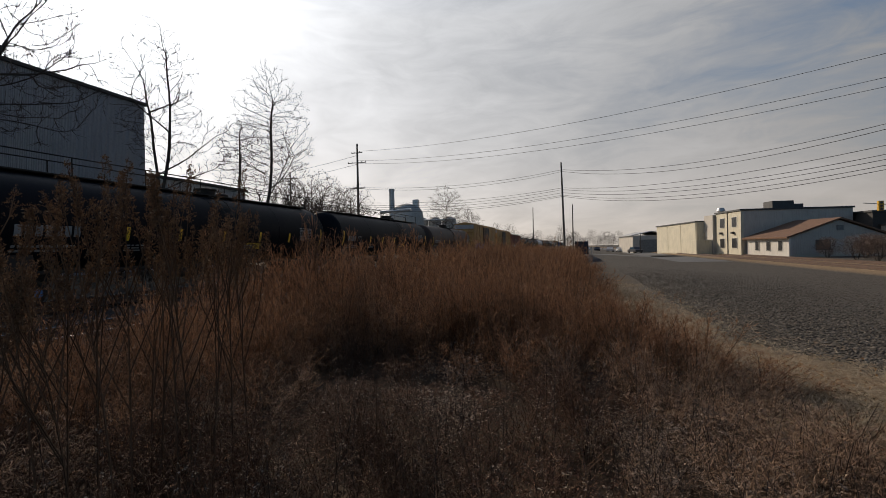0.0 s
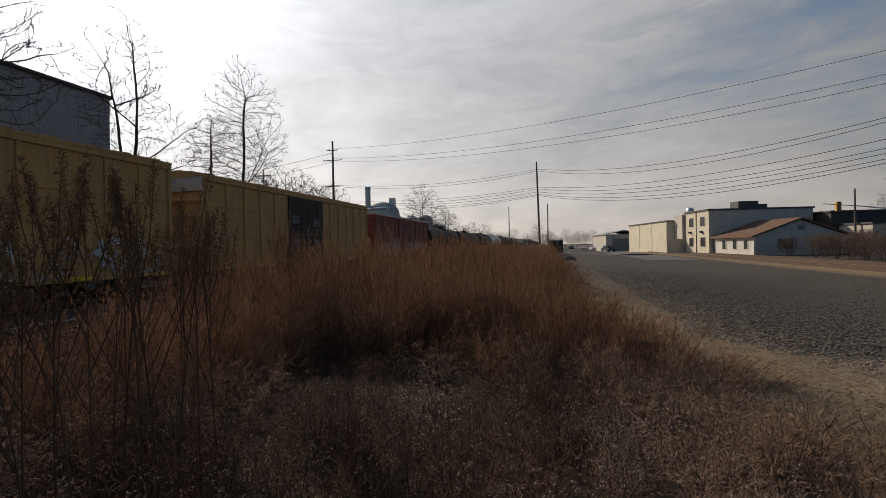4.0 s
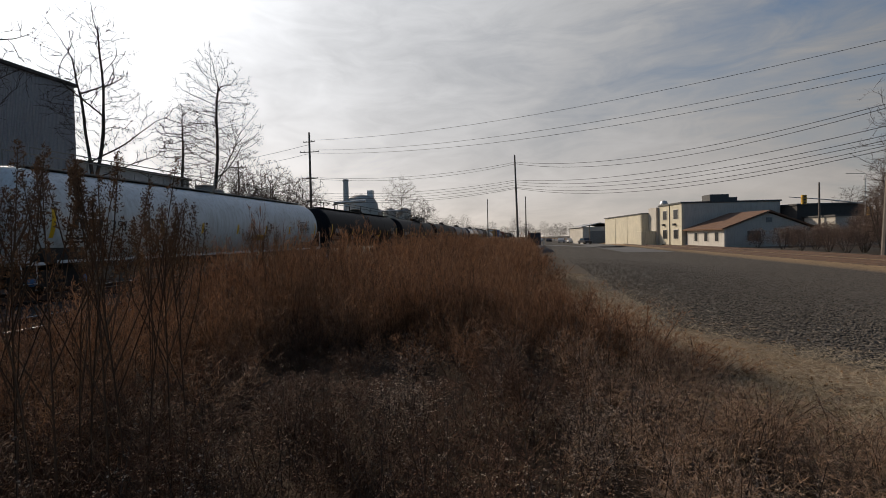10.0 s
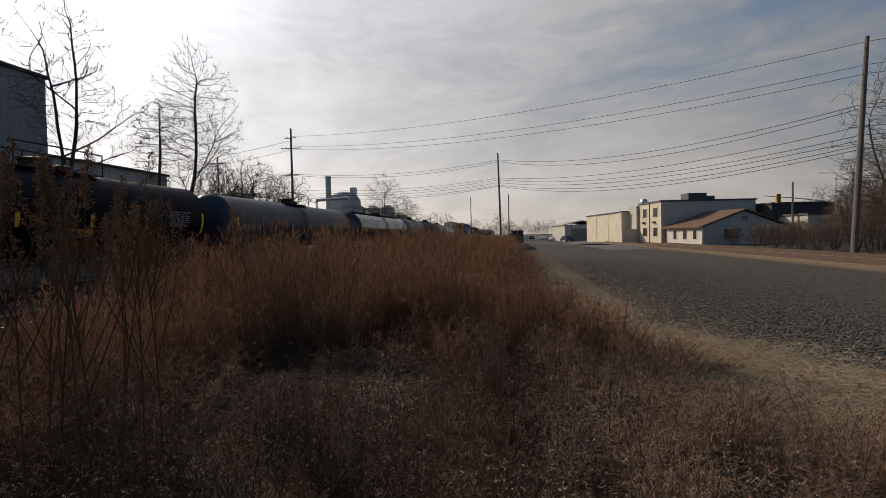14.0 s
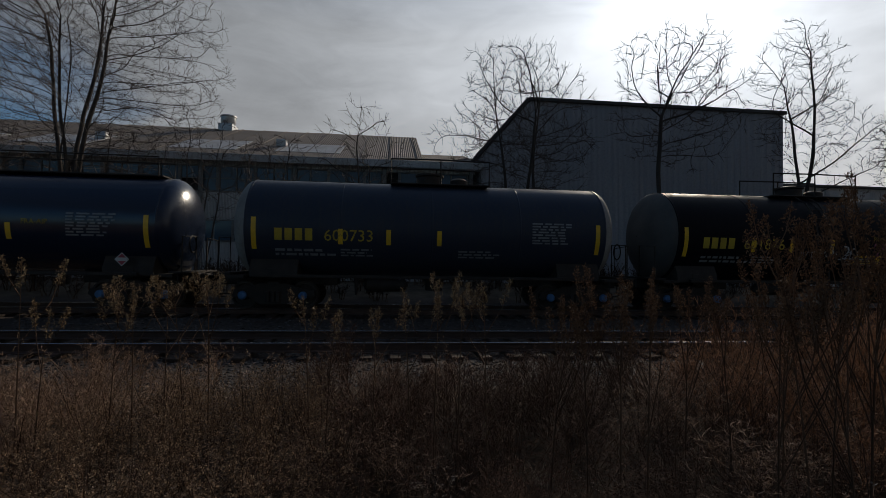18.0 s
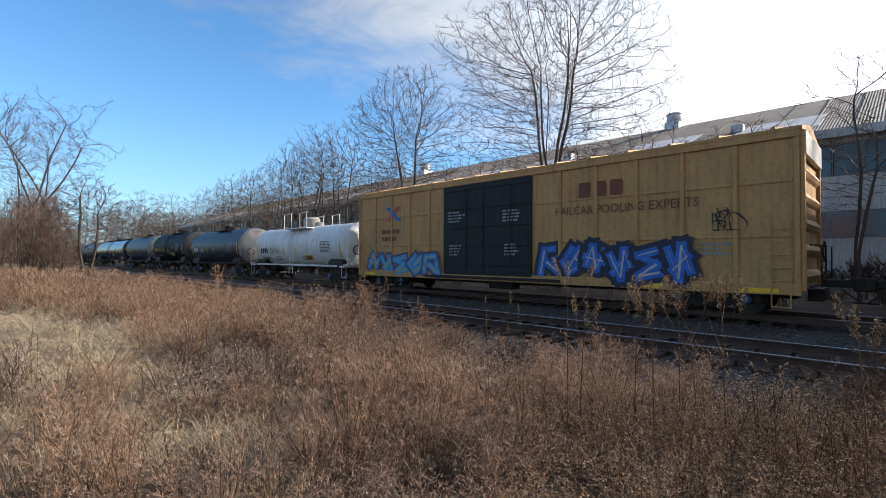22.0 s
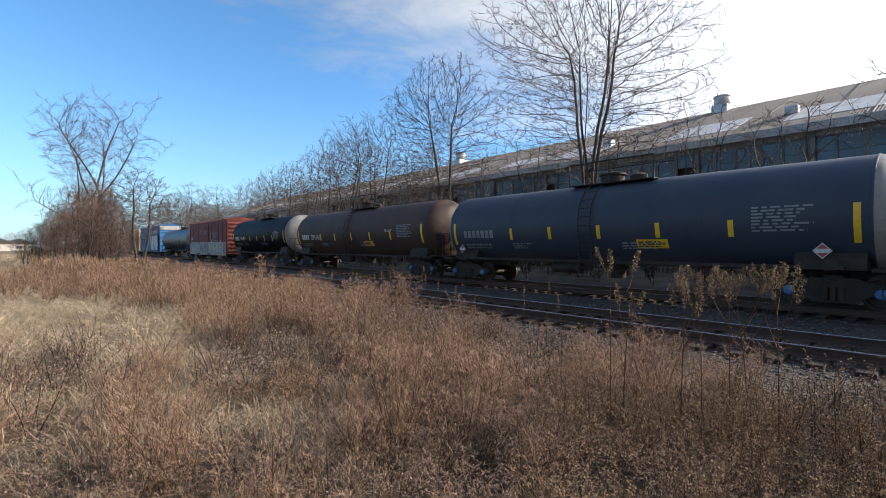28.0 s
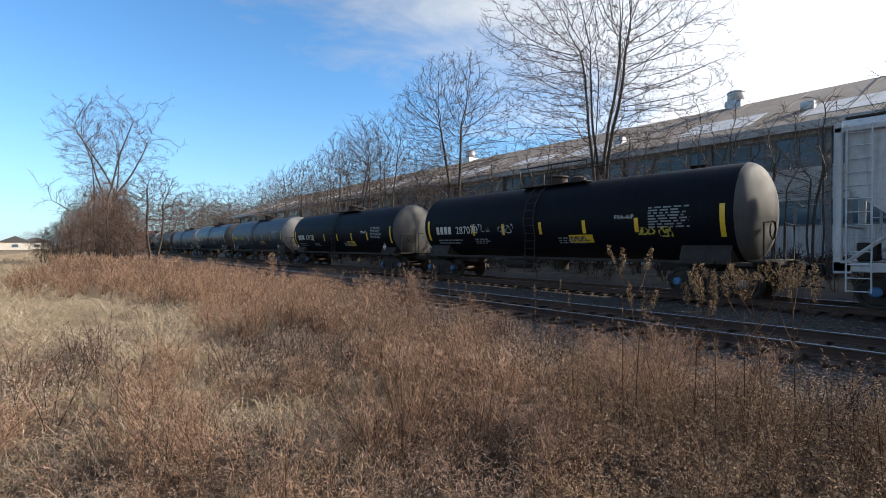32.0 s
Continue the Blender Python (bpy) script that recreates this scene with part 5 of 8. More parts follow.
    if paint is not WHITE and number and not plain:
        word = lettering("FRA-AIP", 0.2)
        word.transform(Matrix.Translation((0, H - 3.55, zc - 0.1)))
        word.materials.append(mark_mat)
        part("stencil", wrapped(word, R, zc), None, car)
    for sgn in (-1, 1):
        y0, y1 = sorted((sgn * (H - 1.5), sgn * (H - 0.1)))
        part("end_pad", Shape().prism([(-1.3, 0.98), (1.3, 0.98), (1.3, 1.2), (1.12, zc - R * 0.62), (-1.12, zc - R * 0.62), (-1.3, 1.2)], y0, y1, "y"), IRON, car)
    tagged(part("data_plate", wrapped(bars(Shape(), 0.001, H - 2.4, zc - 0.42, 1.35, 0.7, 8, rng, 1.2), R, zc), dataplate if paint is not WHITE else BLACK_LETTER, car, smooth=0), kind="stuff")
    if not plain:
        part("hazard_plate", wrapped(strip(Shape(), 0.22 * H, 0.22 * H + 1.0, zc - 0.92, zc - 0.60, rows=3), R, zc), YELLOW, car, "yellow notice plate", smooth=0)
        tagged(part("notice_print", wrapped(bars(Shape(), 0.003, 0.22 * H + 0.06, zc - 0.87, 0.86, 0.24, 3, rng, 0.8), R, zc), BLACK_LETTER, car, smooth=0), kind="stuff")
    if placard:
        for sy in (-H + 0.7, H - 0.9):
            d = Shape().add([(0, sy, 1.25 + 0.0), (0, sy + 0.2, 1.45), (0, sy, 1.65), (0, sy - 0.2, 1.45)], [(0, 1, 2, 3)])
            d.v = [(1.43 + p[0], p[1], p[2]) for p in d.v]
            pl = part("placard", d, LETTER, car, "red diamond hazard placard", smooth=0)
            part("placard_field", Shape().add([(1.434, sy + q[0], 1.45 + q[1]) for q in ((0.0, -0.17), (0.17, 0.0), (0.0, 0.17), (-0.17, 0.0))], [(0, 1, 2, 3)]), PLACARD_RED, pl, smooth=0)
            part("placard_bar", Shape().box(1.436, 1.440, sy - 0.15, sy + 0.15, 1.40, 1.50), LETTER, pl, smooth=0)
    for mat, f0, f1, z0, z1, n, w in sprays:
        tagged(part("graffiti", wrapped(scribble(rng, -H + 2 * H * f0, -H + 2 * H * f1, zc + z0, zc + z1, n, w), R, zc), mat, car, "spray-paint scrawl", smooth=0), kind="stuff")
    for sd, word, f0, f1, z0, z1, w, fill, line in pieces:
        throw_up(car, sd, word, -H + 2 * H * f0, -H + 2 * H * f1, zc + z0, zc + z1, w, 0.002, fill, line, None, "lime-green graffiti letters", bend=(R, zc))
    return car


def box_car(s0, s1, eave, sill, paint, label, door_f=(0.36, 0.58), door_mat=None, posts=14, half=1.55, roof=None, end_top=None, lines=(), seed=3, rib_ends=6):
    """A boxcar with posts, sliding doors, ribbed ends and a low gable roof."""
    rng = random.Random(seed)
    mid, H = (s0 + s1) / 2, (s1 - s0) / 2
    car = thing("box_car", label, "boxcar", group="freight train")
    CARS.append((car, mid))
    W = half - 0.07
    part("body", Shape().box(-W, W, -H + 0.05, H - 0.05, sill, eave, 0.02), paint, car, smooth=0)
    rp = [(-half, eave), (half, eave), (half, eave + 0.09), (0.25, eave + 0.34), (-0.25, eave + 0.34), (-half, eave + 0.09)]
    rf = part("roof", Shape().prism(rp, -H, H, "y"), roof or ROOF_TIN, car, smooth=0)
    for k in range(15):
        y = -H + 0.6 + (2 * H - 1.2) * k / 14
        part("roof_rib", Shape().prism([(-half, eave + 0.09), (-0.25, eave + 0.34), (0.25, eave + 0.34), (half, eave + 0.09), (half, eave + 0.14), (0.25, eave + 0.40), (-0.25, eave + 0.40), (-half, eave + 0.14)], y - 0.05, y + 0.05, "y"), roof or ROOF_TIN, rf, smooth=0)
    d0, d1 = -H + 2 * H * door_f[0], -H + 2 * H * door_f[1]
    for sx in (-1, 1):
        part("side_sill", Shape().box(min(sx * W, sx * half), max(sx * W, sx * half), -H + 0.05, H - 0.05, sill - 0.12, sill + 0.16, 0.01), paint, car, smooth=0)
        part("top_rail", Shape().box(min(sx * W, sx * half), max(sx * W, sx * half), -H + 0.05, H - 0.05, eave - 0.18, eave - 0.004, 0.01), paint, car, smooth=0)
        for k in range(posts + 1):
            y = -H + 0.12 + (2 * H - 0.24) * k / posts
            if d0 - 0.1 < y < d1 + 0.1:
                continue
            part("side_post", Shape().box(min(sx * W, sx * (half - 0.012)), max(sx * W, sx * (half - 0.012)), y - 0.06, y + 0.06, sill + 0.16, eave - 0.18, 0.01), paint, car, smooth=0)
        for z in lines:
            for a, b in ((-H + 0.2, d0 - 0.08), (d1 + 0.08, H - 0.2)):
                part("side_rib", Shape().box(min(sx * W, sx * (W + 0.03)), max(sx * W, sx * (W + 0.03)), a, b, z - 0.035, z + 0.035, 0.01), paint, car, smooth=0)
        for a, b in ((d0, (d0 + d1) / 2 - 0.01), ((d0 + d1) / 2 + 0.01, d1)):
            door = part("door", Shape().box(min(sx * (W + 0.005), sx * (half + 0.02)), max(sx * (W + 0.005), sx * (half + 0.02)), a, b, sill + 0.1, eave - 0.2, 0.015), door_mat or paint, car, smooth=0)
            for z in [sill + 0.5 + (eave - sill - 0.9) * q / 4 for q in range(5)]:
                part("door_rib", Shape().box(min(sx * (half + 0.02), sx * (half + 0.05)), max(sx * (half + 0.02), sx * (half + 0.05)), a + 0.08, b - 0.08, z - 0.03, z + 0.03, 0.008), door_mat or paint, door, smooth=0)
            part("lock_rod", Shape().tube([(sx * (half + 0.07), (a + b) / 2 + 0.2, sill + 0.3), (sx * (half + 0.07), (a + b) / 2 + 0.2, eave - 0.4)], 0.018, 5), door_mat or paint, door)
        part("door_track", Shape().box(min(sx * W, sx * (half + 0.06)), max(sx * W, sx * (half + 0.06)), d0 - 1.2, d1 + 1.2, sill - 0.06, sill + 0.05, 0.01), IRON, car, smooth=0)
        for s in (-1, 1):
            lad = Shape()
            y = s * (H - 0.45)
            top_z = sill + 1.75
            for dy in (-0.2, 0.2):
                lad.tube([(sx * (half + 0.04), y + dy, sill - 0.45), (sx * (half + 0.04), y + dy, top_z)], 0.016, 4)
            for k in range(7):
                lad.tube([(sx * (half + 0.04), y - 0.2, sill - 0.42 + k * 0.33), (sx * (half + 0.04), y + 0.2, sill - 0.42 + k * 0.33)], 0.013, 4)
            tagged(part("ladder", lad, paint, car), kind="stuff")
    for s in (-1, 1):
        y = s * (H - 0.05)
        for k in range(rib_ends):
            z = sill + 0.35 + (eave - sill - 0.7) * k / (rib_ends - 1)
            pr = [(0, z - 0.17), (0.06, z - 0.1), (0.11, z), (0.06, z + 0.1), (0, z + 0.17)]
            e = Shape().prism([(y + s * p[0], p[1]) for p in pr], -W + 0.12, W - 0.12, "x")
            part("end_rib", e, paint, car, smooth=0)
        for sx in (-1, 1):
            part("corner_post", Shape().box(min(sx * W, sx * (W - 0.14)), max(sx * W, sx * (W - 0.14)), min(y, y + s * 0.09), max(y, y + s * 0.09), sill, eave, 0.01), paint, car, smooth=0)
        if end_top:
            part("end_top_panel", Shape().box(-W + 0.02, W - 0.02, min(y, y + s * 0.12), max(y, y + s * 0.12), eave - 0.62, eave - 0.02, 0.01), end_top, car, "white band across the end", smooth=0)
        part("end_platform", Shape().box(-1.3, 1.3, min(y, y + s * 0.4), max(y, y + s * 0.4), sill + 0.02, sill + 0.07, 0.01), IRON, car)
        for sx in (-1.1, 0.2, 1.1):
            part("grab_rail", handrail([(sx, y + s * 0.12, sill + 0.1), (sx, y + s * 0.35, sill + 0.1), (sx, y + s * 0.35, sill + 1.15), (sx, y + s * 0.12, sill + 1.15)], 0.02), IRON, car)
        part("draft_gear", Shape().box(-0.5, 0.5, min(y, y + s * 0.35), max(y, y + s * 0.35), sill - 0.3, sill, 0.03), IRON, car)
    part("brake_wheel", Shape().lathe([(0.25, -0.02), (0.29, 0), (0.25, 0.02)], "y", (0.5, H + 0.3, sill + 1.0), 16, close=False), IRON, car)
    part("center_sill", Shape().box(-0.35, 0.35, -H + 0.3, H - 0.3, sill - 0.28, sill - 0.01, 0.02), IRON, car)
    part("brake_gear", Shape().box(0.4, 0.95, -1.0, 0.2, sill - 0.45, sill - 0.13, 0.04), IRON, car)
    for y in (-H + 0.6, -H * 0.45, H * 0.55, H - 1.4):
        part("reflector", Shape().box(half + 0.004, half + 0.012, y, y + 0.9, sill - 0.08, sill + 0.04), YELLOW, car, smooth=0)
    for y, z, w, h, rows in ((-H + 0.9, sill + 1.2, 0.9, 0.4, 3), (d0 + 0.3, sill + 2.3, 1.0, 0.5, 4), (d0 + 0.4, sill + 0.9, 0.7, 0.5, 4), (d1 - 1.3, sill + 2.2, 0.9, 0.5, 4), (d1 - 1.2, sill + 0.9, 0.7, 0.5, 4), (H - 2.4, sill + 0.9, 0.9, 0.4, 3)):
        tagged(part("small_print", bars(Shape(), half + 0.055 if d0 < y < d1 else W + 0.02, y, z, w, h, rows, rng, 0.8), LETTER_GREY, car, smooth=0), kind="stuff")
    add_bogies(car, H - 2.2)
    add_couplers(car, H + 0.3)
    return car, W, half, H


def flat_word(car, text, size, y, z, x, mat, width=0.0, bold=0.0, name="lettering", label=""):
    me = lettering(text, size, width, bold)
    ob = part(name, me, None, car, label)
    me.materials.append(mat)
    ob.location = (x, y, z)
    return ob


def hopper_car(s0, s1, label):
    mid, H = (s0 + s1) / 2, (s1 - s0) / 2
    car = thing("hopper_car", label, "hopper car", group="freight train")
    CARS.append((car, mid))
    half, eave, sill = 1.55, 4.35, 1.05
    b = Shape()
    out = [(-H + 0.2, eave), (-H + 0.2, 2.9), (-H + 2.3, sill), (H - 2.3, sill), (H - 0.2, 2.9), (H - 0.2, eave)]
    b.prism(out, -half + 0.1, half - 0.1, "x")
    part("body", b, HOPPER, car, smooth=0)
    part("roof", Shape().prism([(-half + 0.05, eave), (half - 0.05, eave), (half - 0.3, eave + 0.2), (0, eave + 0.32), (-half + 0.3, eave + 0.2)], -H + 0.1, H - 0.1, "y"), HOPPER, car, smooth=0)
    part("roof_walk", Shape().box(-0.35, 0.35, -H, H, eave + 0.42, eave + 0.47, 0.01), IRON, car)
    for sx in (-1, 1):
        part("side_sill", Shape().box(min(sx * 1.35, sx * half), max(sx * 1.35, sx * half), -H, H, 0.9, 1.12, 0.02), HOPPER, car, smooth=0)
        part("top_chord", Shape().box(min(sx * 1.42, sx * half), max(sx * 1.42, sx * half), -H, H, eave - 0.14, eave, 0.02), HOPPER, car, smooth=0)
        for k in range(15):
            y = -H + 2.4 + (2 * H - 4.8) * k / 14
            part("side_post", Shape().box(min(sx * 1.44, sx * half), max(sx * 1.44, sx * half), y - 0.06, y + 0.06, 1.12, eave - 0.14, 0.01), HOPPER, car, smooth=0)
        for s in (-1, 1):
            part("corner_post", Shape().box(min(sx * 1.4, sx * half), max(sx * 1.4, sx * half), min(s * H, s * (H - 0.16)), max(s * H, s * (H - 0.16)), 0.9, eave + 0.1, 0.015), HOPPER, car, smooth=0)
            part("end_brace", Shape().tube([(sx * 1.35, s * (H - 0.2), 1.1), (sx * 1.1, s * (H - 1.4), 2.2)], 0.05, 6), HOPPER, car)
            lad = Shape()
            for dy in (0.25, 0.7):
                lad.tube([(sx * (half + 0.03), s * (H - dy), 0.42), (sx * (half + 0.03), s * (H - dy), eave)], 0.018, 5)
            for k in range(13):
                lad.tube([(sx * (half + 0.03), s * (H - 0.25), 0.45 + k * 0.31), (sx * (half + 0.03), s * (H - 0.7), 0.45 + k * 0.31)], 0.014, 4)
            tagged(part("ladder", lad, HOPPER, car), kind="stuff")
    for s in (-1, 1):
        part("end_sill", Shape().box(-half, half, min(s * (H - 0.35), s * H), max(s * (H - 0.35), s * H), 0.85, 1.15, 0.02), HOPPER, car)
        part("end_rail", handrail([(-1.3, s * (H - 0.1), 2.0), (1.3, s * (H - 0.1), 2.0)], 0.03), HOPPER, car)
        part("slope_sheet_stiffener", Shape().box(-1.2, 1.2, min(s * (H - 1.5), s * (H - 1.35)), max(s * (H - 1.5), s * (H - 1.35)), 1.15, 2.0, 0.02), HOPPER, car)
    for k in range(3):
        y = -H + 4.0 + k * (2 * H - 8.0) / 2
        part("outlet_gate", Shape().prism([(-1.3, sill), (1.3, sill), (0.4, 0.45), (-0.4, 0.45)], y - 0.8, y + 0.8, "y"), HOPPER, car, smooth=0)
    part("brake_valve", Shape().box(0.2, 0.7, -H + 0.3, -H + 0.7, 1.15, 1.6, 0.03), IRON, car)
    add_bogies(car, H - 1.6)
    add_couplers(car, H + 0.1)


def build_train():
    R, ZC = 1.5, 2.52
    white_s, grey_s, pink_s = spray("white", (0.45, 0.45, 0.46)), spray("grey", (0.22, 0.23, 0.26)), spray("pink", (0.38, 0.12, 0.22))
    green_s, blue_s, cyan_s, purple_s, gold_s = spray("green", (0.16, 0.42, 0.02)), spray("blue", (0.02, 0.14, 0.55)), spray("cyan", (0.04, 0.32, 0.62)), spray("purple", (0.09, 0.07, 0.16)), spray("gold", (0.5, 0.40, 0.05))
    silver_s = spray("silver", (0.60, 0.60, 0.62))
    black_l = "black tank car with yellow reflectors, grimy and worn"
    # cars that pass while the camera looks up the line
    tank_car("a", 8.6, 25.4, R, ZC, BLACK, "grimy black tank car with a long railed top walkway", top="walk", seed=1, hump=0.55)
    tank_car("b", 27.8, 45.3, R, ZC + 0.03, BLACK, black_l, number="172", mark_mat=LETTER_GREY, top="walk", seed=2, hump=0.62)
    tank_car("c", 47.6, 65.4, R, ZC, BROWN, "rust-brown stained tank car with pale data plates", seed=3)
    car, W, half, H = box_car(68.2, 87.1, 4.92, 0.72, BOX_YELLOW, "tall mustard-yellow boxcar with black doors and blue graffiti", door_mat=BOX_DOOR, door_f=(0.373, 0.627), roof=BOX_YELLOW, end_top=ROOF_TIN, lines=(2.1, 3.5), seed=11)
    throw_up(car, 5, "2514341", -H + 0.4, -0.4, 0.85, 2.1, 0.36, W + 0.05, blue_s, purple_s, white_s, "blue and purple graffiti letters", edge=0.16)
    tagged(part("graffiti", scribble(random.Random(7), 2.6, H - 0.5, 0.8, 1.9, 14, 0.25, W + 0.08), white_s, car, "pale graffiti", smooth=0), kind="stuff")
    box_car(88.9, 107.2, 4.75, 0.72, BOX_YELLOW, "mustard-yellow boxcar with dark doors", door_mat=BOX_DOOR, roof=BOX_YELLOW, end_top=ROOF_TIN, lines=(2.1, 3.5), seed=12)
    car, W, half, H = box_car(108.9, 126.3, 4.35, 0.7, BOX_RED, "oxide-red boxcar with grey graffiti along its foot", posts=10, seed=13)
    throw_up(car, 15, "42513254", -H + 0.3, H - 3.0, 0.8, 2.1, 0.36, W + 0.05, grey_s, purple_s, white_s, "grey and white graffiti letters", edge=0.14)
    tank_car("d", 128.4, 145.9, R, ZC + 0.05, BLACK, black_l, number="34472", mark_mat=LETTER_GREY, seed=4, hump=0.6)
    tank_car("e", 148.2, 167.4, R, ZC - 0.05, BLACK, "grimy black tank car with yellow reflectors and slim top walkway", number="304643", mark_mat=LETTER_GREY, top="walk", seed=5)
    tank_car("f", 169.8, 187.5, R, ZC + 0.03, BLACK, "black tank car with a lime-green graffiti panel", number="65216", top="walk", seed=6, pieces=((606, "4153", 0.50, 0.72, -0.95, 0.05, 0.42, green_s, BLACK_LETTER),))
    tank_car("w", 189.9, 208.4, R + 0.06, ZC, WHITE, "white rounded covered hopper with a full-length roof walkway", number="391", top="walk", seed=7, side_ladder=False)
    tank_car("g", 210.9, 228.7, R, ZC + 0.02, BLACK, "grimy black tank car with long handrails along its top", number="9", mark_mat=LETTER_GREY, top="walk", seed=8, sprays=((grey_s, 0.45, 0.95, -1.1, -0.5, 3, 0.3),))
    tank_car("h", 231.1, 249.2, R, ZC, BLACK, black_l, seed=9, hump=0.6)
    tank_car("i", 251.6, 269.7, R, ZC + 0.06, BLACK, black_l, number="785332", mark_mat=LETTER_GREY, seed=10, hump=0.62)
    tank_car("j", 272.1, 289.6, R, ZC, DARK_BLUE, "dark slate-blue tank car", number="", seed=11)
    # cars that pass after the camera has turned
    tank_car("b", 293.2, 312.7, R, ZC, SHINY, "new glossy blue-black tank car with gold lettering and top walkway", mark_mat=LETTER_GOLD, number="955097", top="walk", seed=21, placard=True)
    tank_car("c", 315.2, 326.3, R + 0.04, ZC + 0.03, DARK_BLUE, "short slate tank car with a pale dusty end", head=PALE_HEAD, mark_mat=LETTER_GOLD, number="600733", seed=22, side_ladder=False, plain=True)
    tank_car("d", 328.8, 339.4, R + 0.05, ZC + 0.04, BLACK, "short black tank car with gold lettering and white graffiti", head=DARK_HEAD, mark_mat=LETTER_GOLD, number="601876", seed=23, sprays=((white_s, 0.50, 0.66, -0.75, -0.3, 9, 0.05), (pink_s, 0.66, 0.82, -0.6, -0.2, 8, 0.06), (grey_s, 0.40, 0.5, -0.8, -0.45, 6, 0.05)))
    tank_car("e", 341.9, 353.05, R - 0.02, ZC - 0.12, DARK_BLUE, "slate tank car with a dusty end and tall white number", head=PALE_HEAD, number="226632", seed=24, side_ladder=False, plain=True)
    tank_car("f", 356.05, 367.5, 1.33, ZC - 0.28, WHITE, "white tank car with a railed dome and black lettering", number="231361", top="cage", seed=25)
    car, W, half, H = box_car(369.4, 388.3, 4.75, 0.72, BOX_YELLOW, "mustard-yellow boxcar with black doors and blue graffiti", door_mat=BOX_DOOR, door_f=(0.34, 0.58), roof=BOX_YELLOW, end_top=ROOF_TIN, lines=(2.1, 3.5), seed=31)
    throw_up(car, 25, "14253", -H + 0.9, -H + 6.2, 0.75, 1.75, 0.26, W + 0.05, cyan_s, purple_s, gold_s, "blue graffiti letters with yellow touches", edge=0.14)
    throw_up(car, 27, "351424", 1.8, H - 2.4, 0.8, 1.95, 0.26, W + 0.05, blue_s, spray("ink", (0.015, 0.02, 0.05)), white_s, "blue graffiti letters with dark outlines", edge=0.2)
    tagged(part("graffiti", scribble(random.Random(28), H - 2.0, H - 0.7, 2.3, 2.9, 9, 0.035, W + 0.06), BLACK_LETTER, car, "thin dark scrawl", smooth=0), kind="stuff")
    RUSTY = grimy("rust_lettering", (0.20, 0.07, 0.04), rough=0.8, bump=0.0)
    tagged(part("emblem", Shape().add([(W + 0.04, y, z) for y, z in ((-H + 2.3, 3.3), (-H + 2.6, 3.3), (-H + 3.5, 4.0), (-H + 3.2, 4.0))], [(0, 1, 2, 3)]), spray("logo_red", (0.5, 0.1, 0.08)), car, "crossed red and blue emblem", smooth=0), kind="stuff")
    tagged(part("emblem", Shape().add([(W + 0.045, y, z) for y, z in ((-H + 3.2, 3.3), (-H + 3.5, 3.3), (-H + 2.6, 4.0), (-H + 2.3, 4.0))], [(0, 1, 2, 3)]), blue_s, car, "crossed red and blue emblem", smooth=0), kind="stuff")
    tagged(part("brand_mark", Shape().add([(W + 0.04, 3.4 + a * 0.55 + b, 3.55 + c) for a in range(3) for b, c in ((0, 0), (0.4, 0), (0.4, 0.5), (0, 0.5))], [(4 * a, 4 * a + 1, 4 * a + 2, 4 * a + 3) for a in range(3)]), RUSTY, car, smooth=0), kind="stuff")
    flat_word(car, "RAILCAR POOLING EXPERTS", 0.4, 2.5, 3.0, W + 0.04, RUSTY, width=4.6, name="slogan")
    tagged(part("small_print", bars(Shape(), W + 0.03, -H + 2.0, 2.35, 1.4, 0.7, 2, random.Random(4), 1.4), RUSTY, car, smooth=0), kind="stuff")
    car, W, half, H = box_car(390.4, 409.5, 4.92, 0.7, BOX_BLUE, "tall blue boxcar with big white graffiti letters", door_f=(0.38, 0.60), roof=BOX_BLUE, end_top=ROOF_TIN, lines=(2.0, 3.3), posts=16, seed=32)
    black_s = spray("black", (0.02, 0.02, 0.025))
    throw_up(car, 351, "VERB", 1.9, 8.6, 0.85, 3.35, 0.85, half + 0.03, cyan_s, blue_s, label="blue glow round graffiti letters", jitter=0.05, edge=0.3)
    throw_up(car, 351, "VERB", 1.9, 8.6, 0.85, 3.35, 0.72, half + 0.075, silver_s, black_s, label="big silver graffiti letters with dark outlines", jitter=0.05, edge=0.26)
    tagged(part("brand_mark", Shape().add([(W + 0.05, 4.3 + a * 0.95 + b, 3.7 + c) for a in range(4) for b, c in ((0, 0), (0.6, 0), (0.6, 0.62), (0, 0.62))], [(4 * a, 4 * a + 1, 4 * a + 2, 4 * a + 3) for a in range(4)]), LETTER, car, "four white brand blocks", smooth=0), kind="stuff")
    tagged(part("graffiti", scribble(random.Random(35), -H + 3.6, -H + 7.4, 0.75, 1.9, 16, 0.1, W + 0.08), cyan_s, car, "cyan graffiti tag", smooth=0), kind="stuff")
    tagged(part("graffiti", scribble(random.Random(36), -H + 2.9, -H + 3.7, 0.8, 1.6, 7, 0.05, W + 0.08), white_s, car, "white graffiti tag", smooth=0), kind="stuff")
    tagged(part("graffiti", scribble(random.Random(37), H - 0.95, H - 0.4, 1.0, 2.0, 5, 0.06, W + 0.08), white_s, car, smooth=0), kind="stuff")
    tagged(part("brand_mark", Shape().add([(W + 0.05, -H + 1.9 + a * 0.42 + b, 3.45 + c) for a in range(3) for b, c in ((0, 0), (0.28, 0), (0.28, 0.36), (0, 0.36))], [(4 * a, 4 * a + 1, 4 * a + 2, 4 * a + 3) for a in range(3)]), LETTER, car, smooth=0), kind="stuff")
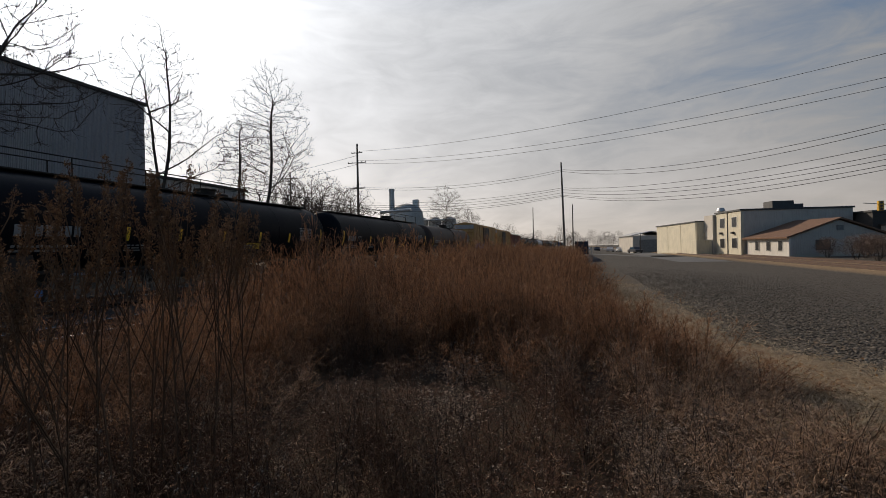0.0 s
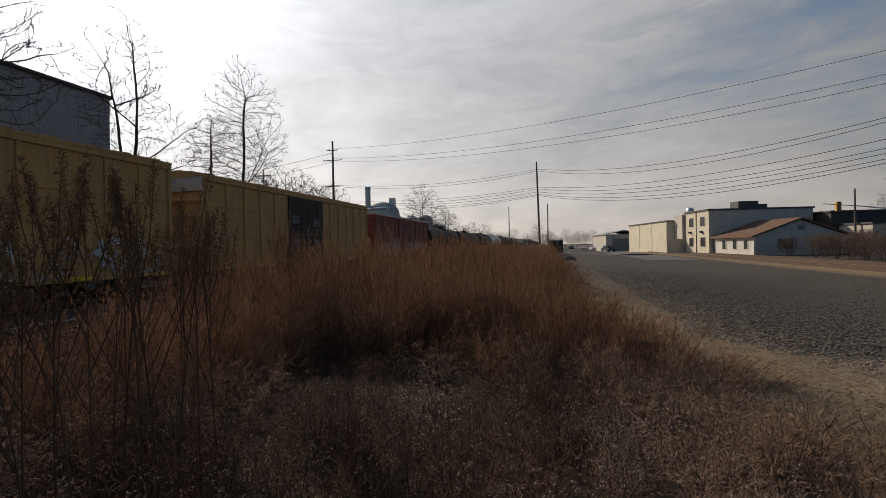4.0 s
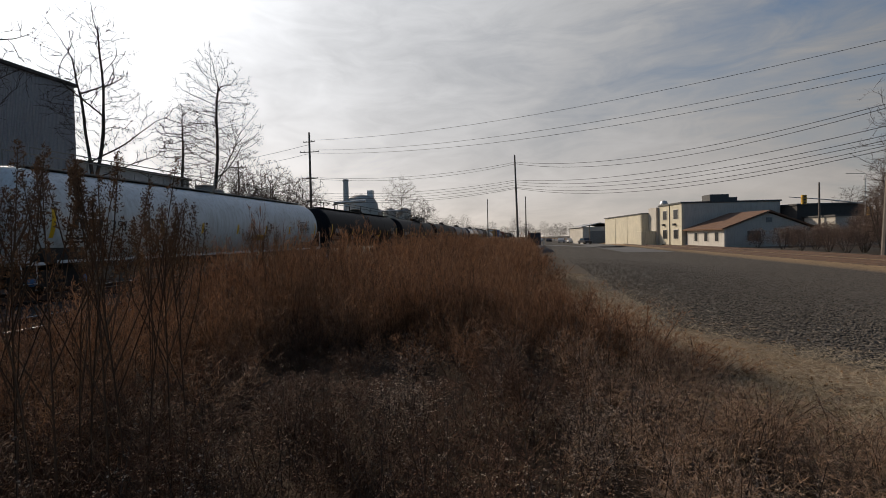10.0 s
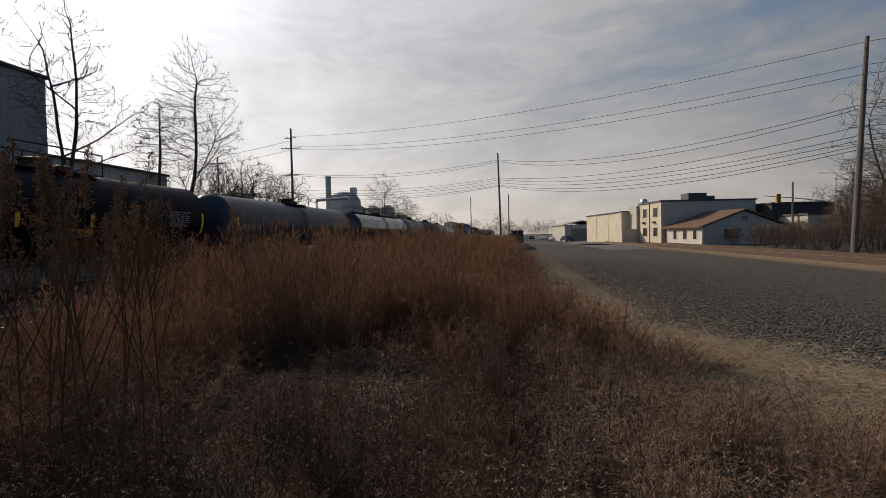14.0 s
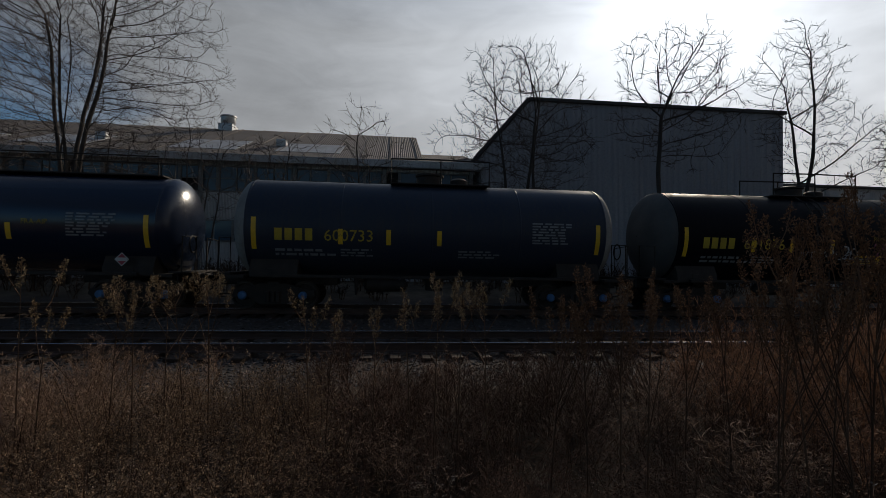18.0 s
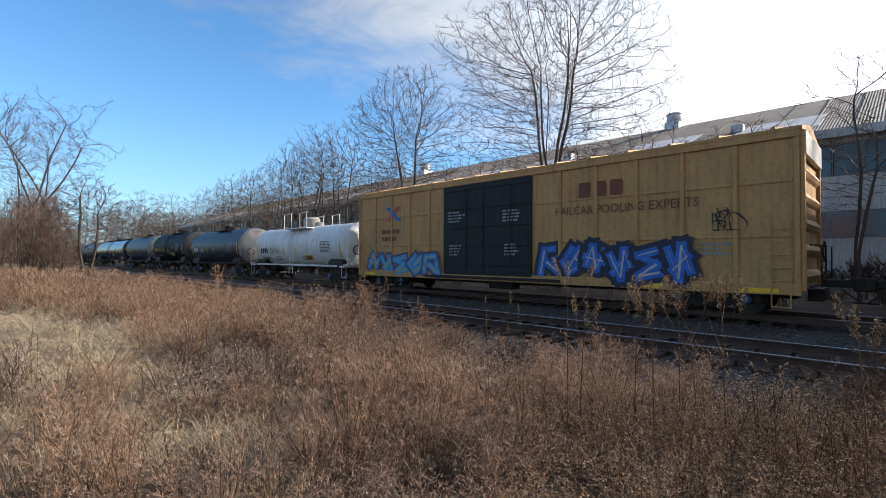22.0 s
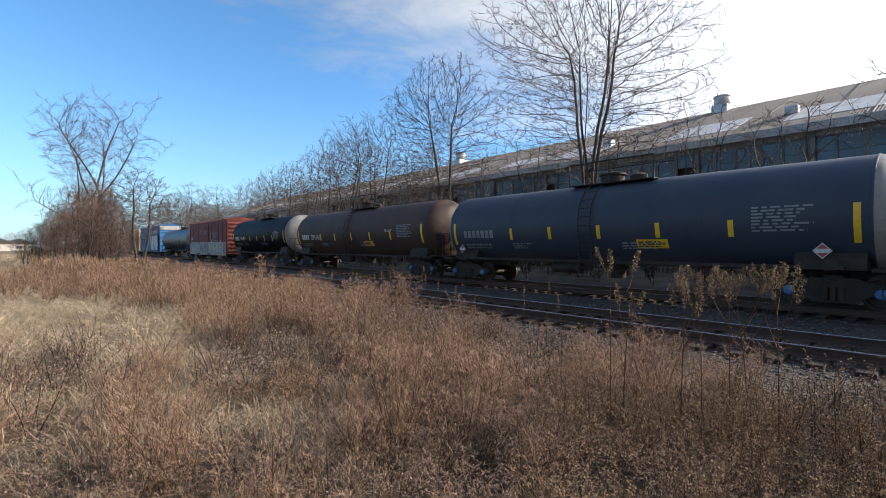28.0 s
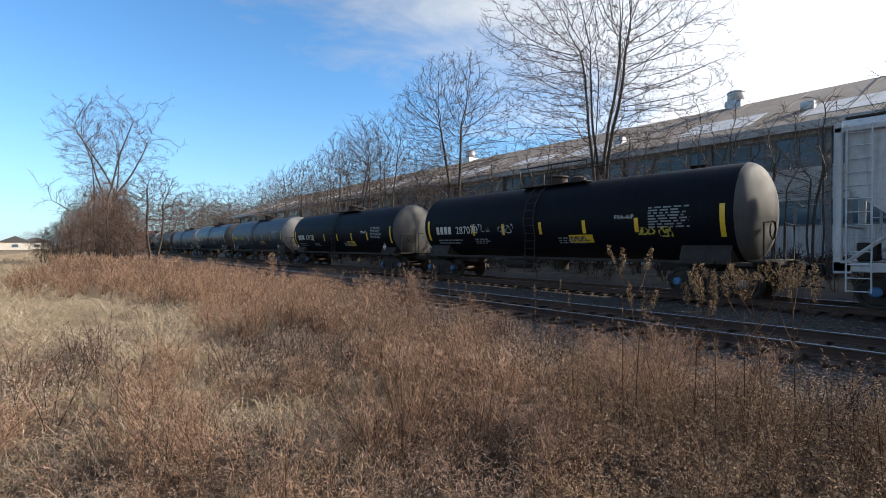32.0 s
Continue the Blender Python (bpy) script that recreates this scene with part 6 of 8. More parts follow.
    flat_word(car, "137529", 0.5, -H + 1.9, 2.95, W + 0.05, LETTER, width=2.6, name="car_number")
    tank_car("i", 411.9, 428.0, R + 0.02, ZC, DARK_BLUE, "dark slate tank car with white graffiti scrawls", head=PALE_HEAD, number="290534", mark_mat=LETTER_GREY, seed=41, side_ladder=False, plain=True, sprays=((white_s, 0.03, 0.12, -0.5, 0.35, 10, 0.06), (grey_s, 0.33, 0.52, -0.75, -0.1, 14, 0.07), (white_s, 0.55, 0.68, -0.35, 0.0, 8, 0.05), (grey_s, 0.55, 0.8, -1.0, -0.5, 14, 0.06)))
    car, W, half, H = box_car(430.0, 445.6, 4.3, 0.7, BOX_RED, "oxide-red boxcar with a pale graffiti band along its foot", door_f=(0.34, 0.56), roof=BOX_RED, posts=11, lines=(2.3, 2.7, 3.1, 3.5, 3.9), seed=33, rib_ends=8)
    band = spray("pale_band", (0.46, 0.40, 0.385))
    d0, d1 = -H + 2 * H * 0.34, -H + 2 * H * 0.56
    for a, b, x in ((-H + 0.1, d0 - 0.1, half - 0.006), (d0 + 0.02, d1 - 0.02, half + 0.05), (d1 + 0.1, H - 0.08, half - 0.006)):
        part("painted_band", Shape().box(x, x + 0.012, a, b, 0.6, 2.05), band, car, "pale painted band", smooth=0)
    throw_up(car, 45, "153425", -H + 0.5, -H + 5.6, 0.8, 1.95, 0.2, half + 0.03, spray("lilac_white", (0.50, 0.46, 0.47)), purple_s, None, "pale graffiti letters with dark outlines", edge=0.05)
    throw_up(car, 44, "4251", d0 + 0.2, d1 - 0.2, 0.75, 1.95, 0.12, half + 0.07, spray("mauve", (0.30, 0.20, 0.26)), purple_s, None, "mauve graffiti scrawl on the door", edge=0.03)
    throw_up(car, 46, "41352", 1.2, 6.3, 0.75, 2.2, 0.34, half + 0.03, spray("cream", (0.50, 0.47, 0.38)), purple_s, None, "cream graffiti letters with dark outlines", edge=0.05)
    tagged(part("graffiti", scribble(random.Random(48), 1.6, 4.6, 2.2, 3.4, 7, 0.05, half + 0.02), white_s, car, "thin white graffiti outline", smooth=0), kind="stuff")
    tagged(part("brand_mark", Shape().add([(W + 0.045, -H + 0.9 + a * 0.35 + b, 2.35 + c) for a in range(2) for b, c in ((0, 0), (0.24, 0), (0.24, 0.3), (0, 0.3))], [(4 * a, 4 * a + 1, 4 * a + 2, 4 * a + 3) for a in range(2)]), LETTER, car, smooth=0), kind="stuff")
    tank_car("k", 447.8, 460.8, R + 0.05, ZC + 0.05, BLACK, "black tank car with white number and a dusty dark end", head=PALE_HEAD, number="701647", seed=42, side_ladder=False, plain=True)
    tank_car("l", 463.2, 478.4, R + 0.02, ZC - 0.05, BROWN, "rust-topped dark tank car with white stencils", number="283165", seed=43)
    tank_car("m", 480.4, 494.9, R, ZC - 0.15, GREY_BLUE, "faded blue-grey tank car with a dusty pale end", head=PALE_HEAD, number="", seed=44, placard=True)
    tank_car("n", 497.3, 511.3, R, ZC, DARK_BLUE, "dark blue-grey tank car with a dusty end and placards", head=DARK_HEAD, number="37907", seed=45, placard=True)
    tank_car("o", 514.3, 528.75, R, ZC - 0.03, GREY_BLUE, "blue-grey tank car with gold lettering and a dusty end", head=PALE_HEAD, mark_mat=LETTER_GOLD, number="670350", seed=46, placard=True)
    tank_car("p", 531.5, 545.6, R, ZC - 0.15, BLACK, "clean black tank car with white stencils", head=DARK_HEAD, number="67922", seed=47, placard=True)
    tank_car("q", 548.7, 562.7, R, ZC - 0.02, BLACK, "black tank car with rust along its top and white scrawls", head=DARK_HEAD, number="287070", seed=48, sprays=((white_s, 0.24, 0.33, -0.35, -0.05, 8, 0.04), (white_s, 0.36, 0.42, -0.45, -0.1, 6, 0.04), (gold_s, 0.80, 0.88, -0.7, -0.4, 8, 0.07)))
    hopper_car(564.9, 581.5, "light grey covered hopper with ladders and slanted ends")
    tank_car("s", 584.0, 599.0, R, ZC, BLACK, black_l, seed=49)
    tank_car("t", 601.2, 616.0, R, ZC, DARK_BLUE, "dark slate-blue tank car", seed=50)


build_train()

# ---- trees ----
def grow(rng, height, width=0.5, low=0.25, stems=1, lean=(0, 0), points=700, fine=0.008, up=0.30, egg=0.5, fan=0.2, twig=0.035, spray=2, power=2.35, fineness=52, leader=0.7, limbs=()):
    """A bare tree that grows towards points scattered in an egg-shaped crown. Gives the wood and the twigs apart."""
    nrng = np.random.default_rng(rng.randrange(1 << 30))
    rz, rx = height * (1 - low) / 2, height * width / 2
    centre = np.array((lean[0] * height * 0.7, lean[1] * height * 0.7, height * low + rz))
    d = nrng.normal(size=(points, 3))
    d /= np.linalg.norm(d, axis=1)[:, None]
    goal = d * (nrng.random(points) ** (1 / 2.4))[:, None]
    taper = 1.0 - (egg - 0.5) * 1.2 * goal[:, 2]
    bumps = np.array([0.82 + 0.32 * noise.noise(Vector(v) * 1.7 + Vector((points, 0, 0))) for v in d])
    goal = goal * np.stack((taper * bumps, taper * bumps, np.ones(points)), 1) * (rx, rx, rz) + centre
    D = height / fineness
    node, mother, heading = [], [], []
    for s in range(stems):
        a = 6.283 * s / stems + rng.uniform(-0.4, 0.4)
        out = fan if stems > 1 else 0.02
        q = np.array((0.12 * (stems > 1) * math.cos(a), 0.12 * (stems > 1) * math.sin(a), -0.3))
        h = np.array((lean[0] + out * math.cos(a), lean[1] + out * math.sin(a), 1.0))
        h /= np.linalg.norm(h)
        last = -1
        while True:
            node.append(q)
            mother.append(last)
            heading.append(h)
            last = len(node) - 1
            if q[2] > height * leader * rng.uniform(0.85, 1.1):
                break
            h = h + np.array((rng.gauss(0, 0.03), rng.gauss(0, 0.03), 0.035))
            h /= np.linalg.norm(h)
            q = q + h * D
    for z0, way, reach in limbs:
        last = min(range(len(node)), key=lambda i: abs(node[i][2] - z0))
        h = np.array(way) / np.linalg.norm(way)
        q = node[last]
        steps = int(reach / D)
        for k in range(steps):
            h = h + np.array((rng.gauss(0, 0.045), rng.gauss(0, 0.045), rng.gauss(0.012, 0.045)))
            h /= np.linalg.norm(h)
            q = q + h * D
            node.append(q)
            mother.append(last)
            heading.append(h)
            last = len(node) - 1
            if k > steps * 0.35:
                goal = np.concatenate((goal, q + nrng.normal(size=(8, 3)) * reach * 0.16 + (0, 0, reach * 0.08)))
    points = len(goal)
    P = np.array(node)
    count = [0] * len(node)
    gap = np.linalg.norm(goal[:, None] - P[None], axis=2)
    best, dist = gap.argmin(1), gap.min(1)
    alive = np.ones(points, bool)
    for _ in range(90):
        use = alive & (dist < D * 30)
        if not use.any():
            break
        ids = np.nonzero(use)[0]
        total = np.zeros((len(node), 3))
        np.add.at(total, best[ids], (goal[ids] - np.array(node)[best[ids]]) / dist[ids][:, None])
        pull = {int(i): total[i] for i in np.unique(best[ids])}
        fresh = []
        full = np.array([count[i] >= 3 for i in range(len(node))])
        alive &= ~full[best]
        for i, v in pull.items():
            if count[i] >= 3:
                continue
            v = v / (np.linalg.norm(v) + 1e-6) + heading[i] * 0.6 + np.array((rng.gauss(0, 0.05), rng.gauss(0, 0.05), up * 0.25))
            v /= np.linalg.norm(v)
            node.append(node[i] + v * D)
            mother.append(i)
            heading.append(v)
            count[i] += 1
            count.append(0)
            fresh.append(len(node) - 1)
        if not fresh:
            break
        Q = np.array([node[i] for i in fresh])
        gap = np.linalg.norm(goal[:, None] - Q[None], axis=2)
        nearer = gap.min(1)
        swap = nearer < dist
        best[swap] = np.array(fresh)[gap.argmin(1)][swap]
        dist = np.minimum(dist, nearer)
        alive &= dist > D * 1.4
    kids = [[] for _ in node]
    tips = [0.0] * len(node)
    for i in range(len(node) - 1, -1, -1):
        if tips[i] == 0:
            tips[i] = 1.0
        if mother[i] >= 0:
            tips[mother[i]] += tips[i]
            kids[mother[i]].append(i)
    size = [fine * t ** (1 / power) for t in tips]
    wood, twigs = Shape(), Shape()
    todo = [i for i in range(len(node)) if mother[i] < 0]
    while todo:
        i = todo.pop()
        run = [mother[i]] if mother[i] >= 0 else []
        while True:
            run.append(i)
            if not kids[i]:
                break
            order = sorted(kids[i], key=lambda k: -tips[k])
            todo.extend(order[1:])
            i = order[0]
        radii = [size[k] for k in run]
        if mother[run[0]] >= 0 or len(run) > 1:
            radii[0] = min(radii[0], radii[1] * 1.15) if len(radii) > 1 else radii[0]
        thick = max(radii) > fine * 3.2
        (wood if thick else twigs).tube([node[k] for k in run], radii, 7 if max(radii) > 0.08 else (4 if thick else 3), cap=False)
    for i in range(len(node)):
        if size[i] < fine * 3.0:
            for _ in range(spray if kids[i] else spray + 2):
                v = heading[i] + np.array((rng.gauss(0, 0.62), rng.gauss(0, 0.62), rng.gauss(0.15, 0.5)))
                v *= height * twig * rng.uniform(0.5, 1.3) / np.linalg.norm(v)
                mid = node[i] + v * 0.5
                twigs.tube([node[i], mid + v * 0.5 + np.array((0, 0, height * twig * 0.14))], [fine * 0.8, fine * 0.5], 3, cap=False)
    return wood, twigs


def plant_tree(x, y, height, label="bare winter tree with a broad twiggy crown", group="", seed=0, **how):
    rng = random.Random(seed)
    wood, twigs = grow(rng, height, **how)
    t = thing("tree", label, "tree", group, at=pose(x, y, ground_z(x, y)))
    part("trunk", wood, BARK, t, smooth=80)
    part("crown", twigs, BRUSH if "brush" in group else TWIG, t, smooth=0)
    return t


def build_trees():
    rng = random.Random(77)
    plant_tree(-24.5, -15.4, 19.0, "big bare tree with several stems and a wide crown", stems=5, width=0.82, low=0.22, points=4200, fine=0.0072, power=2.25, fineness=72, spray=2, twig=0.022, seed=1, fan=0.11, up=0.9, leader=0.72)
    plant_tree(-25.0, -28.9, 16.8, "bare tree with an even oval crown", stems=3, width=0.74, low=0.24, points=3000, fine=0.0080, power=2.3, fineness=66, spray=2, twig=0.023, fan=0.09, seed=2, up=0.9, leader=0.7)
    slim = [plant_tree(x, y, h, "slim bare tree in a row along the factory", "row of slim trees", seed=10 + i, stems=2, width=0.44, low=0.22, points=900, fine=0.009, power=2.25, fan=0.07, up=1.2, spray=2) for i, (x, y, h) in enumerate(((-25, -38.5, 14.6), (-25.5, -44.5, 15.6), (-25, -49, 14.4)))]
    for i, (x, y, h) in enumerate(((-26, -56, 13.8), (-25, -66, 12.2), (-27, -36, 11.5), (-27, -60, 11), (-24.5, -34, 9.0), (-24.5, -53, 9.5), (-26.5, -41, 12.5), (-26, -47, 13.0), (-25.5, -51.5, 13.6), (-24.6, -58.5, 12.6), (-26.5, -63, 12.8), (-25, -70, 12.5), (-25.5, -31.5, 10.5), (-24.8, -42.5, 13.4), (-25, -76, 12.6))):
        k = h / 14.8
        slim[i % 3].scale = (k, k, k)
        copy_thing(slim[i % 3], pose(x, y, ground_z(x, y), 0, 0, rng.uniform(0, 360)))
    for s in slim:
        s.scale = (1, 1, 1)
    for i, (x, y, h) in enumerate(((-22.5, -1.6, 9.2), (-24, -9.2, 8.6), (-24.5, -19.8, 9.4), (-23.5, -12.4, 8.0), (-24, -23.5, 8.6), (-23, -5.2, 7.4), (-24, -32.5, 8.5), (-24.5, -6.8, 7.8))):
        plant_tree(x, y, h, "small crooked bare sapling by the factory wall", "saplings", seed=30 + i, stems=2 + i % 2, width=0.62, low=0.28, points=170, fine=0.009, up=0.6, fan=0.14, spray=1, twig=0.04, leader=0.55)
    plant_tree(-26.0, 24.4, 16.8, "tall twin-stemmed bare tree with spreading boughs", stems=2, width=0.36, low=0.36, points=1100, fine=0.0115, power=2.25, fan=0.02, seed=40, up=0.5, spray=2, twig=0.022, leader=0.86,
               limbs=((6.4, (0.05, 0.85, 0.50), 5.8), (5.6, (0.1, 0.9, 0.32), 4.4), (9.4, (0.0, -0.8, 0.5), 3.2), (10.6, (0.0, 0.85, 0.45), 3.6)))
    plant_tree(-26.0, 33.3, 17.8, "tall bare tree with an upright feathery crown", stems=1, width=0.46, low=0.36, lean=(0.0, 0.20), points=2300, fine=0.0105, power=2.25, seed=41, up=0.9, spray=2, twig=0.02, leader=0.80, egg=0.66,
               limbs=((6.6, (0.0, 0.9, 0.45), 6.6), (6.0, (0.0, 0.75, 0.62), 5.4)))
    plant_tree(-26.0, 30.9, 12.4, "bare leaning tree with ivy round its foot", stems=1, width=0.40, low=0.42, points=420, fine=0.0125, seed=42, up=0.1, lean=(0.0, 0.13), leader=0.85, spray=2, twig=0.04)
    for i, (x, y, h) in enumerate(((-31.5, 52, 11.6), (-30.5, 46.5, 9.6), (-34, 60, 11.2), (-35, 69, 11.8), (-29.5, 41.5, 9.2))):
        plant_tree(x, y, h, "rounded bare tree crowded behind the train", "rounded trees", seed=80 + i, stems=3, width=0.95, low=0.14, points=620, fine=0.012, up=0.5, fan=0.16, spray=2, twig=0.045)
    plant_tree(-26.5, 7.2, 14.2, "bare tree with a dense tangle of vines", stems=3, width=0.72, low=0.22, points=1100, fine=0.0115, seed=43, up=0.2, spray=2, twig=0.035)
    plant_tree(-26.0, 15.2, 15.8, "crooked bare tree with heavy leaning boughs", stems=1, width=0.62, low=0.42, points=520, fine=0.0135, seed=44, up=0.1, lean=(0.0, 0.12), spray=2, twig=0.03)
    plant_tree(-3.3, -48.8, 14.0, "bare tree with long upswept limbs rising from brush", stems=2, width=0.58, low=0.40, points=1000, fine=0.0095, power=2.25, seed=45, up=1.0, fan=0.10, egg=0.36, leader=0.8, spray=2, twig=0.035,
               limbs=((4.6, (0.46, 0.1, 0.85), 6.2), (5.0, (-0.40, 0.1, 0.88), 6.6), (5.8, (0.25, 0.0, 0.95), 6.4), (5.4, (-0.2, 0.1, 0.97), 7.0), (3.4, (0.75, 0.0, 0.5), 3.4)))
    plant_tree(-6.9, -48.6, 8.6, "low rounded bare tree at the field edge", stems=2, width=0.72, low=0.22, points=900, fine=0.0105, seed=46, up=0.2, spray=2, twig=0.04)
    base = plant_tree(-3.6, -48.0, 7.2, "dense reddish thicket of bare brush", "brush thickets", seed=50, stems=9, width=0.66, low=0.06, points=620, fine=0.008, up=1.0, fan=0.26, twig=0.075, leader=0.8, egg=0.62)
    for x, y, s in ((-1.4, -46.5, 0.62), (-4.6, -49.5, 0.95), (-2.6, -50, 0.98), (-0.2, -48.5, 0.5), (-4.9, -46.8, 0.7), (0.6, -50, 0.42), (-2.9, -46.6, 0.82), (-1.6, -50.5, 0.72), (-3.9, -50.5, 1.04), (-0.8, -47.6, 0.55), (-5.6, -49, 0.5)):
        base.scale = (s, s, s)
        copy_thing(base, pose(x, y, ground_z(x, y), 0, 0, rng.uniform(0, 360)))
    # brush by the lot poles, and shrubs behind the train
    for x, y, s in ((30, 47, 0.5), (34, 50, 0.75), (28.5, 43, 0.32), (31, 40, 0.36), (36, 55, 0.6), (29, 53, 0.32), (33, 60, 0.36), (36, 44, 0.8), (38, 63, 0.36), (34, 36, 0.45), (30.5, 58, 0.32), (32, 66, 0.30), (27.6, 48, 0.28), (29.2, 62, 0.32), (30, 70, 0.3), (34.5, 70, 0.34), (30.5, 50.5, 0.36), (33.5, 55, 0.42), (31.5, 45, 0.42), (36, 66, 0.36), (28.6, 57, 0.3), (33, 41, 0.5),
                    (-31, 49, 1.0), (-33, 54, 1.05), (-30, 45, 0.8), (-36, 58, 1.15), (-34, 66, 1.15), (-33, 60, 0.8), (-29.5, 41, 0.7), (-28, 35.5, 0.75)):
        tall = 1.0 + 0.9 * step(0.56, 0.78, x / y)
        k = s * (2.3 if x > 0 else 1.0)
        base.scale = (k, k, s * (1.25 * tall if x > 0 else 1.0))
        copy_thing(base, pose(x, y, ground_z(x, y), 0, 0, rng.uniform(0, 360)))
    base.scale = (1, 1, 1)
    plant_tree(32.5, 45.5, 17.0, "tall bare tree above the brush by the pole", stems=3, width=0.62, low=0.12, points=1300, fine=0.011, spray=1, seed=60, up=0.1)
    # woods in the distance
    far = [plant_tree(along(a, d).x, along(a, d).y, h, "distant bare tree with a rounded crown", "distant trees", stems=2, width=w, low=0.14, points=420, seed=61 + i, up=0.7, fine=0.013, fan=0.1, spray=2, twig=0.045, power=2.6) for i, (a, d, h, w) in enumerate(((15.8, 117, 17.5, 0.72), (13.4, 140, 14.0, 0.85), (165.4, 138, 13.0, 0.95)))]
    for i, (a, d, s) in enumerate(((12.6, 150, 0.75), (9.6, 160, 0.68), (10.9, 170, 0.7), (8.0, 190, 0.62), (14.2, 165, 0.8), (6.2, 230, 0.6), (4.6, 250, 0.6), (3.2, 240, 0.55), (0.6, 110, 0.38), (1.8, 120, 0.40), (1.0, 112, 0.3), (2.4, 118, 0.33),
                    (-1.6, 260, 0.6), (-2.8, 240, 0.62), (-3.4, 165, 0.52), (-4.6, 300, 0.6), (-5.6, 290, 0.55), (-0.4, 280, 0.55), (-6.5, 310, 0.55), (-7.4, 330, 0.6), (-1.0, 300, 0.6), (0.3, 300, 0.6), (5.4, 260, 0.6), (7.1, 220, 0.6), (-8.6, 330, 0.6), (-3.9, 310, 0.6), (-2.2, 300, 0.6),
                    (-30.5, 105, 0.55), (-33.5, 96, 0.62), (-36, 90, 0.7), (-38.5, 80, 0.7), (-24.5, 160, 0.6), (-27, 150, 0.55), (-19, 190, 0.5),
                    (166.5, 125, 0.8), (164.8, 135, 0.85), (168.5, 120, 0.7), (163.0, 140, 0.8), (161.2, 130, 0.82), (159.0, 120, 0.85), (157.5, 110, 0.8), (165.6, 150, 0.95), (170, 130, 0.65), (162.2, 115, 0.6), (167.4, 118, 0.6), (160.2, 112, 0.7), (163.9, 122, 0.7), (161.8, 150, 0.9), (158.2, 140, 0.95), (166.9, 145, 0.8),
                    (169.2, 150, 1.15), (167.8, 160, 1.2), (166.2, 165, 1.2), (164.2, 160, 1.25), (162.6, 168, 1.25), (160.8, 158, 1.2), (171.2, 165, 1.1), (159.6, 150, 1.15), (168.4, 172, 1.25), (170.4, 178, 1.2), (165.2, 178, 1.3), (163.4, 182, 1.3), (161.6, 180, 1.3), (172.4, 185, 1.0),
                    (172.5, 150, 0.5), (176, 170, 0.5), (179, 200, 0.5), (182, 220, 0.5))):
        p = along(a, d)
        f = far[i % 3]
        s *= 1.12 if 156 < a < 171 and d < 151 else 1.0
        f.scale = (s * rng.uniform(0.95, 1.2), s * rng.uniform(0.95, 1.2), s)
        copy_thing(f, pose(p.x, p.y, ground_z(p.x, p.y), 0, 0, rng.uniform(0, 360)))
    for f in far:
        f.scale = (1, 1, 1)
    # houses at the far end of the field
    for i, (a, d, c) in enumerate(((182.9, 260, GREY_AND_SHADED_WALL), (181.6, 300, GREY_AND_SHADED_WALL))):
        p = along(a, d)
        h = thing("far_house", "small pale house far across the field", "house", group="far houses", at=pose(p.x, p.y, -0.3, 0, 0, 10 * i))
        part("wall", Shape().box(-5, 5, -4, 4, 0, 3.2), c, h, smooth=0)
        part("roof", Shape().prism([(-5.4, 3.1), (0, 5.6), (5.4, 3.1)], -4.4, 4.4, "y"), TRIM, h, smooth=0)
        part("window", Shape().box(-1, 1, 4.0, 4.05, 1, 2.2), GLASS, h, smooth=0)


build_trees()


# ---- weeds and grass ----
RUST_WEED = straw("rust_brown_weeds", (0.33, 0.175, 0.10), (0.245, 0.125, 0.070), through=0.22, island=0.35)
TAN_WEED = straw("pinkish_tan_weeds", (0.34, 0.222, 0.155), (0.255, 0.163, 0.110), through=0.18, island=0.35)
# darker copy of the weed brown: the shade of backlit plants in its colour
SHADED_WEED = straw("shaded_brown_weeds", (0.108, 0.054, 0.034), (0.066, 0.034, 0.022), through=0.05, island=0.5)
GREY_WEED = straw("grey_brown_weeds", (0.0775, 0.0521, 0.0409), (0.0465, 0.0322, 0.026), through=0.02)
FLUFF = straw("pale_seed_fluff", (0.30, 0.23, 0.18), (0.145, 0.10, 0.075), through=0.05, island=0.7)
PALE_GRASS = straw("pale_straw_grass", (0.38, 0.31, 0.225), (0.285, 0.225, 0.155), through=0.10)
GOLD_LEAF = straw("tan_curled_leaves", (0.30, 0.20, 0.125), (0.21, 0.135, 0.08), through=0.12, island=0.35)
GOLD_HEAD = straw("tan_seed_heads", (0.255, 0.1827, 0.1062), (0.17, 0.1105, 0.0638), through=0.04)
STALK = straw("brown_stalks", (0.119, 0.0686, 0.042), (0.084, 0.0504, 0.0322), through=0.02)
# darker version of the goldenrod heads, with backlit shade mixed into the colour
SHADED_HEAD_SEED = straw("shaded_bristly_seed_heads", (0.12, 0.072, 0.045), (0.075, 0.046, 0.03), through=0.2)
LEAF = straw("fallen_leaves", (0.26, 0.12, 0.05), (0.36, 0.20, 0.09))


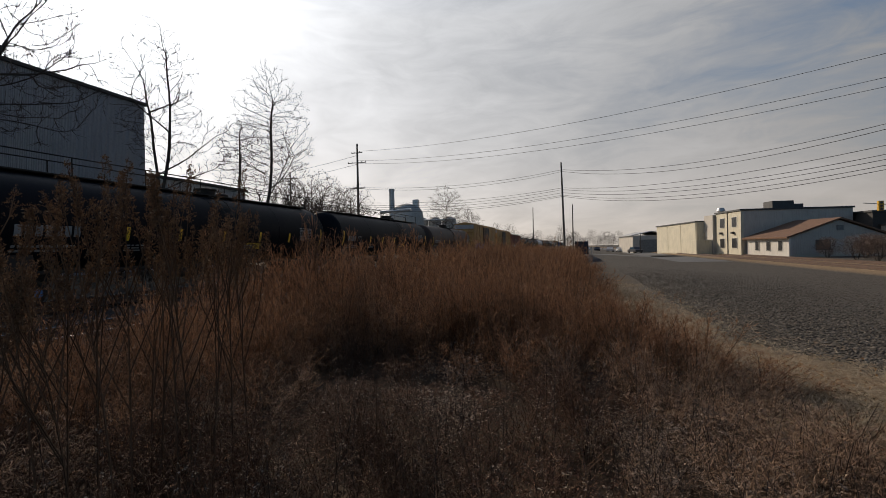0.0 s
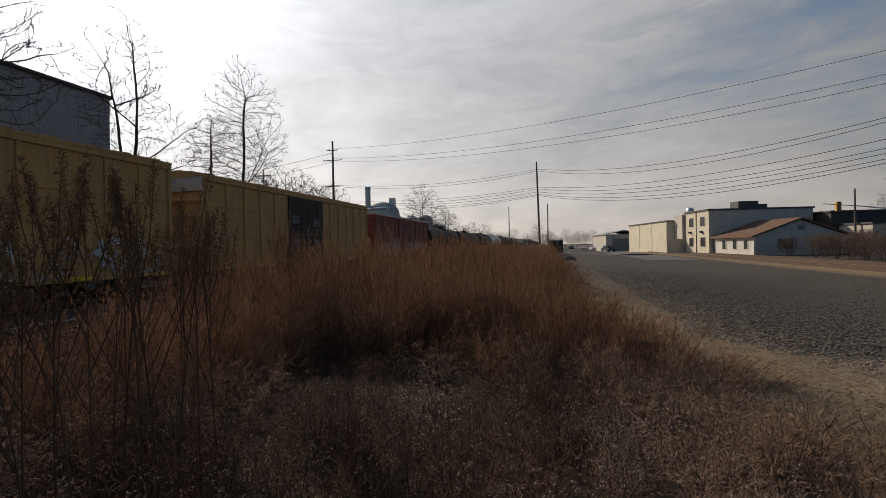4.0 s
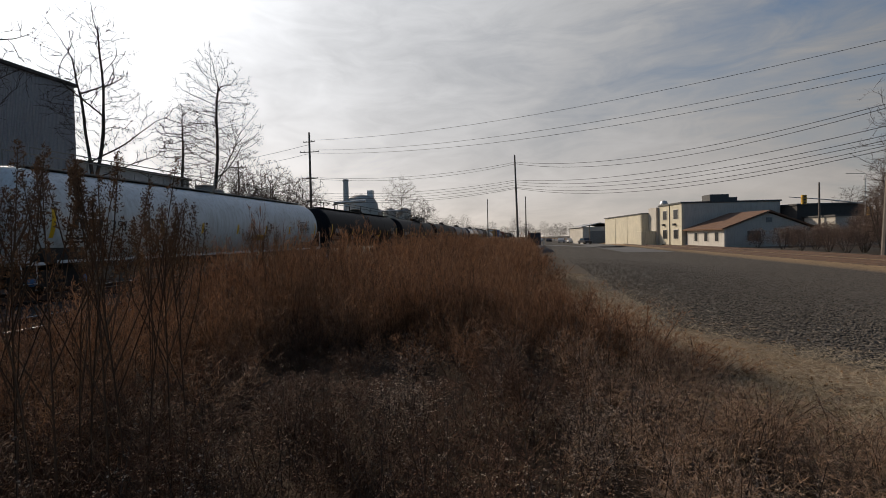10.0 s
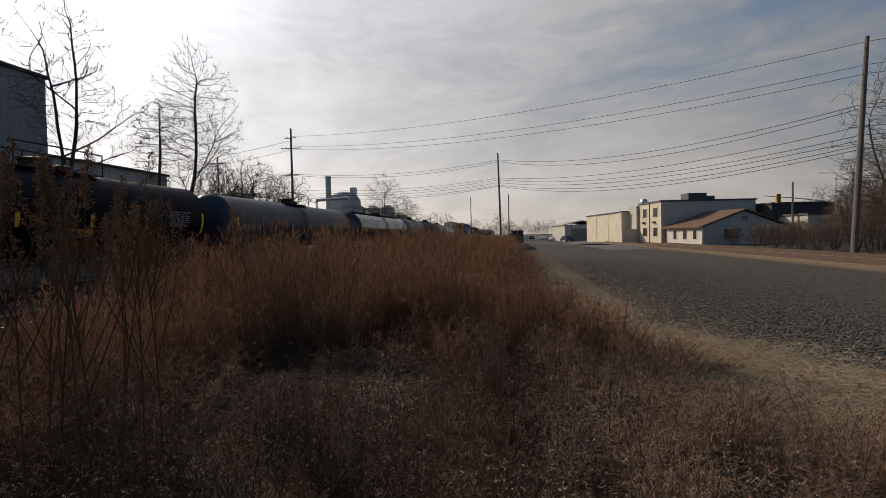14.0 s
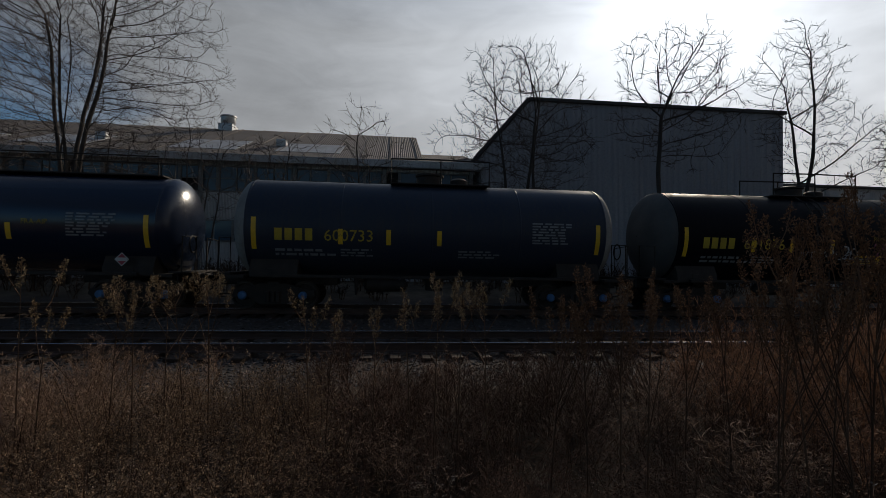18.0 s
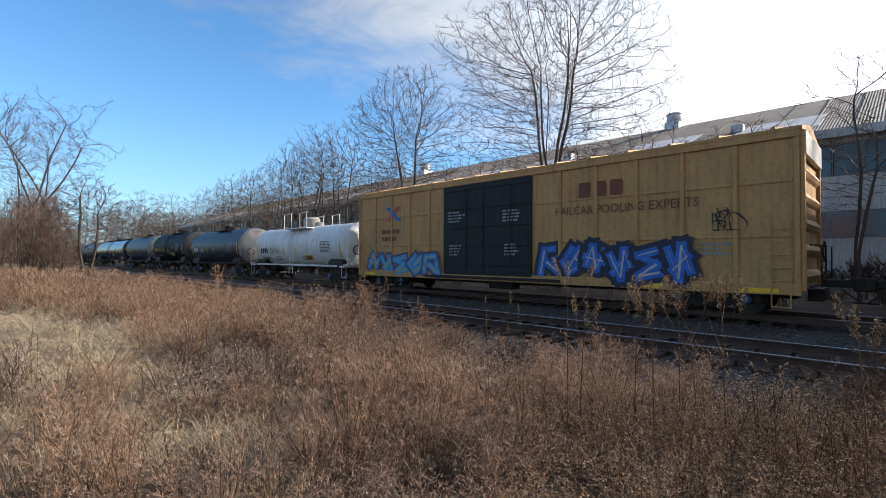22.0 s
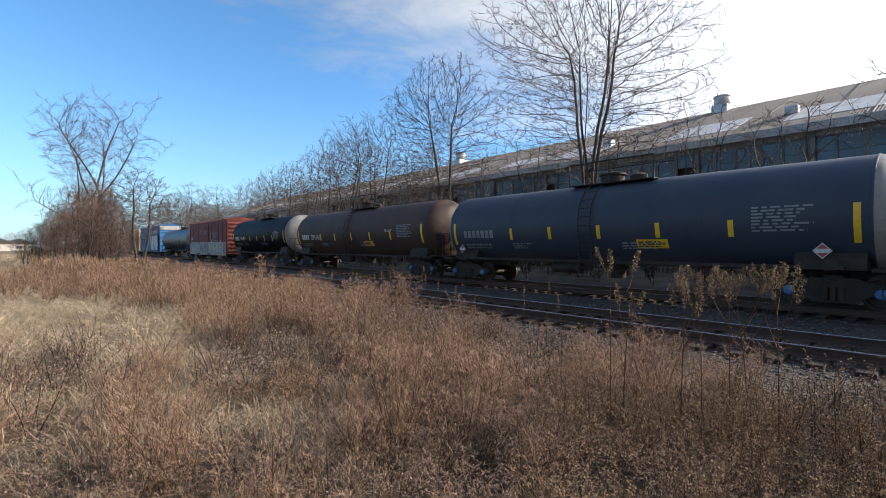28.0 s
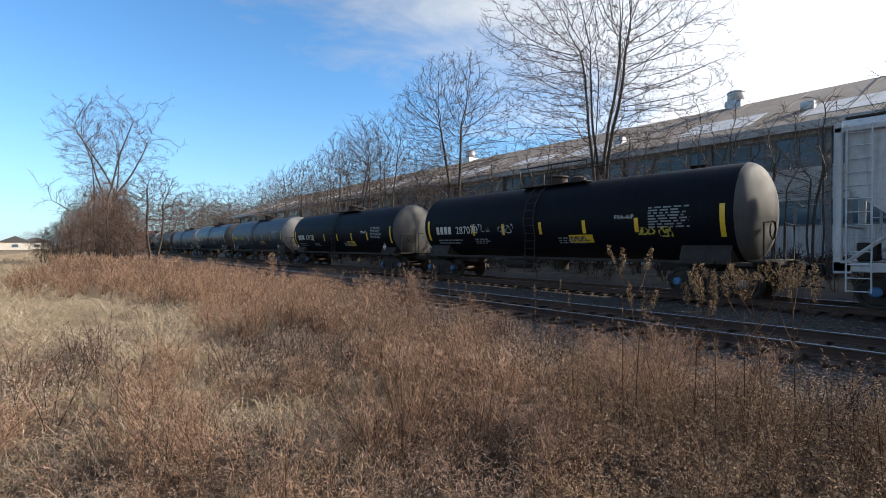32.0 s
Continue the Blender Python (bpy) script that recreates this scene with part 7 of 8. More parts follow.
class Blades:
    """Ribbons and flecks gathered as quads in numpy arrays."""

    def __init__(self, rng):
        self.rng, self.q = rng, []

    def ribbon(self, pts, w0, w1):
        r = self.rng
        a = r.uniform(0, 6.283)
        side = np.array((math.cos(a), math.sin(a), 0.0))
        n = len(pts) - 1
        for i in range(n):
            wa, wb = w0 + (w1 - w0) * i / n, w0 + (w1 - w0) * (i + 1) / n
            self.q.append((pts[i] - side * wa, pts[i] + side * wa, pts[i + 1] + side * wb, pts[i + 1] - side * wb))

    def fleck(self, p, size, way=None):
        r = self.rng
        a = np.array((r.gauss(0, 1), r.gauss(0, 1), r.gauss(0, 1)))
        if way is not None:
            a, size = way / (np.linalg.norm(way) + 1e-6) * 2.2 + a, size * 1.45
        a = a / (np.linalg.norm(a) + 1e-6) * size
        b = np.array((r.gauss(0, 1), r.gauss(0, 1), r.gauss(0, 1)))
        b = b - a * (b @ a) / (a @ a)
        b = b / (np.linalg.norm(b) + 1e-6) * size * (r.uniform(0.4, 0.8) if way is None else r.uniform(0.22, 0.45))
        self.q.append((p - a, p - b, p + a, p + b))

    def array(self):
        return np.array(self.q, dtype=np.float32).reshape(-1, 3)


def feather(rng, height, stems, shoots, strokes, length, width, fan, thick, start=0.3, reach=0.24):
    """A weed with feathery plumes: stems with arching side shoots, each set with fine branchlets."""
    wood, seed = Blades(rng), Blades(rng)
    for s in range(stems):
        a, t = rng.uniform(0, 6.283), abs(rng.gauss(0, fan))
        d = np.array((math.cos(a) * math.sin(t), math.sin(a) * math.sin(t), math.cos(t)))
        h = height * rng.uniform(0.68, 1.06)
        bend = np.array((rng.gauss(0, 0.08), rng.gauss(0, 0.08), 0)) * h
        root = np.array((rng.gauss(0, 0.04), rng.gauss(0, 0.04), -0.03))
        pts = [root + d * h * k / 3 + bend * (k / 3) ** 2 for k in range(4)]
        wood.ribbon(pts, thick, thick * 0.4)
        for k in range(shoots):
            f = start + (0.99 - start) * (k + rng.random()) / shoots
            i = min(2, int(f * 3))
            p = pts[i] + (pts[i + 1] - pts[i]) * (f * 3 - i)
            b = rng.uniform(0, 6.283)
            long = h * reach * rng.uniform(0.6, 1.3) * (1.25 - f * 0.8)
            out = np.array((math.cos(b), math.sin(b), 0.0))
            mid = p + (out * 0.38 + np.array((0, 0, 0.85))) * long * 0.55
            end = mid + (out * 0.75 + np.array((0, 0, 0.38 + rng.uniform(-0.25, 0.2)))) * long * 0.55
            wood.ribbon([p, mid, end], thick * 0.45, thick * 0.2)
            for q in range(strokes):
                e = (q + rng.random()) / strokes
                at, way = (p + (mid - p) * e * 2, mid - p) if e < 0.5 else (mid + (end - mid) * (e * 2 - 1), end - mid)
                way = way / (np.linalg.norm(way) + 1e-6) * 0.75 + np.array((rng.gauss(0, 0.5), rng.gauss(0, 0.5), 0.22 + rng.gauss(0, 0.35)))
                seed.ribbon([at, at + way * length * rng.uniform(0.5, 1.25) * (1.2 - 0.5 * e)], width, width * 0.45)
    return wood.array(), seed.array()


def leafy(rng, height, stems, shoots, knots, fleck, fan, thick, start=0.3, reach=0.16):
    """A weed with stiff stems and small curled leaves or tufts gathered in knots."""
    wood, seed = Blades(rng), Blades(rng)
    for s in range(stems):
        a, t = rng.uniform(0, 6.283), abs(rng.gauss(0, fan))
        d = np.array((math.cos(a) * math.sin(t), math.sin(a) * math.sin(t), math.cos(t)))
        h = height * rng.uniform(0.6, 1.06)
        root = np.array((rng.gauss(0, 0.05), rng.gauss(0, 0.05), -0.03))
        bend = np.array((rng.gauss(0, 0.07), rng.gauss(0, 0.07), 0)) * h
        pts = [root + d * h * k / 3 + bend * (k / 3) ** 2 for k in range(4)]
        wood.ribbon(pts, thick, thick * 0.45)
        for k in range(shoots):
            f = start + (0.99 - start) * (k + rng.random()) / shoots
            i = min(2, int(f * 3))
            p = pts[i] + (pts[i + 1] - pts[i]) * (f * 3 - i)
            b = rng.uniform(0, 6.283)
            sd = np.array((math.cos(b) * 0.55, math.sin(b) * 0.55, 0.75)) * h * rng.uniform(0.4, 1.3) * reach * (1.3 - f * 0.8)
            wood.ribbon([p, p + sd], thick * 0.5, thick * 0.25)
            for q in range(knots):
                c = p + sd * (0.35 + 0.7 * (q + rng.random()) / knots)
                for _ in range(3):
                    seed.fleck(c + np.array((rng.gauss(0, fleck), rng.gauss(0, fleck), rng.gauss(0, fleck))), fleck * rng.uniform(0.6, 1.3))
    return wood.array(), seed.array()


def tuft(rng, height, blades, fan, heads=0, wide=0.0045, curl=0.6):
    """Dry grass: curling blades, some with a nodding seed head."""
    g, seed = Blades(rng), Blades(rng)
    for s in range(blades):
        a, t = rng.uniform(0, 6.283), abs(rng.gauss(0, fan))
        h = height * rng.uniform(0.45, 1.1)
        out = np.array((math.cos(a), math.sin(a), 0.0))
        side = np.array((-out[1], out[0], 0.0)) * rng.gauss(0, 0.18) * h
        root = np.array((rng.gauss(0, 0.08), rng.gauss(0, 0.08), -0.02))
        droop = curl * rng.uniform(0.4, 1.5)
        pts = [root + out * h * (math.sin(t) * k + droop * k ** 2 * 0.55) + side * k ** 2 + np.array((0, 0, h * (k - droop * 0.62 * k ** 2.6))) for k in (0, 0.3, 0.6, 0.82, 1.0)]
        g.ribbon(pts, wide, wide * 0.3)
        if s < heads:
            for q in range(9):
                seed.fleck(pts[-1] + (pts[-1] - pts[-2]) * q * 0.09 + np.array((rng.gauss(0, 0.006), rng.gauss(0, 0.006), rng.gauss(0, 0.006))), 0.009)
    return g.array(), seed.array()


def meadow(name, label, category, prototypes, places, materials):
    """Sets out many plants as two meshes: stems, and seed heads."""
    parts = ([], [])
    for which, x, y, turn, sx, sz, *tip in places:
        c, s = math.cos(turn) * sx, math.sin(turn) * sx
        tx, ty = tip or (0.0, 0.0)
        z = ground_z(x, y)
        for k in (0, 1):
            v = prototypes[which][k]
            if len(v):
                w = np.empty_like(v)
                w[:, 0] = v[:, 0] * c - v[:, 1] * s + x + v[:, 2] * tx
                w[:, 1] = v[:, 0] * s + v[:, 1] * c + y + v[:, 2] * ty
                w[:, 2] = v[:, 2] * sz + z
                parts[k].append(w)
    top = thing(name, label, category, kind="stuff")
    for k, nm in ((0, "stems"), (1, "seed_heads")):
        if parts[k]:
            v = np.concatenate(parts[k])
            n = len(v) // 4
            me = raw_mesh(nm, v, np.arange(4 * n), np.arange(n) * 4, np.full(n, 4), materials[k])
            tagged(part(nm, me, None, top), kind="stuff")


def field_edge(y):
    """Where the weeds give way to gravel."""
    return 1.0 + max(0.0, 9.5 - y) * 0.27 if y > 2 else 3.0 + (2 - y) * 0.25


def clear(x, y, r=0.85):
    return math.hypot(x, y) > r + 0.5


def behind(x, y):
    """The quarter of the field at the holder's back, unseen and left unplanted."""
    az = math.degrees(math.atan2(-x, y)) % 360
    return 196 < az < 312 and math.hypot(x, y) > 1.6


def patch(x, y, k, seed):
    return noise.noise((x * k, y * k, seed))


def weed_height(x, y):
    """How tall the weeds stand: a bank up the line with a hollow before it, lower towards the lot."""
    h = 0.72 + 0.14 * patch(x, y, 0.7, 3.0)
    h += 0.62 * step(5.5, 7.8, y) * (1 - 0.75 * step(-0.6, 1.4, x))
    h += 0.15 * step(10, 20, y)
    h *= 1 - 0.72 * math.exp(-((x + 2.0) / 1.6) ** 2 - ((y - 5.2) / 0.75) ** 2)
    h -= 0.34 * step(0.4, 2.0, x) * (1 if y > 0 else 0.5)
    h += 0.32 * math.exp(-((x + 2.6) / 0.9) ** 2 - ((y - 2.5) / 0.9) ** 2)
    h += 0.10 * step(-3.0, -5.0, x) * step(1, 4, y) - 0.10 * step(-4.5, -6.0, x) * step(1, -1, y)
    h += 0.34 * step(-2.6, -3.8, x) * step(2.6, 4.6, y)
    return max(0.22, h)


def clump_centres(rng, count, box, gap):
    """Scattered centres that keep a distance from one another."""
    cells, out = {}, []
    for _ in range(count):
        x, y = rng.uniform(box[0], box[1]), rng.uniform(box[2], box[3])
        i, j = int(x // gap), int(y // gap)
        if any((x - u) ** 2 + (y - v) ** 2 < gap * gap for di in (-1, 0, 1) for dj in (-1, 0, 1) for u, v in cells.get((i + di, j + dj), ())):
            continue
        cells.setdefault((i, j), []).append((x, y))
        out.append((x, y))
    return out


def clump(rng, places, kinds, x, y, height, plants, spread, wide=(0.85, 1.25)):
    """One domed clump: tall in the middle, lower and leaning outwards at its rim."""
    for _ in range(plants):
        dx, dy = rng.gauss(0, spread), rng.gauss(0, spread)
        r = min(1.0, math.hypot(dx, dy) / (2 * spread))
        places.append((rng.randrange(kinds), x + dx, y + dy, rng.uniform(0, 6.28), rng.uniform(*wide), height * (1 - 0.45 * r * r) * rng.uniform(0.85, 1.12),
                       dx * 0.55 + rng.gauss(0, 0.04), dy * 0.55 + rng.gauss(0, 0.04)))


def build_field():
    rng = random.Random(101)
    near_rust = [feather(rng, 1.0, 8, 10, 6, 0.036, 0.0021, 0.22, 0.0026, start=0.2) for _ in range(6)]
    near_grey = [leafy(rng, 0.95, 8, 9, 3, 0.0062, 0.22, 0.0028, start=0.2) for _ in range(6)]
    near_gold = [leafy(rng, 1.0, 8, 11, 3, 0.0068, 0.22, 0.0026, start=0.15, reach=0.2) for _ in range(6)]
    edge_rust = [feather(rng, 1.0, 8, 10, 6, 0.052, 0.0027, 0.23, 0.0034, start=0.2) for _ in range(6)]
    edge_grey = [leafy(rng, 0.95, 8, 8, 2, 0.0105, 0.22, 0.0040, start=0.2) for _ in range(6)]
    mid_rust = [feather(rng, 1.0, 8, 8, 5, 0.078, 0.0044, 0.24, 0.005, start=0.2) for _ in range(6)]
    far_rust = [feather(rng, 1.0, 6, 6, 3, 0.16, 0.012, 0.24, 0.01) for _ in range(6)]
    near_tuft = [tuft(rng, 0.34, 56, 0.45, 6, 0.0023, 0.8) for _ in range(6)]
    mid_tuft = [tuft(rng, 0.5, 44, 0.32, 10, 0.0026, 0.55) for _ in range(6)]
    dotted = [leafy(rng, 1.0, 4, 8, 2, 0.0062, 0.16, 0.0026, start=0.35, reach=0.15) for _ in range(6)]
    far_tuft = [tuft(rng, 0.6, 24, 0.34, 7, 0.0056, 0.5) for _ in range(6)]

    rust, grey, rust2, grey2, dark, dark2, mid, down, far, pale, farpale, rust3, gold, brown, dots, tan, midpale = ([] for _ in range(17))
    for x, y in clump_centres(rng, 9000, (-6.6, 4.6, -9.0, 9.5), 0.40):
        if x > field_edge(y) - rng.uniform(0, 0.5) or not clear(x, y) or behind(x, y):
            continue
        d = math.hypot(x, y)
        az = math.degrees(math.atan2(-x, y)) % 360
        h = weed_height(x, y) * (1.0 + 0.30 * patch(x, y, 1.15, 5.0)) * rng.uniform(0.72, 1.18)
        m = patch(x, y, 0.45, 1.0) + 0.3 * rng.random()
        close = d < 4.4
        n = rng.randrange(4, 7)
        if y < -3 and x > -2.2 - patch(x, y, 0.3, 6.0) * 2 + 0.10 * (y + 3) and rng.random() < 0.62:
            clump(rng, pale, 6, x, y, rng.uniform(0.9, 1.5), 4, 0.2, (0.9, 1.4))
        elif 96 < az < 127 and 2.0 < d < 5.4:
            clump(rng, gold, 6, x, y, max(h, 0.72) * 1.1, n + 1, 0.15)
        # clumps up the line on the left carry their shade in the colour
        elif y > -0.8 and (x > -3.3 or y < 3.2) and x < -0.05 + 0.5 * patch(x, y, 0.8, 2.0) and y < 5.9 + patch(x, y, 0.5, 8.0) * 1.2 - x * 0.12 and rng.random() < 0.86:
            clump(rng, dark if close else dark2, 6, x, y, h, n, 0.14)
        elif (y > 5.9 or (x < -3.3 and y > 3.2)) and m > -0.25:
            clump(rng, rust3, 6, x, y, h, n + 1, 0.16)
        elif m > 0.10:
            clump(rng, rust if close else rust2, 6, x, y, h, n, 0.15)
        else:
            clump(rng, grey if close else grey2, 6, x, y, h * 0.9, n, 0.15)
    # thin stems with pale curled tufts standing among the darker weeds
    for x, y in clump_centres(rng, 3000, (-2.0, 2.6, -1.0, 6.0), 0.30):
        if clear(x, y) and x < field_edge(y) - 0.2 and not behind(x, y):
            dots.append((rng.randrange(6), x, y, rng.uniform(0, 6.28), rng.uniform(0.8, 1.2), weed_height(x, y) * rng.uniform(0.85, 1.25), rng.gauss(0, 0.06), rng.gauss(0, 0.06)))
    # low growth between the clumps
    for x, y in clump_centres(rng, 9000, (-6.5, 4.4, -8.0, 7.0), 0.26):
        if x > field_edge(y) + 0.3 or not clear(x, y, 0.6) or behind(x, y):
            continue
        if math.hypot(x, y) < 4.6:
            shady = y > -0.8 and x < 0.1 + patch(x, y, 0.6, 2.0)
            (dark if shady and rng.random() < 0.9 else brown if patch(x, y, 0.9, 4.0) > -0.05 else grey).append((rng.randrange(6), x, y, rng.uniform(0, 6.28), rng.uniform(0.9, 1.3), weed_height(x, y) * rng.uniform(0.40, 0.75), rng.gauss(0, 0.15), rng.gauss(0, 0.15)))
            if rng.random() < (0.06 if shady else 0.34):
                pale.append((rng.randrange(6), x, y, rng.uniform(0, 6.28), rng.uniform(0.7, 1.1), rng.uniform(0.4, 0.9)))
    for x, y in clump_centres(rng, 2600, (-6.9, 0.9, 9.3, 46.0), 0.74):
        if x > 0.9 - 0.02 * y:
            continue
        h = (weed_height(x, y) + 0.05) * (1.0 + 0.30 * patch(x, y, 0.9, 5.0)) * rng.uniform(0.82, 1.15) - 0.35 * step(-1.0, 0.7, x)
        clump(rng, mid, 6, x, y, h, 4, 0.26, (1.0, 1.5))
    for _ in range(500):
        y = rng.uniform(45, 78)
        x = rng.uniform(-7, -0.5)
        far.append((rng.randrange(6), x, y, rng.uniform(0, 6.28), rng.uniform(1.2, 2.0), rng.uniform(1.1, 1.6)))
    for x, y in clump_centres(rng, 5000, (-6.9, 8.0, -47.0, -8.5), 0.78):
        if behind(x, y):
            continue
        line = -2.2 - 0.06 * (y + 8) + 1.6 * patch(x, y, 0.25, 9.0)
        h = (0.95 + 0.30 * patch(x, y, 0.8, 5.0)) * rng.uniform(0.85, 1.15)
        if x < line:
            clump(rng, tan if y > -17 else down if y > -27 else far, 6, x, y, h, 6 if y > -17 else 4 if y > -27 else 2, 0.28, (1.0, 1.5))
        elif -32 < y < -18 and x < 0.6 and rng.random() < 0.75:
            clump(rng, down, 6, x, y, 0.92 * rng.uniform(0.85, 1.1), 3, 0.28, (1.0, 1.5))
        else:
            clump(rng, midpale if y > -22 else farpale, 6, x, y, rng.uniform(0.8, 1.2), 5 if y > -22 else 3, 0.35, (1.2, 2.0))
    # tan grass thinning out along the gravel
    for _ in range(620):
        y = rng.triangular(2.4, 22, 6)
        x = field_edge(y) + rng.gauss(-0.15, 0.55)
        if not clear(x, y):
            continue
        pale.append((rng.randrange(6), x, y, rng.uniform(0, 6.28), rng.uniform(0.8, 1.3), rng.uniform(0.45, 1.0) * (1.0 if x < field_edge(y) + 0.4 else 0.5), rng.gauss(0, 0.25), rng.gauss(0, 0.25)))
    for _ in range(1300):
        y = rng.uniform(-48, -110)
        x = rng.uniform(-6, 22)
        farpale.append((rng.randrange(6), x, y, rng.uniform(0, 6.28), rng.uniform(3, 5), rng.uniform(0.7, 1.1)))
    bank = []
    for _ in range(700):
        x, y = rng.uniform(-31, -20.6), rng.uniform(-75, 48)
        bank.append((rng.randrange(6), x, y, rng.uniform(0, 6.28), rng.uniform(1.2, 2.2), rng.uniform(0.6, 1.5)))
    meadow("bank_weeds", "grey-brown weeds between the train and the factory", "weeds", far_rust, bank, (STALK, GREY_WEED))
    meadow("rust_weeds", "rust-brown dried weeds with fine feathery tops", "weeds", near_rust, rust, (STALK, TAN_WEED))
    meadow("brown_weeds", "low rust-brown weeds between taller clumps", "weeds", near_rust, brown, (STALK, TAN_WEED))
    meadow("grey_weeds", "grey-brown dried weeds dotted with pale fluff", "weeds", near_grey, grey, (GREY_WEED, FLUFF))
    meadow("gold_weeds", "bushy tan weeds with small curled leaves", "weeds", near_gold, gold, (STALK, GOLD_LEAF))
    meadow("rust_weeds", "rust-brown dried weeds with fine feathery tops", "weeds", edge_rust, rust2, (STALK, TAN_WEED))
    meadow("dark_weeds", "brown dried weeds, shade in their colour, with small seed knots", "weeds", near_gold, dark, (STALK, SHADED_WEED))
    meadow("dark_weeds", "brown dried weeds, shade in their colour, with feathery tops", "weeds", edge_rust, dark2, (STALK, SHADED_WEED))
    meadow("orange_weeds", "rust-orange dried weeds with feathery tops", "weeds", edge_rust, rust3, (STALK, RUST_WEED))
    meadow("tan_thicket", "bank of pinkish-tan dried weeds beside the ballast", "weeds", mid_rust, down, (STALK, TAN_WEED))
    meadow("grey_weeds", "grey-brown dried weeds dotted with pale fluff", "weeds", edge_grey, grey2, (GREY_WEED, FLUFF))
    meadow("rust_thicket", "thick bank of tall rust-coloured dried weeds", "weeds", mid_rust, mid, (STALK, RUST_WEED))
    meadow("far_rust_thicket", "far bank of rust-coloured weeds along the track", "weeds", far_rust, far, (STALK, TAN_WEED))
    meadow("pale_tufts", "pale straw-coloured grass tufts", "grass", near_tuft, pale, (PALE_GRASS, GOLD_HEAD))
    meadow("dotted_weeds", "thin upright weeds with pale curled tufts", "weeds", dotted, dots, (GREY_WEED, FLUFF))
    meadow("tan_weeds", "fine-branched tan weeds beside the ballast", "weeds", edge_rust, tan, (STALK, TAN_WEED))
    meadow("pale_grass", "pale dry grass with nodding heads", "grass", mid_tuft, midpale, (PALE_GRASS, PALE_GRASS))
    meadow("pale_field_grass", "wide stand of pale dry field grass", "grass", far_tuft, farpale, (PALE_GRASS, PALE_GRASS))
    # flattened straw and leaves along the gravel edge
    litter, leaf = Blades(rng), Blades(rng)
    for _ in range(24000):
        y = rng.triangular(1.8, 22, 6)
        x = field_edge(y) + rng.gauss(0.6, 0.75) + (0.9 if y < 8 else 0)
        a, L = rng.uniform(0, 6.283), rng.uniform(0.05, 0.2)
        p = np.array((x, y, ground_z(x, y) + rng.uniform(0.005, 0.05)))
        q = p + np.array((math.cos(a) * L, math.sin(a) * L, rng.uniform(-0.01, 0.05)))
        litter.ribbon([p, q], 0.0036, 0.0018)
    for _ in range(900):
        y = rng.triangular(1.5, 12, 4)
        x = field_edge(y) + rng.gauss(0.6, 0.8)
        leaf.fleck(np.array((x, y, ground_z(x, y) + 0.02)), rng.uniform(0.012, 0.03))
    top = thing("straw_litter", "flattened pale straw and fallen leaves on bare soil", "plant litter", kind="stuff")
    for nm, b, mat in (("straw", litter, PALE_GRASS), ("leaves", leaf, LEAF)):
        v = b.array()
        n = len(v) // 4
        tagged(part(nm, raw_mesh(nm, v, np.arange(4 * n), np.arange(n) * 4, np.full(n, 4), mat), None, top), kind="stuff")


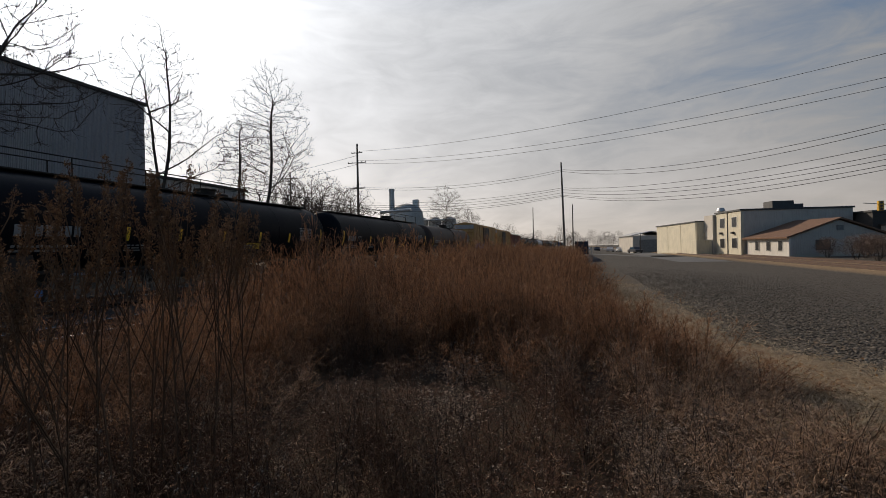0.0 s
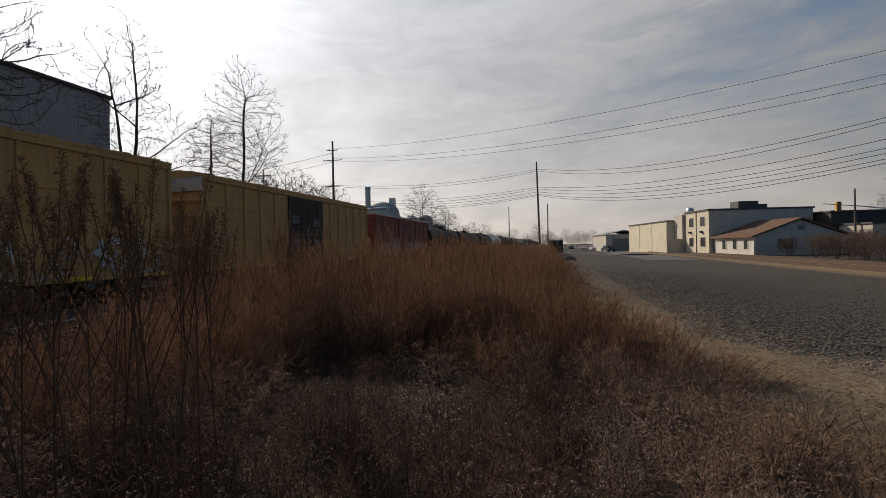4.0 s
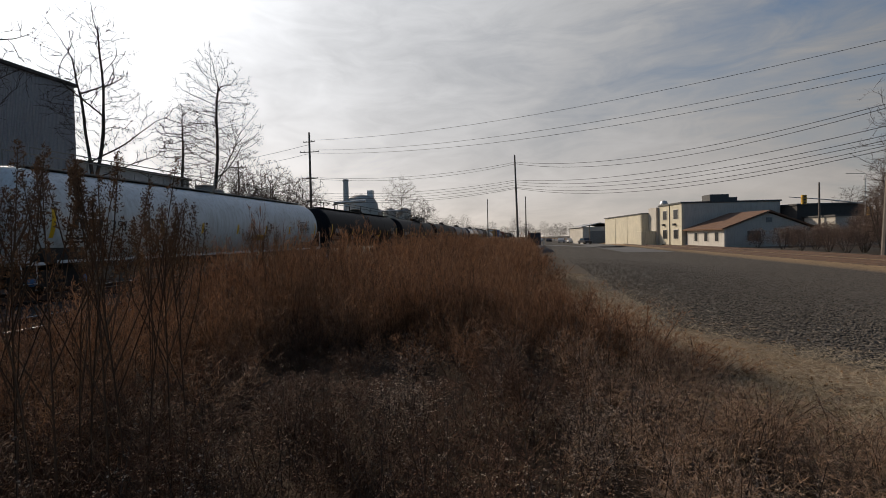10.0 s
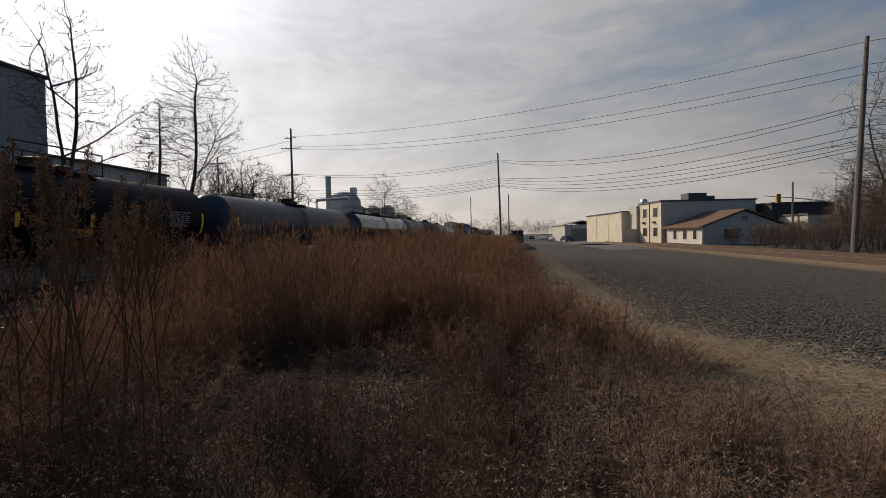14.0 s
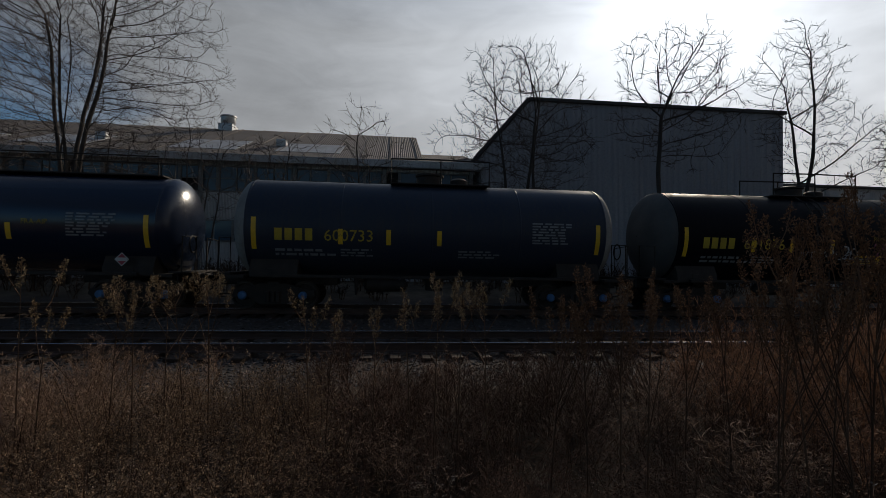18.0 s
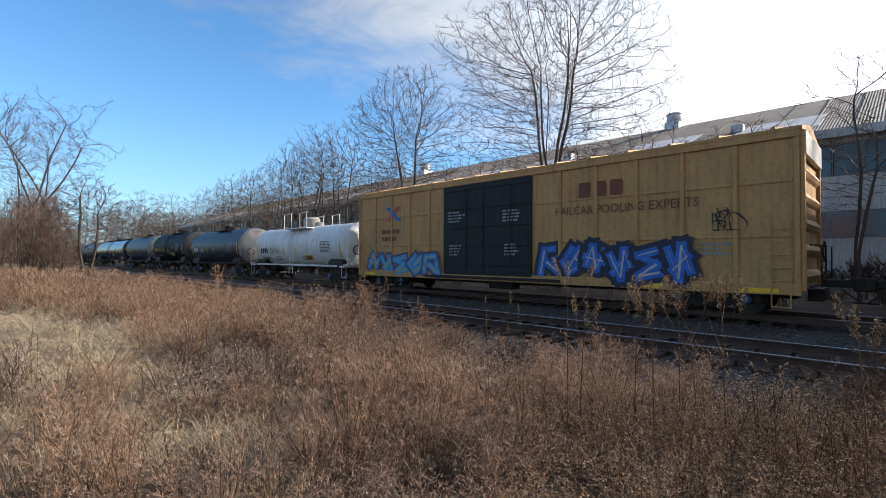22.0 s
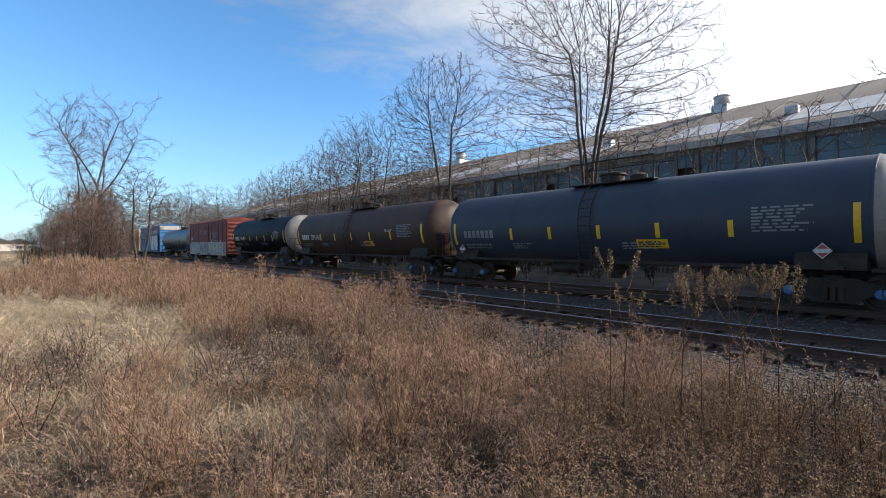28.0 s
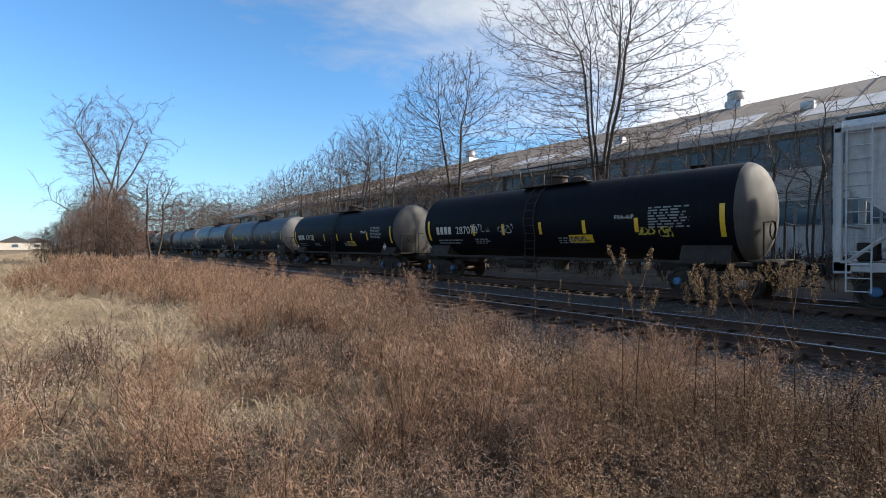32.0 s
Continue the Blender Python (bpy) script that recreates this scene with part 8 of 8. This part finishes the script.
def tall_stalk(x, y, height, seed, branches=5, label="tall dried goldenrod stalk with branching leafy tops", fork=0.62, spread=0.34, spike=0.20, girth=0.016, seed_mat=None, leaf=0.0052):
    """A tall weed: a stem that forks into upswept branches, each ending in a spike of small curled leaves."""
    rng = random.Random(seed)
    t = thing("goldenrod", label, "weed", group="tall stalks", at=pose(x, y, ground_z(x, y), 0, 0, rng.uniform(0, 360)))
    stem = Shape()
    heads = Blades(rng)
    lean = Vector((rng.gauss(0, 0.06), rng.gauss(0, 0.06), 0)) * height
    pts = [Vector((0, 0, -0.03)) + Vector((0, 0, height * k / 6)) + lean * (k / 6) ** 2 for k in range(7)]
    stem.tube(pts, [0.0068 - 0.0008 * k for k in range(7)], 5)
    ends = [(pts[-1] - Vector((0, 0, spike * 1.1)), pts[-1] + Vector((0, 0, 0.02)))]
    for k in range(branches):
        f = fork + (0.92 - fork) * (k + rng.random()) / max(1, branches)
        i = min(5, int(f * 6))
        p = pts[i].lerp(pts[i + 1], f * 6 - i)
        a = rng.uniform(0, 6.283)
        out = Vector((math.cos(a), math.sin(a), 0))
        rise = height * (1 - f) * rng.uniform(0.75, 1.1) + 0.06
        m = p + out * spread * rise * 0.75 + Vector((0, 0, rise * 0.5))
        q = m + out * spread * rise * 0.35 + Vector((0, 0, rise * 0.5))
        stem.tube([p, m, q], [0.0036, 0.003, 0.0016], 4)
        ends.append((q.lerp(m, min(1.0, spike / max(rise * 0.5, 0.01))), q + (q - m) * 0.06))
    for a, b in ends:
        L = max(0.05, (b - a).length)
        knots = max(6, int(L / 0.0045))
        for k in range(knots):
            f = (k + rng.random()) / knots
            r = girth * (0.55 + 0.9 * math.sin(math.pi * min(1.0, 0.18 + f * 0.82)))
            w = rng.uniform(0, 6.283)
            c = np.array(a.lerp(b, f)) + np.array((math.cos(w) * r, math.sin(w) * r, rng.gauss(0, 0.004))) * rng.uniform(0.3, 1.0)
            for _ in range(5):
                heads.fleck(c + np.array((rng.gauss(0, 0.006), rng.gauss(0, 0.006), rng.gauss(0.003, 0.007))), leaf * rng.uniform(0.5, 1.15), np.array((math.cos(w), math.sin(w), 1.2)))
    for _ in range(16):
        f = rng.uniform(0.2, 0.75)
        i = min(5, int(f * 6))
        p = np.array(pts[i].lerp(pts[i + 1], f * 6 - i))
        a = rng.uniform(0, 6.283)
        o = np.array((math.cos(a), math.sin(a), 0.0))
        heads.ribbon([p, p + o * 0.022 + np.array((0, 0, 0.008)), p + o * 0.034 - np.array((0, 0, 0.03))], 0.0035, 0.001)
    tagged(part("stem", stem, STALK, t), kind="stuff")
    v = heads.array()
    n = len(v) // 4
    tagged(part("seed_head", raw_mesh("seed_head", v, np.arange(4 * n), np.arange(n) * 4, np.full(n, 4), seed_mat or GOLD_HEAD), None, t), kind="stuff")


def build_stalks():
    rng = random.Random(202)
    # in front of the near track, seen at the end of the pan
    for i, (az, d, h, n) in enumerate(((121.6, 4.9, 1.66, 2), (120.4, 4.9, 1.30, 2), (115.2, 4.7, 1.40, 4), (113.4, 4.7, 1.50, 6), (111.0, 4.8, 1.45, 3), (109.4, 4.9, 1.47, 5), (107.2, 4.8, 1.50, 6),
                                       (97.5, 4.4, 1.40, 3), (95.8, 4.3, 1.25, 2), (91.0, 4.2, 1.3, 3), (87.0, 4.1, 1.35, 2), (84.5, 3.9, 1.55, 4), (82.0, 4.0, 1.45, 3), (79.0, 3.8, 1.5, 4))):
        p = along(az, d)
        tall_stalk(p.x, p.y, h, 300 + i, branches=n, fork=0.58, spread=0.42, spike=0.17, girth=0.022, leaf=0.0066)
    # up the line, standing against the train
    for i, (az, d, h) in enumerate(((51.2, 3.4, 1.95), (49.8, 3.6, 1.7), (47.6, 3.5, 1.85), (46.0, 3.3, 2.0), (45.0, 3.4, 2.05), (43.2, 3.6, 1.8), (41.6, 3.5, 1.9), (40.2, 3.4, 2.02), (39.0, 3.6, 1.85), (37.2, 3.7, 1.85), (54.0, 3.2, 1.5), (56.0, 4.2, 1.40), (52.6, 3.9, 1.6), (36.0, 3.9, 1.7),
                                    (48.6, 3.2, 1.6), (44.2, 3.9, 1.65), (30.5, 9.0, 1.95), (31.2, 9.2, 1.85), (66.0, 3.6, 1.55), (63.5, 3.7, 1.45), (69.0, 3.6, 1.35), (72.5, 3.8, 1.4), (60.0, 4.0, 1.5))):
        p = along(az, d)
        # seen against the sun, so these heads get the colour with shade in it
        tall_stalk(p.x, p.y, h, 400 + i, branches=rng.randrange(6, 10), label="tall goldenrod stalk with shade-darkened narrow bristly spikes", fork=0.42, spread=0.27, spike=0.24, girth=0.021, leaf=0.0062, seed_mat=SHADED_HEAD_SEED)
    # feathery reeds at the ballast edge
    for i in range(16):
        y = -4.5 - i * 0.62 + rng.uniform(-0.3, 0.3)
        x = -6.35 + rng.uniform(-0.3, 0.3) - 0.01 * i
        tall_stalk(x, y, rng.uniform(0.8, 1.15), 500 + i, branches=0, spike=0.16, girth=0.012, label="slim reed with a feathery plume at the ballast edge")


build_field()
build_stalks()

# ---- motion ----
def motions():
    for car, s in CARS:
        walk(car, [(0.0, pose(TRACK_FAR, s, RAIL)), (32.0, pose(TRACK_FAR, s - SPEED * 32.0, RAIL))])
    spin = math.degrees(SPEED / WHEEL_R)
    for which, dy in ((0, -0.89), (1, 0.89)):
        group = [w for w, k in WHEELSETS if k == which]
        lead = group[0]
        walk(lead, [(i / 30, pose(0, dy, WHEEL_R, (spin * i / 30) % 360)) for i in range(961)])
        keys = lead.animation_data
        for w in group[1:]:
            w.rotation_mode = "QUATERNION"
            w.animation_data_create()
            w.animation_data.action = keys.action
            w.animation_data.action_slot = keys.action_slot


motions()
